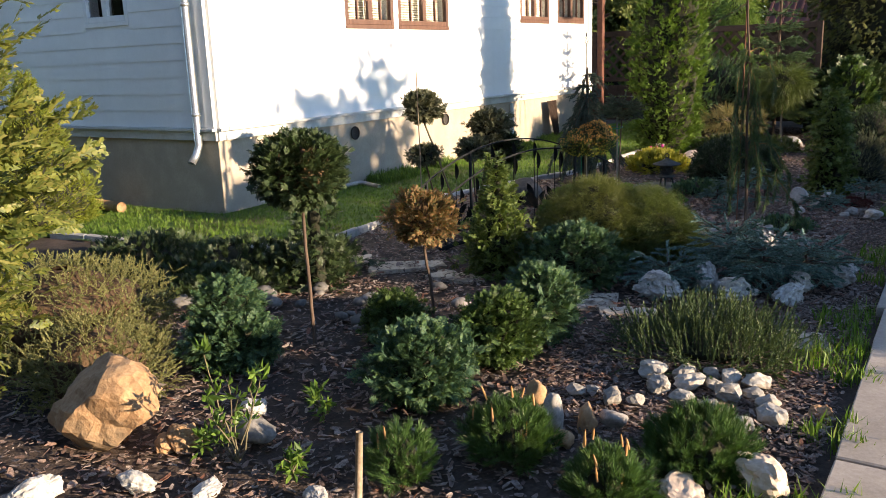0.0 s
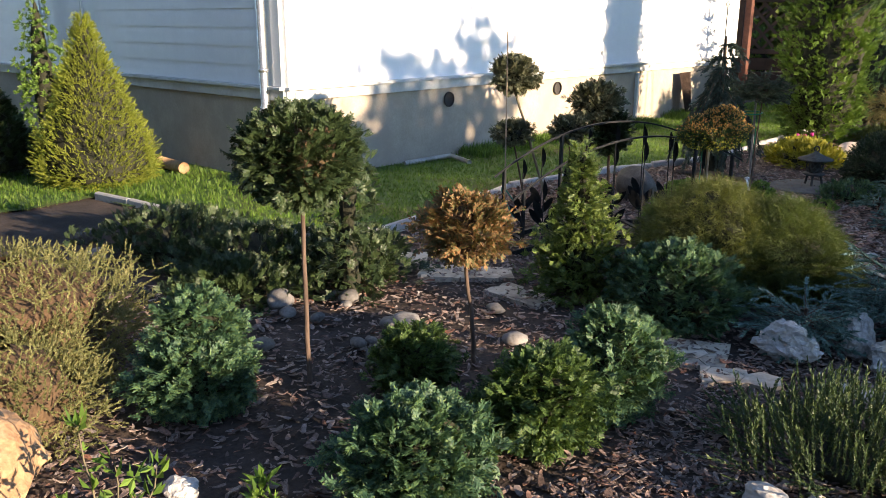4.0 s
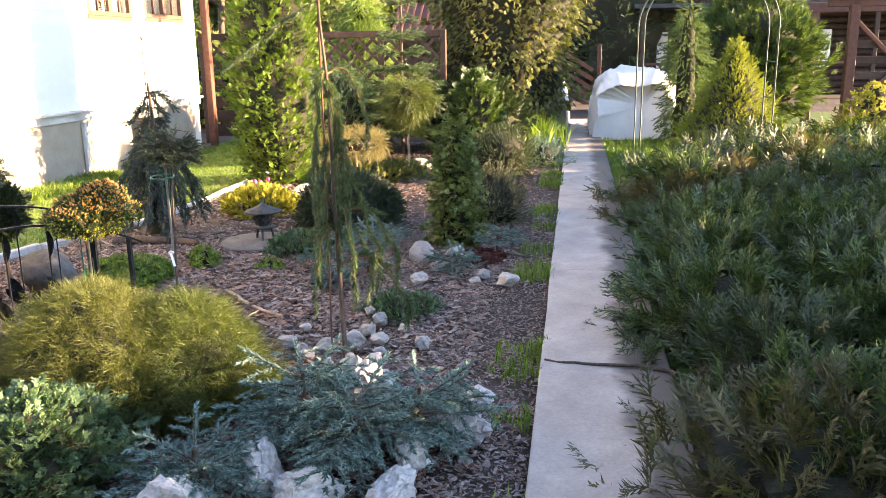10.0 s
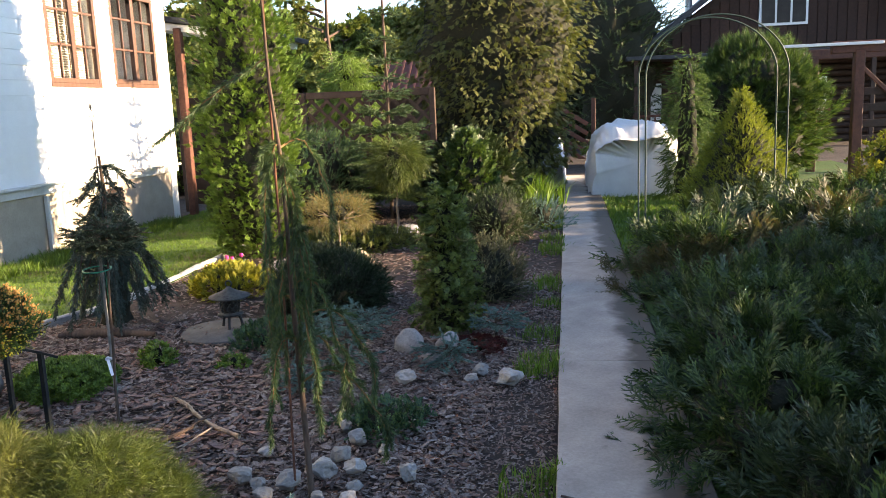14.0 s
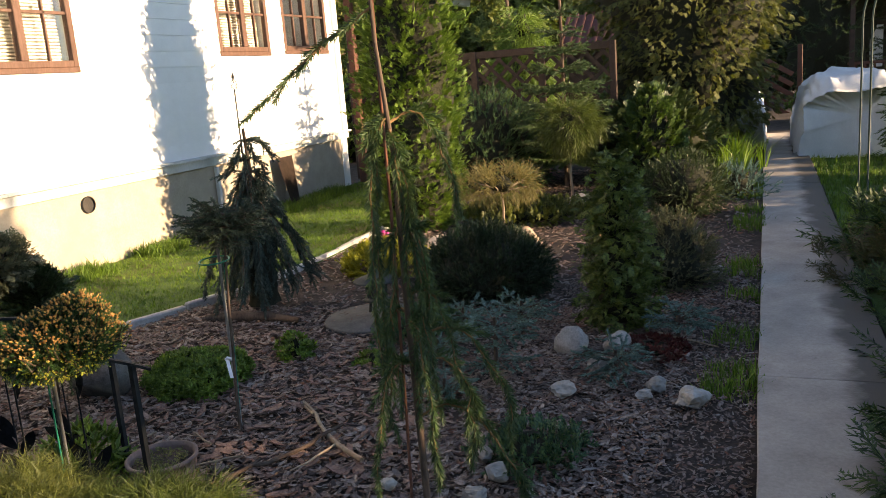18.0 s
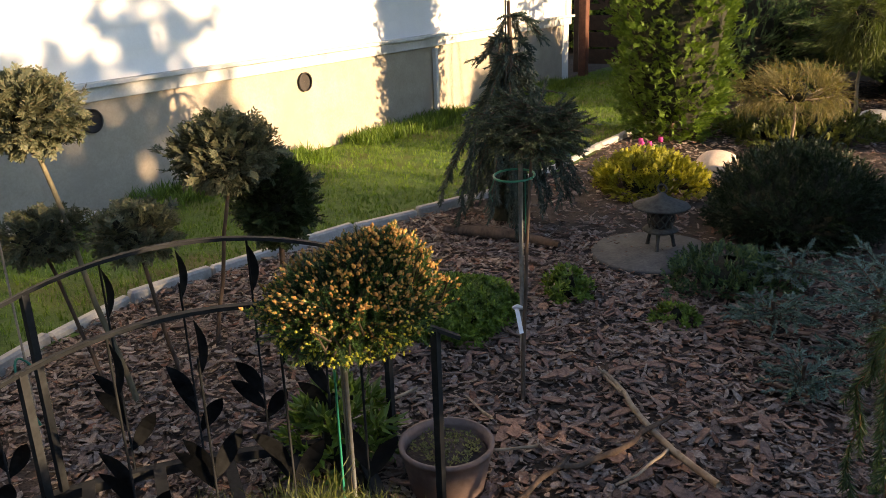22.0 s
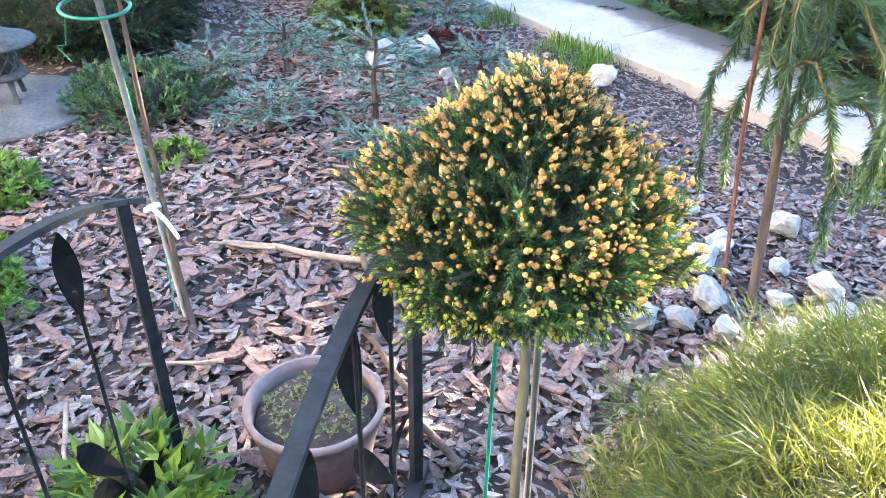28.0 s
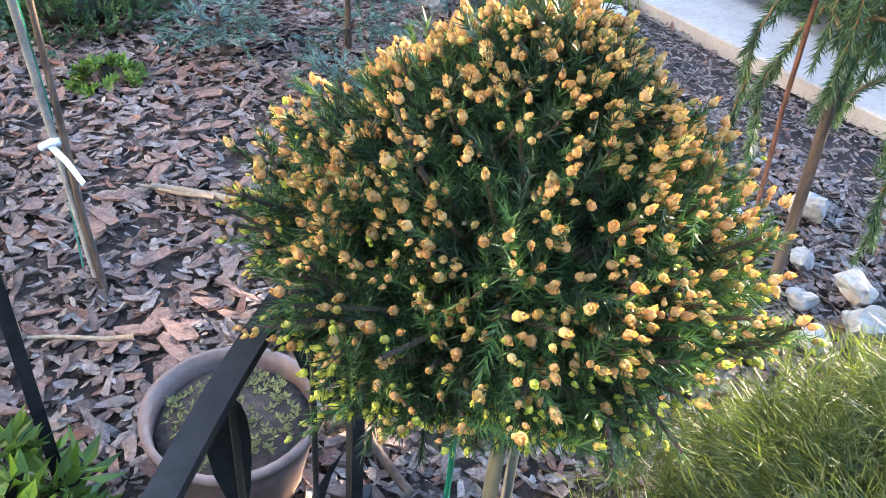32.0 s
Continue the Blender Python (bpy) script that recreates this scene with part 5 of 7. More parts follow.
mound("dark_creeper", "dark creeping conifer on the mulch", (-0.14, 7.5, 0), 0.24, 0.07, FAN_FINE, L_BLUEGREEN, 420, 154, MAT_LOW, 1.0, 0.5, 0.6, shrink=0.5)
mound("column_juniper", "dark grey-green columnar juniper", (-0.06, 9.3, 0), 0.2, 1.05, FAN_TINY, L_MIDGREEN, 2200, 155, [(0, 0.7), (0.1, 1.0), (0.35, 0.9), (0.6, 0.8), (0.85, 0.6), (1, 0.15)], 1.2, 0.9, -0.1, category="tree", shrink=0.5, scale=4.5, jitter=0.7)
mound("pale_spruce", "pale-tipped young spruce bush", (0.16, 10.3, 0), 0.30, 0.5, SPRIG_FINE, L_DUSTY, 900, 156, DOME, 1.4, 0.4, 0.6)
mound("round_larch_mat", "yellow-green mat under the grafted larch", (-1.75, 13.0, 0), 0.75, 0.2, FAN_FINE, L_GOLD, 1300, 157, MAT_LOW, 1.6, 0.4, 0.6, shrink=0.6)
standard("grafted_larch", "grafted larch with a flat straw-coloured crown", (-1.55, 11.7, 0), 0.50, 0.36, 0.17, THREAD, L_STRAW, 230, 158, (0, 0), 1.1, profile=[(0, 0.6), (0.4, 1.0), (0.8, 0.7), (1, 0.3)], thick=0.014, bark=BARK_PALE, shrink=0.3, lump=0.3)
standard("weeping_larch", "small yellow-green weeping conifer on a pale stem", (-1.42, 14.2, 0), 0.66, 0.28, 0.50, THREAD, L_GREENGOLD, 520, 159, (0, 0), 1.5, bark=BARK_PALE, thick=0.02, up=-0.5, shrink=0.5)
mound("dark_spruce", "dark round dwarf spruce beside the path", (0.0, 13.1, 0), 0.42, 0.62, SPRIG_FINE, L_DARK, 1100, 160, BALL, 1.7, 0.3)
mound("blue_spruce", "small blue spruce near the path", (0.5, 14.3, 0), 0.34, 0.34, SPRIG_FLAT, L_BLUE, 300, 161, MAT_LOW, 1.3, 0.4, 0.4, shrink=0.4)
mound("column_juniper", "green columnar conifer behind the mulch bed", (-0.5, 14.6, 0), 0.36, 1.25, FAN, L_JUNIPER, 1100, 162, COLUMN, 1.4, 0.3, 0.8, category="tree")
plated("nest_spruce", "grey-green nest spruce grafted on a tied stem", (-1.62, 7.43, 0), 1.05, [(1.045, 9, 0.10, 0.05), (1.03, 12, 0.15, 0.045), (1.01, 13, 0.18, 0.03), (0.985, 12, 0.175, 0.01), (0.965, 11, 0.15, -0.01)], L_NEST, 78, 0.9, "tree", 0.009, (0.0, 0.09))
plated("fir_tree", "young fir with tiered branches and a long leader", (-1.77, 15.4, 0), 3.55, [(0.35 + 0.24 * k, 8 if k < 7 else 6, 0.85 - 0.085 * k, 0.10) for k in range(9)] + [(2.6, 5, 0.12, 0.05), (2.98, 6, 0.20, 0.06)], L_FIR, 163, 2.2, "tree", 0.03)
mound("blue_shrub", "blue-green spruce bush before the fence", (-3.0, 15.6, 0), 0.95, 1.3, SPRIG_FLAT, L_BLUEGREEN, 1500, 164, DOME, 2.0, 0.45, 0.3, shrink=0.7)
mound("dark_shrub", "dark evergreen shrub before the fence", (-0.7, 16.3, 0), 0.8, 1.2, FAN, L_DARK, 1200, 165, DOME, 1.8, 0.4, 0.4)
mound("big_juniper", "huge olive and brown columnar juniper", (-0.42, 18.6, 0), 1.36, 5.6, FAN_TINY, L_OLIVE, 15000, 166, [(0, 0.45), (0.06, 0.7), (0.2, 0.9), (0.5, 1.05), (0.8, 1.0), (0.95, 0.7), (1, 0.3)], 2.1, 0.55, -0.5, category="tree", shrink=0.8)
lily = thing("lily_clump", (0.32, 16.6, 0), "bright green strappy lily clump", "perennial")
q = np.random.default_rng(167)
P = np.stack([q.normal(0, 0.22, 90), q.normal(0, 0.45, 90), np.zeros(90)], 1)
a = q.uniform(0, 6.28, 90)
R = np.zeros((90, 3, 3))
R[:, 0, 0], R[:, 0, 1], R[:, 1, 0], R[:, 1, 1], R[:, 2, 2] = np.cos(a), -np.sin(a), np.sin(a), np.cos(a), 1
v, t = spread_out(REEDS, P, R, q.uniform(0.7, 1.3, 90))
part("leaf_clump", mesh_np("leaf_clump", v, t), L_FRESH, lily)
mound("spruce_cone", "bright lime-green dwarf spruce beside the path", (3.15, 15.1, 0), 0.72, 1.65, SPRIG_FINE, L_LIME, 4200, 168, CONE, 1.7, 0.4, 0.5, shrink=0.84)
mound("weeping_conifer", "slender weeping spruce behind the lime spruce", (2.75, 17.2, 0), 0.42, 2.3, SPRIG_FLAT, L_JUNIPER, 900, 169, [(0, 0.9), (0.3, 0.8), (0.7, 0.6), (0.9, 0.4), (1, 0.1)], 2.0, 0.6, -0.6, category="tree", shrink=0.45)
mound("pine_tree", "bushy pine behind the arch", (4.2, 19.5, 0), 1.2, 2.6, PINE, L_JUNIPER, 2600, 170, BALL, 3.0, 0.5, 0.5, category="tree", shrink=0.7)
mound("orange_shrub", "orange and lime barberry by the pergola", (5.6, 16.6, 0), 0.45, 1.0, TUFT, L_YELLOW, 500, 171, DOME, 2.4, 0.5, shrink=0.5)


# junipers east of the path
def juniper_bank():
    spots = []
    r = np.random.default_rng(172)
    for y in np.arange(5.25, 14.2, 0.62):
        for x in np.arange(1.80, 6.4, 0.74):
            jx, jy = x + r.uniform(-0.08, 0.3), y + r.uniform(-0.28, 0.28)
            if not (jy > 11.6 and jx < 1.9 + (jy - 11.6) * 0.5):
                spots.append((jx, jy))
    for i, (x, y) in enumerate(spots):
        far = x > 3.6 or y > 10.5
        h = r.uniform(0.30, 0.46) + 0.07 * min(x - 1.8, 3)
        mound("spreading_juniper", "dark green feathery spreading juniper beside the path", (x, y, 0), r.uniform(0.42, 0.52) if x < 2.3 else r.uniform(0.5, 0.64), h, FAN_BANK, (L_BANK, L_BANK, L_DARK)[i % 3] if i % 8 else L_DRYJUN,
              430 if not far else 150, 200 + i, MAT_LOW, 0.85 if not far else 1.3, 1.15, 0.12, 1.0, 0.30, shrink=0.74, jitter=0.45, scale=4.6, group="spreading junipers")


juniper_bank()


def shrublet(at, height, n, seed):
    """A few thin stems with fresh broad leaves near their tips."""
    t = thing("young_shrub", (*at, 0), "young shrub with fresh leaves on thin bare stems", "shrub")
    r = np.random.default_rng(seed)
    for i in range(n):
        a = i * 2.4 + r.normal(0, 0.3)
        e = np.array((math.cos(a) * height * 0.3, math.sin(a) * height * 0.3, height * r.uniform(0.65, 1.0)))
        pts = wavy((0, 0, -0.03), e, 7, 0.012, seed + i)
        s = part("stem", tube_mesh("stem", pts, np.linspace(0.0045, 0.002, 7), 6), BARK_OLIVE, t)
        w = np.array([0.45, 0.6, 0.75, 0.88, 1.0, 1.0])
        P = np.stack([np.interp(w, np.linspace(0, 1, 7), pts[:, c]) for c in range(3)], 1)
        d = unit(np.tile(e, (len(w), 1)) + r.normal(0, 0.2, (len(w), 3)))
        v, f = spread_out([leaf_tuft(4, 0.055, 0.022, 48, seed), leaf_tuft(3, 0.06, 0.02, 35, seed + 1)], P, frames_of(d, r.uniform(0, 6, len(w))), r.uniform(0.6, 1.15, len(w)))
        tagged(part("leaf_cover", mesh_np("leaf_cover", v, f), L_FRESH, s), kind="stuff")


shrublet((-1.25, 2.20), 0.42, 6, 180)
shrublet((-1.20, 2.66), 0.11, 3, 190)
shrublet((-1.36, 2.18), 0.13, 3, 195)
shrublet((-0.95, 2.2), 0.10, 3, 199)

# ---- stones ----
def stone(name, label, at, size, seed, material, sub=3, rough=0.2, facets=5, turn=0, category="stone", group="", tilt=0, jag=0.0):
    ob = part(name, stone_mesh(name, *size, seed, sub, rough, facets, jag == 0, jag), material, at=pose(*at, tilt, 0, turn))
    return tagged(ob, label, category, group)


ROCKS = [(-0.44, 5.0, 0.32, 0.24, 0.24), (-0.02, 5.2, 0.29, 0.22, 0.19), (0.28, 5.24, 0.31, 0.2, 0.16), (0.47, 5.76, 0.26, 0.24, 0.18), (-0.22, 5.3, 0.2, 0.2, 0.24), (0.12, 5.75, 0.2, 0.2, 0.32),
         (0.0, 5.95, 0.22, 0.2, 0.34), (0.5, 6.2, 0.16, 0.14, 0.12), (0.3, 5.5, 0.18, 0.16, 0.2)]
for i, (x, y, a, b, c) in enumerate(ROCKS):
    stone("rock", "jagged grey-white limestone rock of the rockery", (x, y, -0.02), (a, b, c), 300 + i, GREY_STONE, 4, 0.3, 9, i * 40, group="rockery rocks", jag=0.16)
NEAR_STONES = [(-0.06, 7.1), (-0.15, 6.89), (-0.41, 6.72), (-0.54, 6.7), (-0.64, 6.76), (-0.11, 6.71), (-0.09, 6.57), (-0.2, 6.47), (-0.48, 6.6), (0.1, 6.85), (-0.24, 6.61), (-0.25, 7.02), (-0.28, 6.85), (-0.32, 7.37), (-0.22, 7.22), (-0.63, 7.04), (0.0, 6.35), (-0.12, 6.25), (-0.34, 6.5)]
WHITES = [(-0.14, 8.1, 0.13), (-0.05, 8.5, 0.11), (0.285, 8.24, 0.12), (0.24, 8.13, 0.09), (0.475, 8.08, 0.15), (0.45, 10.6, 0.13)] + [(x, y, 0.07 + 0.05 * ((i * 7) % 5) / 4) for i, (x, y) in enumerate(NEAR_STONES)]
for i, (x, y, d) in enumerate(WHITES):
    stone("white_stone", "white quartz stone lying on the mulch", (x, y, 0.0), (d * 1.15, d * 0.9, d * 0.8), 330 + i, WHITE_STONE, 3, 0.25, 8, i * 53, group="white stones", jag=0.1)
RING = [(-0.06, 3.72, 0.15), (0.08, 3.79, 0.12), (0.19, 3.83, 0.10), (0.14, 3.66, 0.15), (0.29, 3.80, 0.13), (0.40, 3.80, 0.14), (0.32, 3.63, 0.14), (0.41, 3.69, 0.10), (0.49, 3.60, 0.13), (0.53, 3.48, 0.14), (0.23, 3.71, 0.10),
        (0.02, 3.58, 0.13), (0.15, 3.50, 0.11), (0.28, 3.48, 0.10), (-0.30, 3.38, 0.09), (-0.12, 3.37, 0.12), (-0.24, 3.43, 0.07), (-0.02, 3.40, 0.09), (0.45, 3.36, 0.10)]
for i, (x, y, d) in enumerate(RING):
    stone("white_stone", "white quartz stone bordering the mugo pines", (x, y, 0.01), (d * 1.05, d * 0.85, d * 0.62), 360 + i, WHITE_STONE, 3, 0.25, 8, i * 77, group="white stone border", jag=0.1)
for i, (x, y, a, b, c) in enumerate(((-0.41, 3.20, 0.10, 0.09, 0.17), (-0.23, 2.99, 0.10, 0.10, 0.22), (-0.13, 3.10, 0.11, 0.1, 0.15), (-0.03, 3.16, 0.13, 0.11, 0.12), (-0.15, 2.92, 0.1, 0.09, 0.09))):
    stone("upright_stone", "brown upright stone set in the mulch", (x, y, -0.02), (a, b, c), 390 + i, GRANITE if i % 2 else ORANGE_STONE, 3, 0.25, 5, i * 60)
for i, (x, y, a, b, c, m) in enumerate(((-1.86, 2.06, 0.58, 0.46, 0.42, 1), (-1.52, 2.16, 0.16, 0.12, 0.14, 1), (-1.62, 1.58, 0.22, 0.16, 0.14, 0), (-1.58, 2.12, 0.12, 0.10, 0.09, 1), (-1.42, 1.85, 0.18, 0.12, 0.09, 0), (-1.5, 2.55, 0.14, 0.12, 0.1, 0),
                                         (-1.15, 1.95, 0.16, 0.11, 0.06, 0), (-0.75, 2.1, 0.14, 0.1, 0.07, 0), (-0.35, 1.95, 0.24, 0.18, 0.1, 0), (-0.05, 2.12, 0.2, 0.16, 0.1, 2), (0.38, 2.74, 0.28, 0.16, 0.10, 2), (0.60, 2.92, 0.22, 0.20, 0.19, 2), (0.70, 3.66, 0.13, 0.09, 0.07, 1))):
    stone("boulder" if a > 0.3 else "stone", "sunlit orange sandstone boulder" if m == 1 else "pale stone in the bed's edge", (x, y, -0.02), (a, b, c), 400 + i, (GREY_STONE, ORANGE_STONE, PALE_STONE)[m], 4, 0.28 if a < 0.3 else 0.2, 9, i * 47, jag=0.07 if a < 0.3 else 0.035)
stone("boulder", "large rounded grey granite boulder by the bridge", (-2.69, 7.66, -0.03), (0.36, 0.30, 0.39), 420, DARK_GRANITE, 4, 0.08, 4, 20)
stone("boulder", "smooth pale pink stone beyond the yellow shrub", (-1.9, 11.0, -0.04), (0.36, 0.28, 0.30), 421, PALE_STONE, 3, 0.08, 2, 30)
stone("boulder", "pale grey oblong stone at the larch", (-1.18, 13.7, -0.02), (0.40, 0.2, 0.2), 422, WHITE_STONE, 3, 0.1, 3, 10)
stone("stone", "brown stone under the columnar juniper", (-0.25, 8.75, -0.02), (0.22, 0.18, 0.2), 423, GRANITE, 3, 0.2, 5, 50)
stone("stone", "brown stone under the columnar juniper", (0.0, 8.8, -0.02), (0.2, 0.16, 0.16), 424, GRANITE, 3, 0.2, 5, 80)
for i in range(22):
    q = np.random.default_rng(430 + i)
    x, y = -2.05 + q.normal(0, 0.38), 4.0 + q.normal(0, 0.26)
    d = q.uniform(0.05, 0.12)
    stone("pebble", "grey cobble in a loose heap on the mulch", (x, y, 0.0), (d * 1.3, d, d * 0.7), 430 + i, PEBBLE, 2, 0.15, 3, i * 31, "pebble", "grey cobbles")
for i, (x, y) in enumerate(((-2.75, 3.9), (-3.1, 3.5), (-4.3, 3.6), (-4.8, 3.8), (-2.45, 3.0), (-2.35, 2.9), (-1.3, 2.35))):
    stone("stone", "grey field stone at the lawn's edge", (x, y, -0.01), (0.2, 0.15, 0.12), 480 + i, PEBBLE, 3, 0.2, 5, i * 31)

# ---- flat slabs ----
SLABS = [(-2.88, 4.96, 0.34, 0.26, 40), (-2.38, 5.02, 0.56, 0.26, 38), (-1.88, 4.90, 0.40, 0.20, -8), (-0.80, 4.76, 0.34, 0.30, 22), (-0.57, 4.62, 0.20, 0.16, 30), (-0.42, 4.68, 0.17, 0.14, 0), (-0.06, 4.80, 0.22, 0.16, 5),
         (0.47, 4.56, 0.28, 0.30, 12), (-0.99, 5.02, 0.24, 0.16, 30)]


def clip_poly(poly, nx, ny, d):
    """Keeps the side nx * x + ny * y <= d of a polygon."""
    out = []
    for p, q in zip(poly, poly[1:] + poly[:1]):
        a, b = nx * p[0] + ny * p[1] - d, nx * q[0] + ny * q[1] - d
        if a <= 0:
            out.append(p)
        if a * b < 0:
            out.append((p[0] + (q[0] - p[0]) * a / (a - b), p[1] + (q[1] - p[1]) * a / (a - b)))
    return out


for i, (x, y, a, b, turn) in enumerate(SLABS):
    q = np.random.default_rng(500 + i)
    s = thing("stepping_slab", pose(x, y, 0.004, q.normal(0, 1), q.normal(0, 1), turn), "stepping slab of beige hexagonal paving pieces", "paving slab", "stepping slabs")
    R = 0.088
    for r_ in range(-4, 5):
        for c_ in range(-4, 5):
            hx, hy = c_ * R * 1.5, (r_ + 0.5 * (c_ % 2)) * R * 1.732
            poly = [(hx + (R - 0.003) * math.cos(k * math.pi / 3), hy + (R - 0.003) * math.sin(k * math.pi / 3)) for k in range(6)]
            for nx, ny, d in ((1, 0.1 * q.normal(), a / 2), (-1, 0.1 * q.normal(), a / 2), (0.05, 1, b / 2), (0.05, -1, b / 2)):
                poly = clip_poly(poly, nx, ny, d) if poly else poly
            if len(poly) < 3 or abs(sum(p[0] * t[1] - t[0] * p[1] for p, t in zip(poly, poly[1:] + poly[:1]))) < 0.003:
                continue
            bm = bmesh.new()
            f = bm.faces.new([bm.verts.new((*p, 0.014 + q.normal(0, 0.0012))) for p in poly])
            g = bmesh.ops.extrude_face_region(bm, geom=[f])
            bmesh.ops.translate(bm, vec=(0, 0, -0.04), verts=[v for v in g["geom"] if isinstance(v, bmesh.types.BMVert)])
            bmesh.ops.recalc_face_normals(bm, faces=bm.faces)
            part("slab_piece", bm, SANDSTONE, s)

# ---- kerb ----
kerb = thing("kerb", (0, 0, 0), "concrete edging kerb between lawn and mulch", "kerb", kind="structure")
line = np.array(KERB_LINE)
run = np.concatenate([[0], np.cumsum(np.linalg.norm(np.diff(line, axis=0), axis=1))])
L = 0.5
for i in range(int(run[-1] / L)):
    p, q = (np.array([np.interp(s, run, line[:, c]) for c in (0, 1)]) for s in (i * L + 0.006, (i + 1) * L - 0.006))
    c, d = (p + q) / 2, q - p
    part("kerb_stone", box_bm(np.linalg.norm(d), 0.055, 0.2, (0, 0, 0), 0.012), KERB, kerb, at=pose(*c, -0.045 + 0.006 * math.sin(i * 3.3), 1.5 * math.sin(i * 5), 1.2 * math.sin(i * 2), math.degrees(math.atan2(d[1], d[0]))))

# ---- iron bridge ----
bridge = thing("garden_bridge", (0, 0, 0), "small black iron garden bridge with arched rails and leaf ornaments", "garden ornament")


def leaf_bm(length, width):
    bm = bmesh.new()
    n = 7
    l, r = [], []
    for i in range(n):
        u = i / (n - 1)
        w = width / 2 * math.sin(math.pi * u) ** 0.8 + 0.001
        l.append(bm.verts.new((-w, 0.02 * math.sin(3 * u), u * length)))
        r.append(bm.verts.new((w, 0.02 * math.sin(3 * u), u * length)))
    for i in range(n - 1):
        bm.faces.new((l[i], r[i], r[i + 1], l[i + 1]))
    bmesh.ops.solidify(bm, geom=bm.faces[:], thickness=0.003)
    return bm


def arc(p, q, rise, n=24, skew=1.0):
    t = np.linspace(0, 1, n)
    return np.array(p) * (1 - t)[:, None] + np.array(q) * t[:, None] + np.outer(rise * (1 - (2 * t ** skew - 1) ** 2), (0, 0, 1))


def strip(points, w, h):
    """A flat iron bar along the points."""
    P = np.asarray(points)
    d = unit(np.gradient(P, axis=0))
    s = unit(np.cross(d, (0, 0, 1.0)))
    u = np.cross(s, d)
    V = np.concatenate([np.stack([p + a * w / 2 + b * h / 2, p - a * w / 2 + b * h / 2, p - a * w / 2 - b * h / 2, p + a * w / 2 - b * h / 2]) for p, a, b in zip(P, s, u)])
    q = [(4 * i + j, 4 * i + (j + 1) % 4, 4 * i + 4 + (j + 1) % 4, 4 * i + 4 + j) for i in range(len(P) - 1) for j in range(4)]
    q += [(3, 2, 1, 0), tuple(4 * (len(P) - 1) + j for j in range(4))]
    return mesh_np("strip", V, None, q)


BR_L = [np.array((-2.713, 5.707, 0.0)), np.array((-2.419, 5.532, 0.0))]
BR_R = [np.array((-1.785, 6.942, 0.0)), np.array((-1.392, 6.650, 0.0))]
RAIL = [(0.466, 0.652, 0.261), (0.376, 0.618, 0.271)]
for k in (0, 1):
    top = arc(BR_L[k] + (0, 0, RAIL[k][0]), BR_R[k] + (0, 0, RAIL[k][1]), RAIL[k][2])
    part("hand_rail", strip(top, 0.021, 0.010), IRON, bridge)
    deck = arc(BR_L[k] + (0, 0, 0.02), BR_R[k] + (0, 0, 0.02), 0.10)
    part("deck_rail", strip(deck, 0.03, 0.03), IRON, bridge)
    for i in (1, 7, 22):
        p, q = deck[i], top[i]
        part("post", strip(np.array([p - (0, 0, 0.06), (p + q) / 2, q]) + np.array([0, 0.001, 0]) * np.arange(3)[:, None], 0.02, 0.02), IRON, bridge)
    for i in (3, 5, 10, 13, 16, 19):
        p, q = deck[i], top[i]
        rod = part("rod", tube_mesh("rod", [p, (p + q) / 2, q - (0, 0, 0.12 if i % 2 else 0.0)], 0.0035, 6), IRON, bridge)
        s = np.random.default_rng(i + 30 * k)
        part("tulip", leaf_bm(0.15, 0.035), IRON, rod, at=Matrix.Translation(q - (0, 0, 0.17)))
        for a in (-38, 34, -28):
            part("leaf", leaf_bm(0.15, 0.045), IRON, rod, at=Matrix.Translation(p + (0, 0, s.uniform(0.06, 0.22))) @ pose(0, 0, 0, s.normal(0, 8), a, 35 + s.normal(0, 10)))
for i in range(2, 22, 3):
    a, b = (arc(BR_L[k] + (0, 0, 0.035), BR_R[k] + (0, 0, 0.03), 0.10)[i] for k in (0, 1))
    part("deck_bar", strip(np.array([a, (a + b) / 2, b]), 0.035, 0.008), IRON, bridge)

# ---- stakes, pot, lantern ----
stake = tagged(part("silver_stake", tube_mesh("silver_stake", [(-1.446, 6.254, -0.05), (-1.449, 6.258, 0.4), (-1.453, 6.262, 0.80)], 0.0055, 10), STEEL), "shiny aluminium stake tied to the dwarf spruce", "stake")
stake = tagged(part("green_stake", tube_mesh("green_stake", [(-1.512, 6.286, -0.05), (-1.509, 6.285, 0.4), (-1.506, 6.284, 0.76)], 0.003, 8), GREEN_WIRE), "thin green plastic plant stake", "stake")
pole = thing("tree_stake", (-0.018, 0.033, 0), "grey metal stake with green ring and white tie", "stake")
part("tube", tube_mesh("tube", [(-1.61, 7.415, -0.05), (-1.635, 7.45, 0.5), (-1.66, 7.49, 1.04)], 0.008, 10), POLE, pole)
a = np.linspace(0, 6.28, 40)
part("ring", tube_mesh("ring", np.stack([-1.665 + 0.072 * np.cos(a), 7.455 + 0.072 * np.sin(a), 0.84 + 0.006 * np.sin(a)], 1), 0.0042, 8), GREEN_WIRE, pole, "green plastic ring")
part("wire", tube_mesh("wire", [(-1.63, 7.45, 0.02), (-1.62, 7.46, 0.4), (-1.64, 7.49, 0.84)], 0.0022, 6), GREEN_WIRE, pole, "green wire")
part("wire", tube_mesh("wire", [(-1.73, 7.44, 0.84), (-1.745, 7.42, 0.78), (-1.76, 7.44, 0.775), (-1.74, 7.43, 0.74)], 0.0015, 5), GREEN_WIRE, pole)
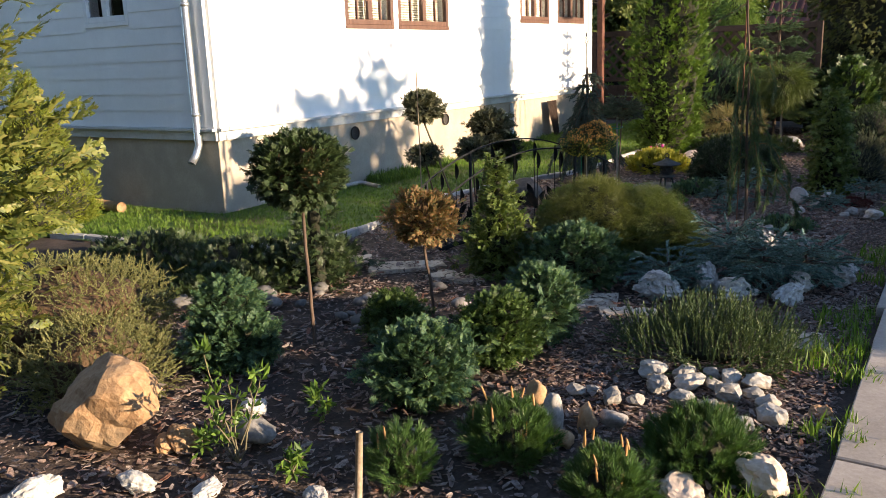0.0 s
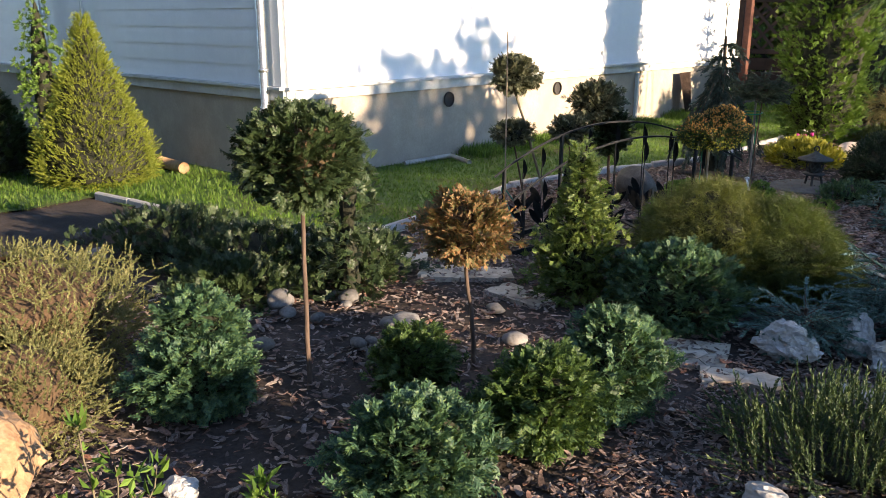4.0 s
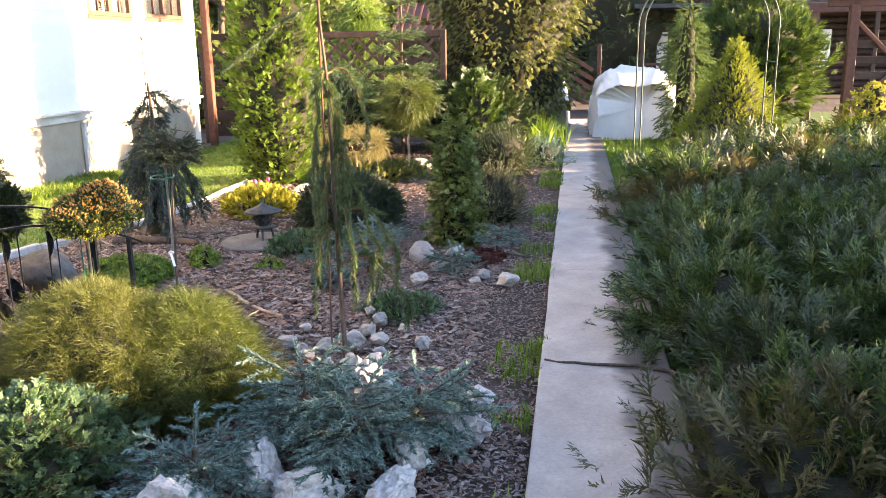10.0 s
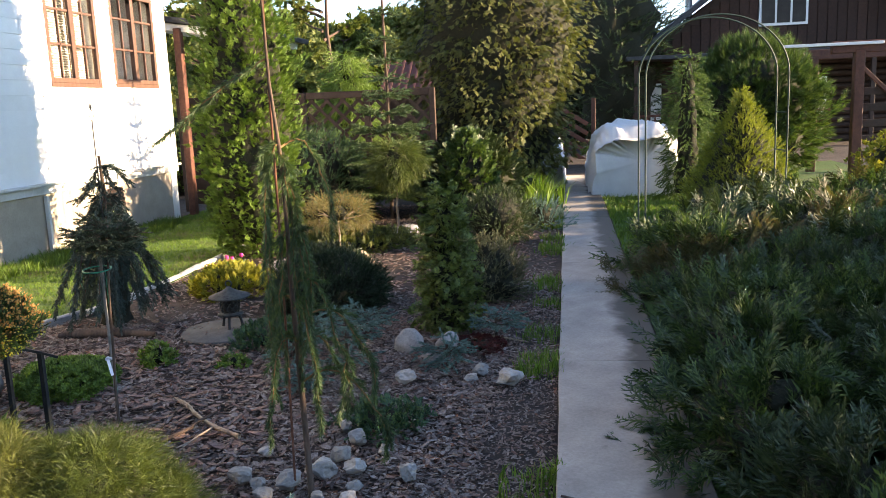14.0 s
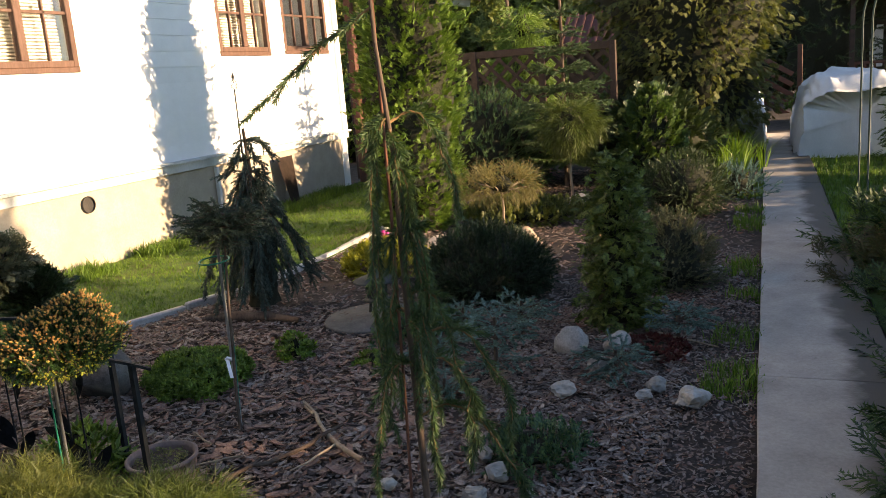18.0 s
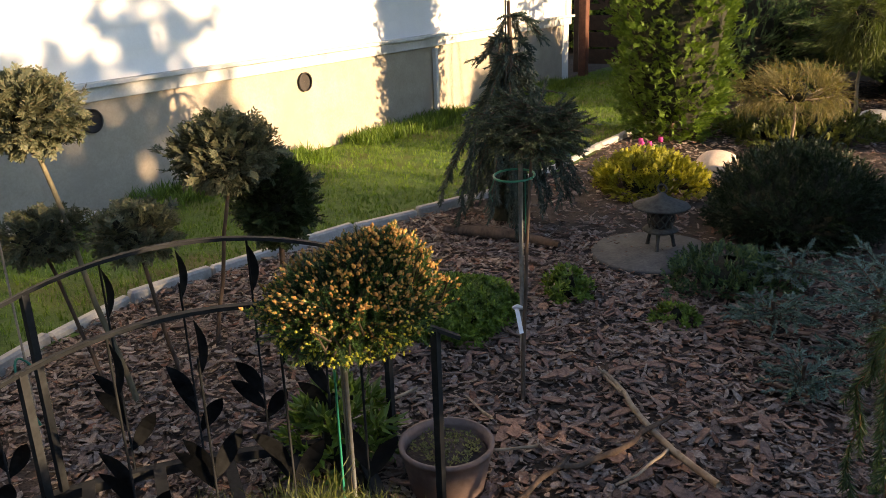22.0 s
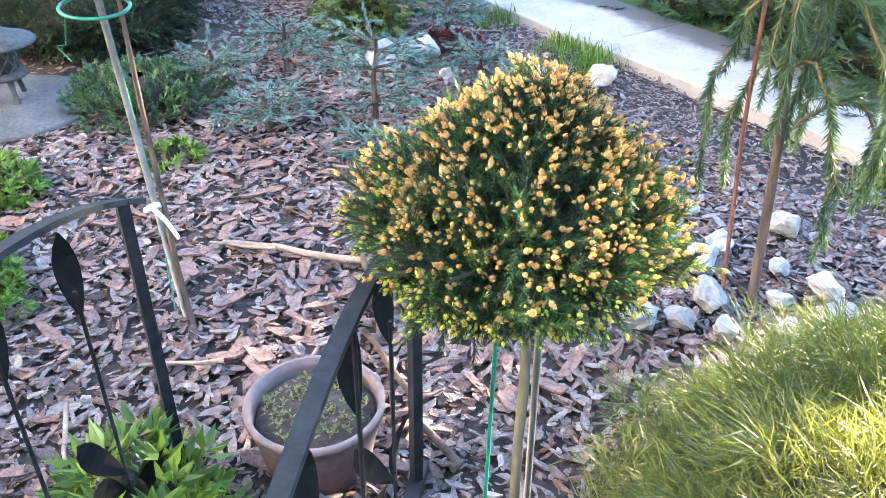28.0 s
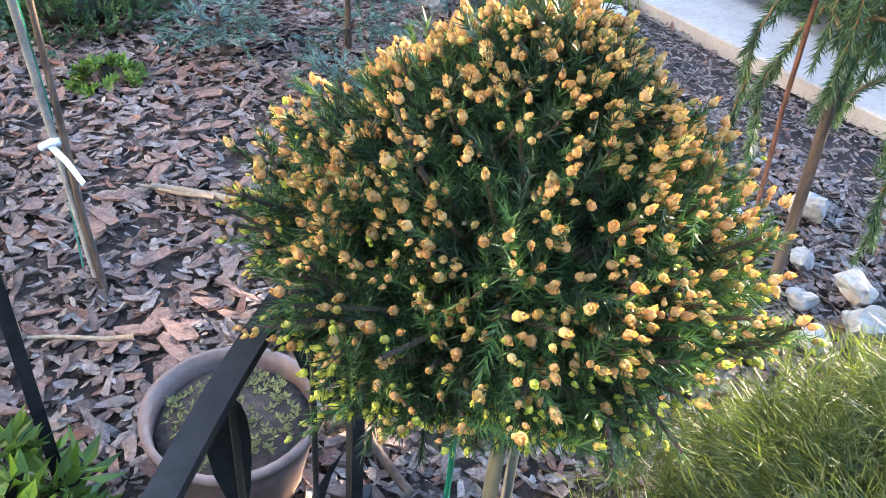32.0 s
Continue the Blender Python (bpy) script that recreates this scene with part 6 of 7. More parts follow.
part("tie", tube_mesh("tie", [(-1.655, 7.43, 0.345), (-1.635, 7.415, 0.36), (-1.62, 7.43, 0.35), (-1.645, 7.445, 0.34), (-1.655, 7.43, 0.345)], 0.008, 7), TIE, pole, "white cloth tie")
part("tie_end", strip([(-1.64, 7.42, 0.35), (-1.62, 7.40, 0.32), (-1.60, 7.385, 0.27)], 0.016, 0.002), TIE, pole)

pot = thing("flower_pot", (-1.555, 6.81, -0.055), "faded brown plastic pot filled with mossy soil", "pot")
part("body", lathe("body", [(0.0, 0.0), (0.10, 0.0), (0.135, 0.17), (0.137, 0.175), (0.137, 0.205), (0.147, 0.21), (0.147, 0.185), (0.14, 0.18)][:5] + [(0.147, 0.205), (0.148, 0.22), (0.136, 0.222), (0.131, 0.20), (0.125, 0.15)], 40), CLAY, pot)
part("soil", stone_mesh("soil", 0.26, 0.26, 0.06, 510, 3, 0.1, 0), SOIL, pot, "mossy soil", Matrix.Translation((0, 0, 0.155)))
P = np.random.default_rng(511).uniform(-0.1, 0.1, (160, 2))
P = P[np.linalg.norm(P, axis=1) < 0.11]
v, t = spread_out([leaf_tuft(5, 0.012, 0.006, 60, 512)], np.column_stack([P, np.full(len(P), 0.205)]), frames_of(np.tile([0.05, 0, 1.0], (len(P), 1)), np.random.default_rng(5).uniform(0, 6, len(P))), 1.0)
part("moss", mesh_np("moss", v, t), L_HEATH, pot, "moss and weed tufts")

disc = tagged(part("slate_disc", lathe("slate_disc", [(0.0, -0.02), (0.335, -0.02), (0.345, 0.012), (0.335, 0.024), (0.0, 0.026)], 48), PLATE, at=Matrix.Translation((-1.75, 9.22, 0))), "flat round dark disc under the lantern", "disc")
lantern = thing("garden_lantern", (-1.74, 9.28, 0.026), "weathered cast-iron lantern with a round roof and ring", "lantern")
for i in range(3):
    q = math.radians(120 * i + 40)
    part("leg", tube_mesh("leg", [(0.085 * math.cos(q), 0.085 * math.sin(q), 0), (0.075 * math.cos(q), 0.075 * math.sin(q), 0.05), (0.06 * math.cos(q), 0.06 * math.sin(q), 0.10)], [0.012, 0.01, 0.014], 8), CAST, lantern)
part("base_ring", lathe("base_ring", [(0.0, 0.095), (0.085, 0.095), (0.1, 0.105), (0.085, 0.118), (0.0, 0.12)], 24), CAST, lantern)
for s in (-1, 1):
    runs = []
    for i in range(10):
        w = np.linspace(0, 1, 6)
        q = 6.28 * i / 10 + s * w * 1.2
        rr = 0.062 + 0.012 * np.sin(w * 3.14)
        runs.append((np.stack([rr * np.cos(q), rr * np.sin(q), 0.12 + 0.12 * w], 1), 0.004))
    part("lattice", join_tubes("lattice", runs, 5), CAST, lantern)
part("lamp_core", lathe("lamp_core", [(0.0, 0.12), (0.05, 0.12), (0.056, 0.18), (0.05, 0.24), (0.0, 0.24)], 18), ROOM, lantern)
part("roof", lathe("roof", [(0.0, 0.235), (0.15, 0.235), (0.158, 0.24), (0.15, 0.25), (0.08, 0.275), (0.03, 0.30), (0.018, 0.315), (0.0, 0.317)], 32), CAST, lantern)
a = np.linspace(0, 6.28, 20)
part("ring", tube_mesh("ring", np.stack([0.024 * np.cos(a), 0 * a, 0.338 + 0.024 * np.sin(a)], 1), 0.006, 8), CAST, lantern)

stake = tagged(part("pale_stake", tube_mesh("pale_stake", [(-3.17, 6.42, -0.05), (-3.17, 6.42, 0.7), (-3.175, 6.42, 1.42)], 0.005, 6), STICK_WOOD), "thin pale wooden stake beside the grafted juniper", "stake")
a = np.linspace(0.4, 3.4, 16)
hoop = tagged(part("green_hoop", tube_mesh("green_hoop", np.stack([-3.05 + 0.13 * np.cos(a + 1.57), 6.40 + 0.05 * np.cos(a), 0.06 + 0.17 * np.sin(a)], 1), 0.005, 6), GREEN_WIRE), "bent green plastic wire hoop in the mulch", "wire hoop")
rod = tagged(part("rusty_rod", tube_mesh("rusty_rod", [(-0.368, 6.695, -0.05), (-0.378, 6.745, 0.5), (-0.383, 6.78, 1.2), (-0.386, 6.785, 2.2)], 0.0055, 8), RUSTY), "rusty red rod beside the weeping spruce", "rod")
finial = thing("garden_stake", (-2.74, 9.33, 0), "slim iron stake with a twisted finial", "stake")
part("rod", tube_mesh("rod", [(0, 0, -0.05), (0, 0, 0.9), (0.0, 0, 1.62)], 0.005, 6), CAST, finial)
for s in range(4):
    w = np.linspace(0, 1, 10)
    q = s * 1.57 + w * 3.14
    part("cage", tube_mesh("cage", np.stack([0.022 * np.sin(w * 3.14) * np.cos(q), 0.022 * np.sin(w * 3.14) * np.sin(q), 1.62 + 0.1 * w], 1), 0.0025, 5), CAST, finial)
part("tip", lathe("tip", [(0.0, 1.71), (0.012, 1.725), (0.0, 1.77)], 10), CAST, finial)

# ---- logs and sticks ----
def log(name, label, pts, radii, material, sides=12, category="log"):
    me = tube_mesh(name, pts, radii, sides)
    return tagged(part(name, me, material), label, category)


log("log", "split weathered log edging the mulch", [(-3.0, 9.0, 0.03), (-2.75, 9.02, 0.045), (-2.5, 9.06, 0.04), (-2.25, 9.06, 0.025)], [0.025, 0.04, 0.034, 0.022], BARK, 7)
log("log", "barkless driftwood log leaning on a stump", [(-1.12, 10.95, 0.26), (-0.95, 10.72, 0.18), (-0.83, 10.52, 0.06)], [0.06, 0.055, 0.06], STICK_WOOD)
log("stump", "small weathered grey stump in the mulch", [(-0.78, 10.3, -0.05), (-0.78, 10.3, 0.1), (-0.76, 10.28, 0.2)], [0.06, 0.05, 0.035], WOOD_DRY, category="stump")
log("stick", "thick peeled stick on the mulch", wavy((-1.42, 7.72, 0.03), (-0.83, 7.2, 0.03), 9, 0.012, 520), np.linspace(0.009, 0.012, 9), STICK_WOOD, 8, "stick")
log("branch", "lichen-grey fallen branch on the mulch", wavy((-1.30, 7.05, 0.03), (-1.08, 7.5, 0.04), 8, 0.02, 521), np.linspace(0.011, 0.008, 8), BARK, 8, "stick")
log("branch", "long fallen branch in the mulch", wavy((-1.35, 6.6, 0.03), (-1.28, 7.1, 0.04), 8, 0.02, 522), np.linspace(0.010, 0.008, 8), BARK, 8, "stick")
for i, (x0, y0, x1, y1) in enumerate(((-2.05, 6.95, -1.98, 7.25), (-1.55, 7.0, -1.4, 7.12), (-1.45, 7.75, -1.3, 7.6), (-1.8, 7.3, -1.62, 7.2), (-1.1, 7.05, -1.02, 7.35), (-0.9, 8.0, -0.7, 7.9), (0.55, 8.9, 0.2, 9.1))):
    log("twig", "dry twig on the mulch", wavy((x0, y0, 0.025), (x1, y1, 0.03), 5, 0.008, 530 + i), np.linspace(0.004, 0.006, 5), STICK_WOOD, 6, "twig")
# a thin dark tube stands in for the ragged crack in the concrete
log("path_crack", "thin dark strip standing in for a crack across the path", wavy((0.78, 6.62, 0.055), (1.42, 6.5, 0.055), 14, 0.012, 540), np.linspace(0.006, 0.011, 14), BARK, 6, "twig")
log("cut_stick", "sawn yellow wooden stake end", [(-0.37, 1.86, -0.05), (-0.355, 1.87, 0.25), (-0.345, 1.88, 0.45)], [0.012, 0.012, 0.011], STICK_WOOD, 8, "stake")
log("plank", "grey plank lying on the lawn", [(-5.34, 7.5, 0.03), (-5.3, 8.2, 0.04), (-4.88, 8.03, 0.03)], [0.03, 0.03, 0.03], KERB, 6, "plank")
log("clay_pipe", "terracotta drain pipe lying by the plinth", [(-7.15, 5.72, 0.06), (-6.9, 5.70, 0.06), (-6.65, 5.68, 0.06)], [0.06, 0.06, 0.06], ORANGE_STONE, 14, "pipe")

# ---- fence, arch, wraps, far things ----
fence = thing("lattice_fence", (0, 0, 0), "brown wooden fence with lattice panels", "fence")
FY, PW = 17.0, 1.1
for i in range(5):
    x = -5.75 + i * PW
    part("post", box_bm(0.1, 0.1, 2.0, (x, FY, 0.95), 0.008), FENCE, fence)
    if i < 4:
        for z, h in ((1.89, 0.11), (0.96, 0.09)):
            part("rail", box_bm(PW - 0.1, 0.06, h, (x + PW / 2, FY, z), 0.006), FENCE, fence)
        x0, x1, z0, z1 = x + 0.05, x + PW - 0.05, 1.0, 1.84
        for s in (-1, 1):
            c = x0 - 0.84 + 0.13
            while c < x1:
                a, b = (max(c, x0), min(c + z1 - z0, x1))
                if b - a > 0.08:
                    mid, ln = (a + b) / 2, (b - a) * 1.414
                    zz = z0 + mid - c
                    mid = mid if s > 0 else x0 + x1 - mid
                    part("slat", box_bm(0.055, 0.014, ln, (mid, FY + 0.010 * s, zz), 0, Matrix.Rotation(radians(45 * s), 3, "Y")), FENCE, fence)
                c += 0.27
        for z in (0.15, 0.40, 0.65):
            part("board", box_bm(PW - 0.1, 0.02, 0.22, (x + PW / 2, FY - 0.02, z + 0.08), 0.004), FENCE, fence)
arch = thing("rose_arch", (0, 0, 0), "green tubular metal garden arch over the grass", "garden arch")
for dx, dy in ((0, 0), (-0.05, 0.35)):
    t = np.linspace(0, math.pi, 28)
    cx, hw = 2.58, 0.84
    pts = [(cx - hw + dx, 13.4 + dy, -0.1), (cx - hw + dx, 13.4 + dy, 1.0)] + [(cx - hw * math.cos(s) + dx, 13.4 + dy + 0.2 * (1 - math.cos(s)), 1.85 + 0.70 * math.sin(s)) for s in t] + [(cx + hw + dx, 13.8 + dy, 1.0), (cx + hw + dx, 13.8 + dy, -0.1)]
    part("hoop", tube_mesh("hoop", pts, 0.010, 8), GREEN_TUBE, arch)
for z in (0.5, 0.95, 1.4):
    part("rung", tube_mesh("rung", [(3.42, 13.8, z), (3.395, 13.98, z), (3.37, 14.15, z)], 0.008, 6), GREEN_TUBE, arch)


def fleece(name, label, at, sx, sy, h, seed):
    """Fleece draped over hoops: a slack hump with folds and a trailing hem."""
    nu, nv = 70, 60
    V, q = [], []
    for j in range(nv):
        y = -sy / 2 + sy * j / (nv - 1)
        k = 1 - abs(2 * j / (nv - 1) - 1) ** 8 * 0.3
        for i in range(nu):
            a = math.pi * i / (nu - 1)
            f = 0.10 * noise.noise(Vector((a * 3, y * 2, seed))) + 0.05 * noise.noise(Vector((a * 9, y * 6, seed))) - 0.05 * abs(noise.noise(Vector((a * 6 + y * 4, y * 2, seed + 9)))) + 0.03 * abs(math.sin(y * 5))
            x, z = -math.copysign(abs(math.cos(a)) ** 0.55, math.cos(a)) * sx / 2 * (0.9 + 0.1 * k), abs(math.sin(a)) ** 0.6 * h * (0.35 + 0.65 * k)
            V.append((x * (1 + f), y + f * 0.3, max(0.005, z * (1 + f * 0.8))))
    for j in range(nv - 1):
        for i in range(nu - 1):
            q.append((j * nu + i, j * nu + i + 1, (j + 1) * nu + i + 1, (j + 1) * nu + i))
    caps = []
    for row in (0, nv - 1):
        V.append((0.1, V[row * nu][1] * 1.03, h * 0.5))
        caps += [(row * nu + i, row * nu + (i + 1) % nu, len(V) - 1) for i in range(nu)]
    ob = thing(name, pose(*at), label, "garden cover")
    part("sheet", mesh_np("sheet", V, caps, q, smooth=True), FLEECE, ob)
    for i in range(3):
        part("lath", box_bm(sx * 0.5, 0.06, 0.03, (0.1 * i - 0.1, -sy * 0.3 + 0.35 * i, h * 0.97), 0.004, Matrix.Rotation(0.6 * i - 0.4, 3, "Z")), (FENCE, WOOD_DRY, FENCE)[i], ob, "wooden lath holding the fleece")
    for i in range(4):
        part("weight", stone_mesh("weight", 0.16, 0.12, 0.1, 590 + i, 2), PEBBLE, ob, at=Matrix.Translation(((-1) ** i * sx * 0.5, -sy * 0.45 + (i // 2) * 0.5, 0)))
    return ob


fleece("fleece_tunnel", "white fleece tunnel covering a raised bed", (1.98, 18.9, 0), 1.5, 2.6, 1.2, 3)
fleece("fleece_tunnel", "small white fleece tunnel past the big juniper", (0.35, 20.6, 0), 0.85, 2.2, 0.95, 5)

wrap = thing("wrapped_shrub", (-4.60, 2.60, 0), "shrub wrapped in white garden fleece and tied with green string", "wrapped shrub")
nu, nv, V, q = 56, 34, [], []
for j in range(nv):
    u = j / (nv - 1)
    rad = 0.34 * (0.86 + 0.30 * u - 1.1 * max(0.0, u - 0.5) ** 1.6) * (1 - 0.06 * math.exp(-((u - 0.42) / 0.03) ** 2))
    for i in range(nu):
        a = 2 * math.pi * i / nu
        f = 0.16 * abs(noise.noise(Vector((math.cos(a) * 2.2, math.sin(a) * 2.2, u * 1.6)))) + 0.05 * noise.noise(Vector((math.cos(a) * 7, math.sin(a) * 7, u * 3)))
        V.append((rad * (1 - f) * math.cos(a), rad * (1 - f) * math.sin(a), 1.42 * u))
q = [(j * nu + i, j * nu + (i + 1) % nu, (j + 1) * nu + (i + 1) % nu, (j + 1) * nu + i) for j in range(nv - 1) for i in range(nu)]
V.append((0, 0, 1.46))
part("sheet", mesh_np("sheet", V, [((nv - 1) * nu + i, (nv - 1) * nu + (i + 1) % nu, len(V) - 1) for i in range(nu)], q, smooth=True), FLEECE, wrap)
a = np.linspace(0, 6.28, 30)
part("string", tube_mesh("string", np.stack([0.335 * np.cos(a), 0.335 * np.sin(a), 0.60 + 0.01 * np.sin(3 * a)], 1), 0.004, 6), GREEN_WIRE, wrap, "green string round the fleece")

cottage = thing("log_house", (0, 0, 0), "dark brown log house with a steep black roof and balcony", "house")
HX, HY = 8.2, 32.0
bm = bmesh.new()
W, D, E2, RG = 5.2, 8.0, 2.85, 6.75
vs = [bm.verts.new(c) for c in ((-W, 0, E2), (W, 0, E2), (0, 0, RG - 0.3), (-W, D, E2), (W, D, E2), (0, D, RG - 0.3))]
for f in ((0, 1, 2), (5, 4, 3), (0, 3, 4, 1)):
    bm.faces.new([vs[i] for i in f])
part("gable", bm, LOG_DARK, cottage, at=Matrix.Translation((HX, HY, 0)))
for i in range(14):
    part("log_beam", tube_mesh("log_beam", [(-5.2, 0, 0), (0, 0, 0), (5.2, 0, 0)], 0.11, 8), LOG_DARK, cottage, at=Matrix.Translation((HX, HY + 0.4, 0.1 + i * 0.21)))
SL = math.atan2(RG - E2, W)
for s in (-1, 1):
    part("roof_slope", box_bm(math.hypot(W, RG - E2) + 0.7, D + 1.4, 0.16, (s * (W / 2 + 0.2), D / 2 - 0.3, (RG + E2) / 2 - 0.05), 0.02, Matrix.Rotation(s * SL, 3, "Y")), ROOF, cottage, at=Matrix.Translation((HX, HY, 0)))
for i in range(34):
    x = -4.95 + i * 0.3
    hgt = (RG - 0.45 - abs(x) * math.tan(SL)) - E2 + 0.1
    if hgt > 0.15:
        part("gable_board", box_bm(0.28, 0.03, hgt, (x, -0.05, E2 - 0.1 + hgt / 2), 0.005), GABLE, cottage, at=Matrix.Translation((HX, HY, 0)))
w = part("window", box_bm(1.5, 0.08, 0.95, (-0.45, -0.1, 4.24), 0.01), WHITE_PAINT, cottage, "white three-light window", Matrix.Translation((HX, HY, 0)))
for i in range(3):
    part("pane", box_bm(0.40, 0.03, 0.78, (-0.45 + (i - 1) * 0.47, -0.145, 4.24)), ROOM, w)
part("chimney", tube_mesh("chimney", [(0, 0, 3.6), (0, 0, 4.6), (0, 0, 5.5)], 0.12, 10), ZINC, cottage, "steel flue", Matrix.Translation((HX - 3.2, HY + 1.2, 0)))
part("veranda_roof", box_bm(11.0, 2.2, 0.12, (HX, HY - 1.0, 2.85), 0.01), ROOF, cottage)
for i in range(7):
    part("veranda_post", box_bm(0.13, 0.13, 2.8, (HX - 5.2 + i * 1.73, HY - 1.9, 1.4), 0.01), LOG_DARK, cottage)
    part("pale_panel", box_bm(0.35, 0.04, 1.2, (HX - 4.4 + i * 1.73, HY - 0.05, 1.5), 0.01), WHITE_PAINT, cottage) if i < 4 else None
for i in range(22):
    part("baluster", box_bm(0.05, 0.05, 0.9, (HX - 5.1 + i * 0.24, HY - 1.9, 0.6), 0), RED_WOOD, cottage)
part("handrail", box_bm(10.6, 0.09, 0.08, (HX, HY - 1.9, 1.08), 0.01), RED_WOOD, cottage)
rail = thing("stair_rail", (0, 0, 0), "red-brown slanting wooden rails beside the far steps", "railing")
for i in range(5):
    part("slat", box_bm(2.2, 0.05, 0.12, (0.5, 27.6, 1.55 - i * 0.27), 0.006, Matrix.Rotation(radians(32), 3, "Y")), RED_WOOD, rail)
for x in (-0.5, 1.6):
    part("post", box_bm(0.12, 0.12, 1.7, (x, 27.66, 0.85), 0.008), RED_WOOD, rail)
shed = thing("shed", (0, 0, 0), "low building with a red-brown metal roof", "shed")
part("wall", box_bm(1.5, 1.6, 2.0, (-2.95, 25.2, 1.0), 0.01), LOG_DARK, shed)
part("roof", box_bm(1.75, 1.5, 0.08, (-2.95, 24.6, 2.38), 0.01, Matrix.Rotation(radians(34), 3, "X")), TILE_RED, shed)
for i in range(9):
    part("roof_rib", box_bm(0.05, 1.5, 0.04, (-3.75 + i * 0.2, 24.57, 2.44), 0, Matrix.Rotation(radians(34), 3, "X")), TILE_RED, shed)
pergola = thing("pergola", (0, 0, 0), "red-brown timber pergola with slatted sides", "pergola")
for x, y in ((5.75, 18.6), (5.75, 21.2), (8.6, 18.6), (8.6, 21.2)):
    part("post", box_bm(0.16, 0.16, 2.3, (x, y, 1.15), 0.01), RED_WOOD, pergola)
for y in (18.6, 21.2):
    part("beam", box_bm(3.6, 0.12, 0.2, (7.1, y, 2.35), 0.01), RED_WOOD, pergola)
for i in range(6):
    part("slat", box_bm(2.7, 0.04, 0.13, (7.15, 18.62, 0.25 + i * 0.27), 0.006), FENCE, pergola)
for i in range(4):
    part("brace", box_bm(0.07, 0.05, 1.7, (6.3 + i * 0.55, 18.55, 1.5), 0.005, Matrix.Rotation(radians(45 if i % 2 else -45), 3, "Y")), RED_WOOD, pergola)
part("white_rail", box_bm(1.6, 0.05, 0.05, (5.3, 18.5, 2.4), 0.005), WHITE_PAINT, pergola)


# ---- trees past the garden ----
def broad_tree(name, label, at, h, crown_r, trunk_h, leaves, seed, n=900, size=1.0, templates=None, sparse=0.5, oval=1.0):
    """A trunk, limbs and a ragged crown in clumps with gaps."""
    t = thing(name, at, label, "tree")
    r = np.random.default_rng(seed)
    stem(t, wavy((0, 0, -0.1), (r.normal(0, 0.15), r.normal(0, 0.15), h * 0.8), 9, 0.05, seed), np.linspace(0.03 * h * 0.5, 0.015, 9))
    runs, pts, dirs = [], [], []
    for i in range(26):
        u = r.uniform(0.0, 1)
        z0 = trunk_h + (h - trunk_h) * u * 0.85
        a = i * 2.4
        reach = crown_r * (0.35 + 0.65 * math.sin(math.pi * min(1, 0.15 + u * 0.85))) * r.uniform(0.7, 1.15)
        e = np.array((math.cos(a) * reach * oval, math.sin(a) * reach, z0 + reach * r.uniform(0.2, 0.6)))
        run = wavy((0, 0, z0), e, 6, 0.05, seed + i)
        runs.append((run, np.linspace(0.02 + 0.004 * h, 0.006, 6)))
        k = int(n / 26)
        w = r.uniform(0.35, 1.05, k)
        c = np.stack([np.interp(w, np.linspace(0, 1, 6), run[:, j]) for j in range(3)], 1) + r.normal(0, crown_r * 0.16 * sparse, (k, 3))
        pts.append(c)
        dirs.append(unit(c - (0, 0, z0) + r.normal(0, 0.5, (k, 3))))
    part("limb_fan", join_tubes("limb_fan", runs, 5), BARK, t)
    P, d = np.concatenate(pts), np.concatenate(dirs)
    v, f = spread_out(templates or [leaf_tuft(9, 0.14, 0.08, 60, s) for s in (601, 602)], P, frames_of(d, r.uniform(0, 6.28, len(P))), size * r.uniform(0.7, 1.3, len(P)))
    part("crown", mesh_np("crown", v, f), leaves, t)
    return t


q = np.random.default_rng(610)
for i in range(16):
    x = -22 + i * 2.4 + q.uniform(-0.8, 0.8)
    broad_tree("birch" if i % 2 else "willow", "tall thin-leaved spring tree beyond the fence", (x, 46 + q.uniform(-4, 8), 0), (q.uniform(5.6, 7.4) if x < 1 else q.uniform(4.2, 5.6)), 2.3, 0.6, L_FAR, 620 + i, 800, 2.3)
for i in range(9):
    broad_tree("birch" if i % 2 else "willow", "leafy spring tree at the wood's edge beyond the fence", (-21.5 + i * 2.1 + q.uniform(-0.5, 0.5), 40 + q.uniform(-1.5, 1.5), 0), q.uniform(5.2, 6.6), 2.2, 0.4, L_FAR, 710 + i, 1300, 2.0)
broad_tree("birch", "thin spring birch past the house", (-8.5, 24.5, 0), 8.5, 1.6, 1.5, L_FAR, 640, 800, 1.1)
broad_tree("birch", "thin spring birch past the house", (-6.2, 27.5, 0), 8.0, 1.6, 1.5, L_FAR, 641, 800, 1.1)
broad_tree("birch", "thin spring birch past the house", (-11.5, 26, 0), 9.0, 1.8, 1.2, L_FAR, 642, 800, 1.2)
for i, (x, y, h) in enumerate(((2.4, 31.5, 6.2), (3.3, 36.0, 5.4), (1.0, 35, 5.6))):
    mound("dark_pine", "dark broad pine beside the log house", (x, y, 0), 1.8, h, SPRIG_FLAT, L_DARK, 900, 650 + i, [(0, 0.4), (0.2, 0.9), (0.5, 1), (0.8, 0.8), (1, 0.3)], 5.5, 0.6, 0.2, category="tree", shrink=0.7)
mound("weeping_birch", "hanging light-green crown beyond the fence", (-3.7, 20.5, 0), 0.5, 2.8, THREAD, L_THUJA, 900, 655, [(0, 0.9), (0.5, 0.85), (0.85, 0.6), (1, 0.2)], 3.0, 0.4, -0.8, category="tree", shrink=0.6)
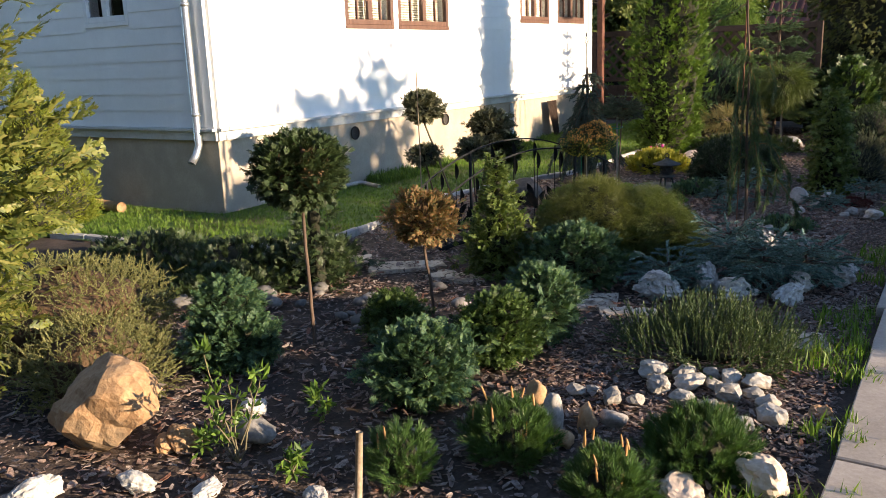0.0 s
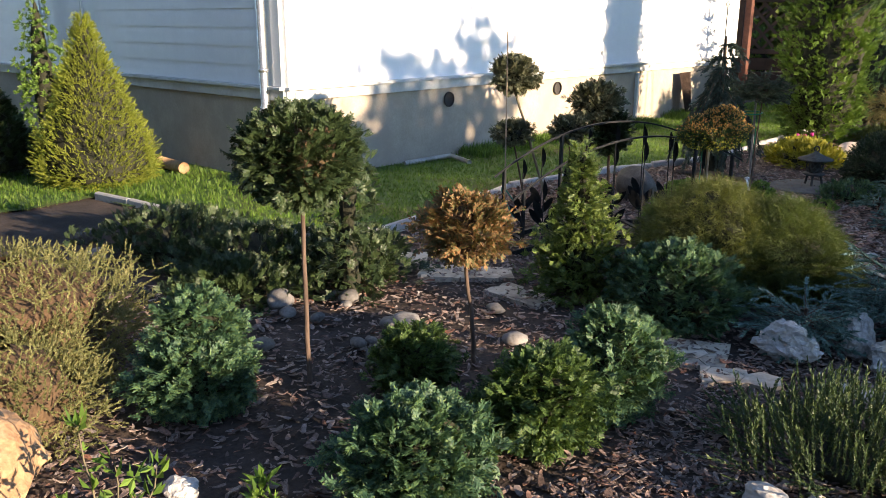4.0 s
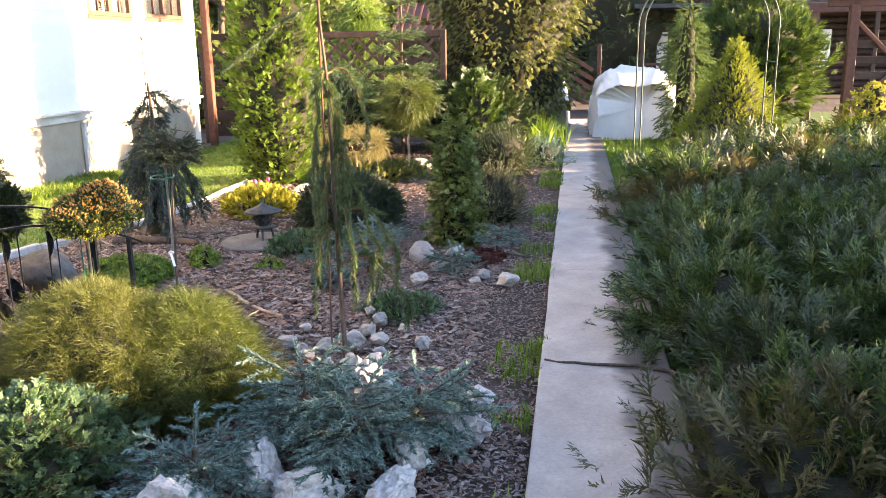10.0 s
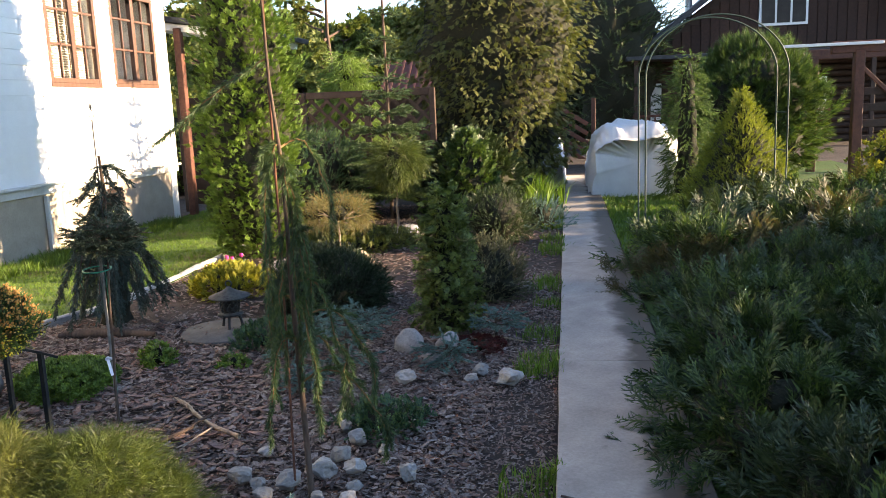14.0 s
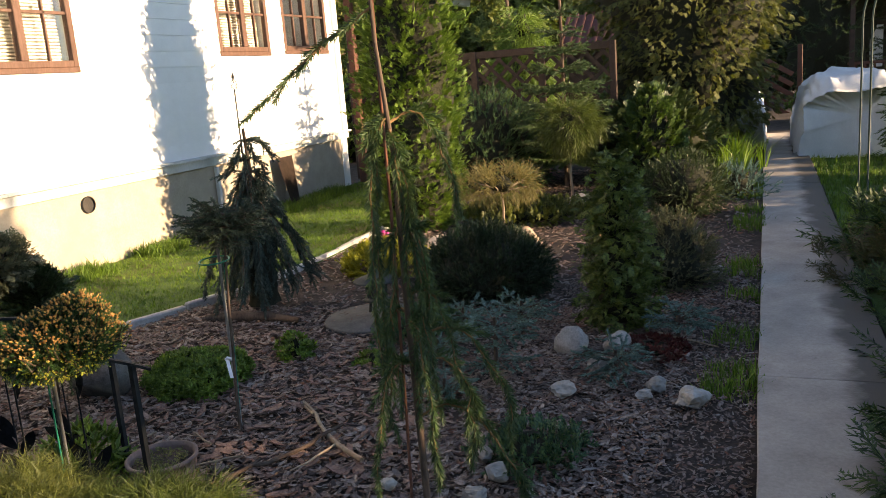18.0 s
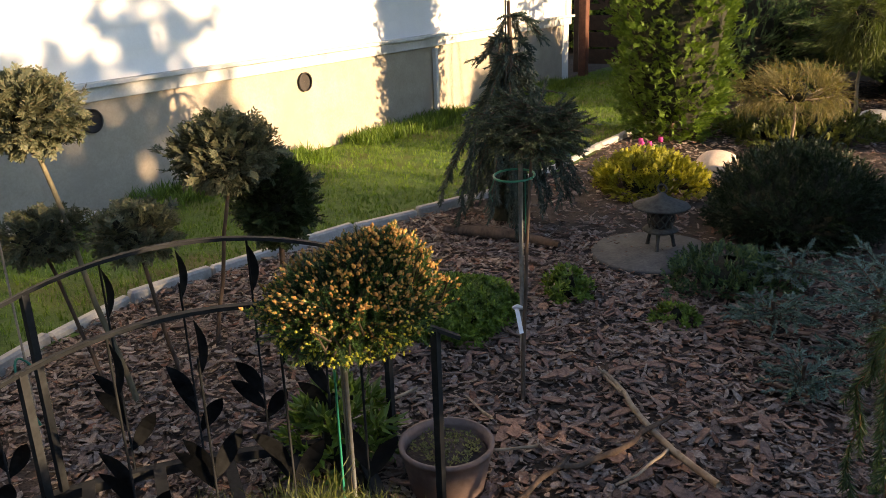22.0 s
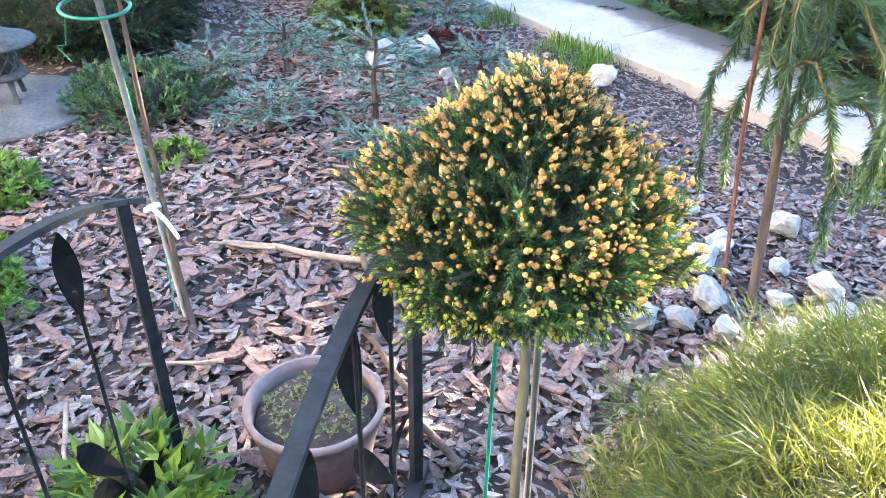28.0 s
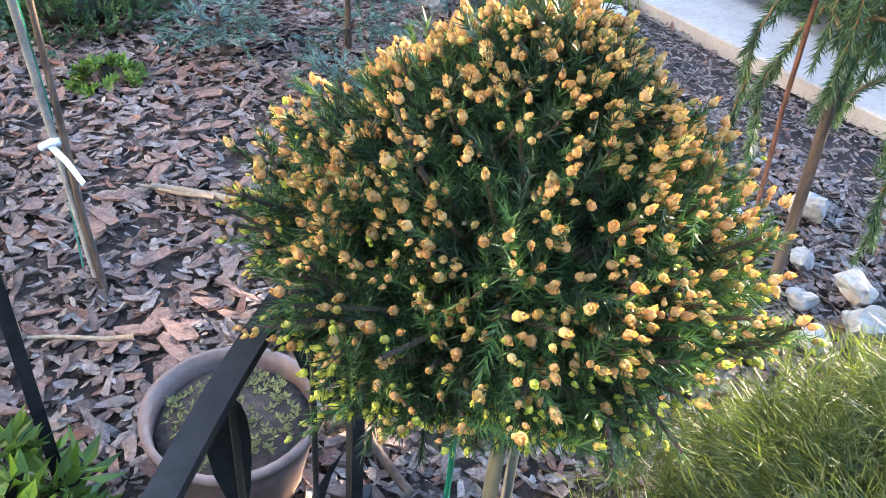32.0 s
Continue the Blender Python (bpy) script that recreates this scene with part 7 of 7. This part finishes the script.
for i, (x, y, r, h) in enumerate(((-5.2, 21.5, 1.2, 2.0), (-1.6, 22.5, 1.1, 1.9), (-7.5, 20.5, 1.2, 1.7), (2.4, 24.5, 1.0, 1.0), (-0.6, 25.5, 1.2, 1.6), (4.4, 24.0, 1.2, 1.3))):
    mound("garden_shrub", "light green garden shrub beyond the fence", (x, y, 0), r, h, TUFT, L_FRESH if i % 2 else L_THUJA, 1000, 660 + i, DOME, 3.5, 0.5, 0.4, shrink=0.75)
# unseen trees added in the east to cast dappled shade on bed and wall
for i, (x, y, h, r, n) in enumerate(((7.6, 10.3, 4.4, 1.2, 420), (8.4, 9.3, 4.2, 1.1, 380), (9.5, 6.3, 2.2, 0.9, 500), (9.6, 10.1, 3.6, 1.2, 900), (9.3, 9.1, 3.65, 1.0, 900), (9.7, 8.0, 3.3, 1.0, 380))):
    broad_tree("shade_tree", "leafy tree east of the junipers, added out of view to cast shade", (x, y, 0), h, r, 0.9, L_THUJA, 670 + i, n, 0.9, sparse=1.0)
# unseen spruces, added only to hold sky light off the house end
for i in range(7):
    mound("shade_spruce", "unseen tall dark spruce added in the south to block sky light", (-17 + i * 4.2, -6.5 - (i % 2) * 1.5, 0), 1.9, 9.0, FAN, L_DARK, 260, 690 + i, CONE, 8.0, 0.4, 0.2, category="tree", shrink=0.85)
for i in range(4):
    mound("shade_spruce", "unseen tall dark spruce added to darken the house end", (-17.5 + i * 3.1, -0.8 - (i % 2) * 0.8, 0), 1.7, 8.5, FAN, L_DARK, 240, 698 + i, CONE, 8.0, 0.4, 0.2, category="tree", shrink=0.85)


def tulip(at, h, seed):
    t = thing("tulip", (*at, 0), "pink tulip flowering beside the yellow shrub", "flower", "pink tulips")
    r = np.random.default_rng(seed)
    top = (r.normal(0, 0.02), r.normal(0, 0.02), h)
    part("stem", tube_mesh("stem", [(0, 0, -0.02), (0.004, 0, h * 0.5), top], 0.003, 6), GREEN_STEM, t)
    part("blossom", lathe("blossom", [(0.002, 0.0), (0.016, 0.008), (0.021, 0.025), (0.016, 0.042), (0.012, 0.044)], 10), PINK, t, "magenta blossom", Matrix.Translation(top))
    for a in (20, 150, 260):
        part("leaf", leaf_bm(0.14, 0.03), GREEN_STEM, t, at=pose(0, 0, 0, 20, 12, a))


for i, (x, y) in enumerate(((-2.46, 10.92), (-2.36, 11.0), (-2.5, 11.06), (-2.4, 10.8))):
    tulip((x, y), 0.22 + 0.03 * (i % 2), 580 + i)

# ---- mulch and grass ----
def in_bed(x, y):
    return (x > kerb_x(y) + 0.04) & (x < PATH_X0 - 0.01)


def chip_template(seed):
    """A flake of bark: a thin ragged slab, split along the grain and slightly curled."""
    r = np.random.default_rng(seed)
    w, h, n = r.uniform(0.13, 0.27), r.uniform(0.016, 0.034), 7
    xs = np.array([-0.5, -0.28, 0.12, 0.44, 0.47, 0.05, -0.36]) + r.normal(0, 0.05, n)
    ys = np.array([-0.2, -0.85, -1.0, -0.6, 0.35, 0.9, 0.7]) * w * r.uniform(0.5, 1.25, n)
    curl, twist = r.normal(0.3, 0.4), r.normal(0, 0.4)
    rim = [(x, y, curl * x * x * 0.5 + twist * x * y + r.normal(0, 0.014)) for x, y in zip(xs, ys)]
    V = [(x, y, z + h) for x, y, z in rim] + [(x * 0.98, y * 0.95, z - h) for x, y, z in rim]
    F = [(0, 1, 6), (1, 2, 6), (2, 5, 6), (2, 3, 5), (3, 4, 5)]
    for k in range(n):
        m = (k + 1) % n
        F += [(k, k + n, m), (k + n, m + n, m)] if k != 6 else [(k, k + n, m)]
    return np.array(V), np.array(F)


CHIP = [chip_template(s) for s in range(700, 724)]


def chip_turns(r, n, tilt=10):
    a = r.uniform(0, 6.28, n)
    t = np.radians(r.normal(0, tilt, (n, 2)))
    x = np.stack([np.cos(a), np.sin(a), np.tan(t[:, 0])], 1)
    x = unit(x)
    z = unit(np.stack([np.tan(t[:, 1]) * -np.sin(a) - x[:, 2] * np.cos(a), np.tan(t[:, 1]) * np.cos(a) - x[:, 2] * np.sin(a), np.ones(n)], 1))
    y = np.cross(z, x)
    return np.stack([x, y, np.cross(x, y)], 2)


def mulch(name, n, x0, x1, y0, y1, lo, hi, seed, keep=None):
    r = np.random.default_rng(seed)
    x, y = r.uniform(x0, x1, n), r.uniform(y0, y1, n)
    kx = np.interp(y, [p[1] for p in KERB_LINE], [p[0] for p in KERB_LINE])
    k = (x > kx + 0.05) & (x < PATH_X0 - 0.01)
    if keep is not None:
        k &= keep(x, y)
    x, y = x[k], y[k]
    z = np.array([ground_z(a, b) for a, b in zip(x, y)]) + r.uniform(-0.004, 0.02, len(x))
    v, t = spread_out(CHIP, np.stack([x, y, z], 1), chip_turns(r, len(x), 13), lo + (hi - lo) * r.beta(1.2, 2.4, len(x)))
    ob = part(name, mesh_np(name, v, t), CHIPS, ground)
    return tagged(ob, "brown bark mulch chips covering the bed", kind="stuff")


mulch("bark_mulch", 40000, -3.9, 0.4, 6.2, 9.4, 0.014, 0.085, 701)
mulch("bark_mulch", 22000, -3.6, 0.75, 1.5, 6.2, 0.014, 0.075, 702)
mulch("bark_mulch", 36000, -0.6, 0.76, 3.0, 11.5, 0.013, 0.05, 703)
mulch("bark_mulch", 14000, -3.4, 0.7, 9.4, 17.0, 0.025, 0.085, 704)
r = np.random.default_rng(705)
shared = [mesh_np("bark_chip", v * s, t) for (v, t), s in zip(CHIP[:8], (0.08, 0.1, 0.09, 0.07, 0.11, 0.085, 0.095, 0.075))]
turns = chip_turns(r, 300, 10)
for i in range(300):
    x, y = r.uniform(-2.4, -0.7), r.uniform(6.7, 8.6)
    m = Matrix(turns[i].tolist()).to_4x4()
    m.translation = (x, y, ground_z(x, y) + 0.018)
    part("bark_chip", shared[i % 8], CHIPS, ground, at=m)


def lawn_blades(n, x0, x1, y0, y1, size, seed, keep=None):
    r = np.random.default_rng(seed)
    x, y = r.uniform(x0, x1, n), r.uniform(y0, y1, n)
    kx = np.interp(y, [p[1] for p in KERB_LINE], [p[0] for p in KERB_LINE])
    k = keep(x, y) if keep else (x < kx - 0.03) & ((y > 4.4) | (x < -5.2 - 0.4 * (4.3 - y))) & ((x > WALL_X + 0.06) | (y < CORNER_Y - 0.06))
    x, y = x[k], y[k]
    a = r.uniform(0, 6.28, len(x))
    R = np.zeros((len(x), 3, 3))
    R[:, 0, 0], R[:, 0, 1], R[:, 1, 0], R[:, 1, 1], R[:, 2, 2] = np.cos(a), -np.sin(a), np.sin(a), np.cos(a), 1
    z = np.array([ground_z(p, q) for p, q in zip(x, y)])
    v, t = spread_out(BLADES, np.stack([x, y, z], 1), R, size * r.uniform(0.6, 1.3, len(x)))
    return v, t


v, t = lawn_blades(22000, -5.5, -3.0, 6.0, 17, 0.8, 711)
tagged(part("grass", mesh_np("grass", v, t), L_GRASS, lawn, "short lawn grass"), kind="stuff")
v, t = lawn_blades(12000, -9.5, -3.2, 3.2, 6.0, 1.0, 712)
tagged(part("grass", mesh_np("grass", v, t), L_GRASS, lawn, "short lawn grass"), kind="stuff")
v, t = lawn_blades(5000, 1.42, 3.2, 1.5, 5.6, 1.5, 716, lambda x, y: x > 1.41)
tagged(part("grass", mesh_np("grass", v, t), L_GRASS, side_grass, "grass beside the path"), kind="stuff")
v, t = lawn_blades(8000, 1.42, 4.0, 11.2, 20, 1.6, 713, lambda x, y: x < 1.9 + (y - 11) * 0.16)
tagged(part("grass", mesh_np("grass", v, t), L_GRASS, side_grass, "longer grass beside the path"), kind="stuff")
v, t = lawn_blades(2600, 0.5, 0.92, 2.2, 16, 1.7, 714, lambda x, y: (x < 0.78 + 0.12 * (y < 4.2)) & (np.sin(y * 3.1) + np.sin(y * 7.7) + 2 * x > 1.7 - 0.5 * (y < 5)))
tagged(part("weeds", mesh_np("weeds", v, t), L_GRASS, ground, "grass tufts along the path"), kind="stuff")
v, t = lawn_blades(3500, WALL_X + 0.02, WALL_X + 0.45, 8.5, 16, 2.2, 715, lambda x, y: np.sin(y * 2.3) + np.sin(y * 5.1) > -0.6)
tagged(part("weeds", mesh_np("weeds", v, t), L_FRESH, lawn, "leafy weeds along the plinth"), kind="stuff")
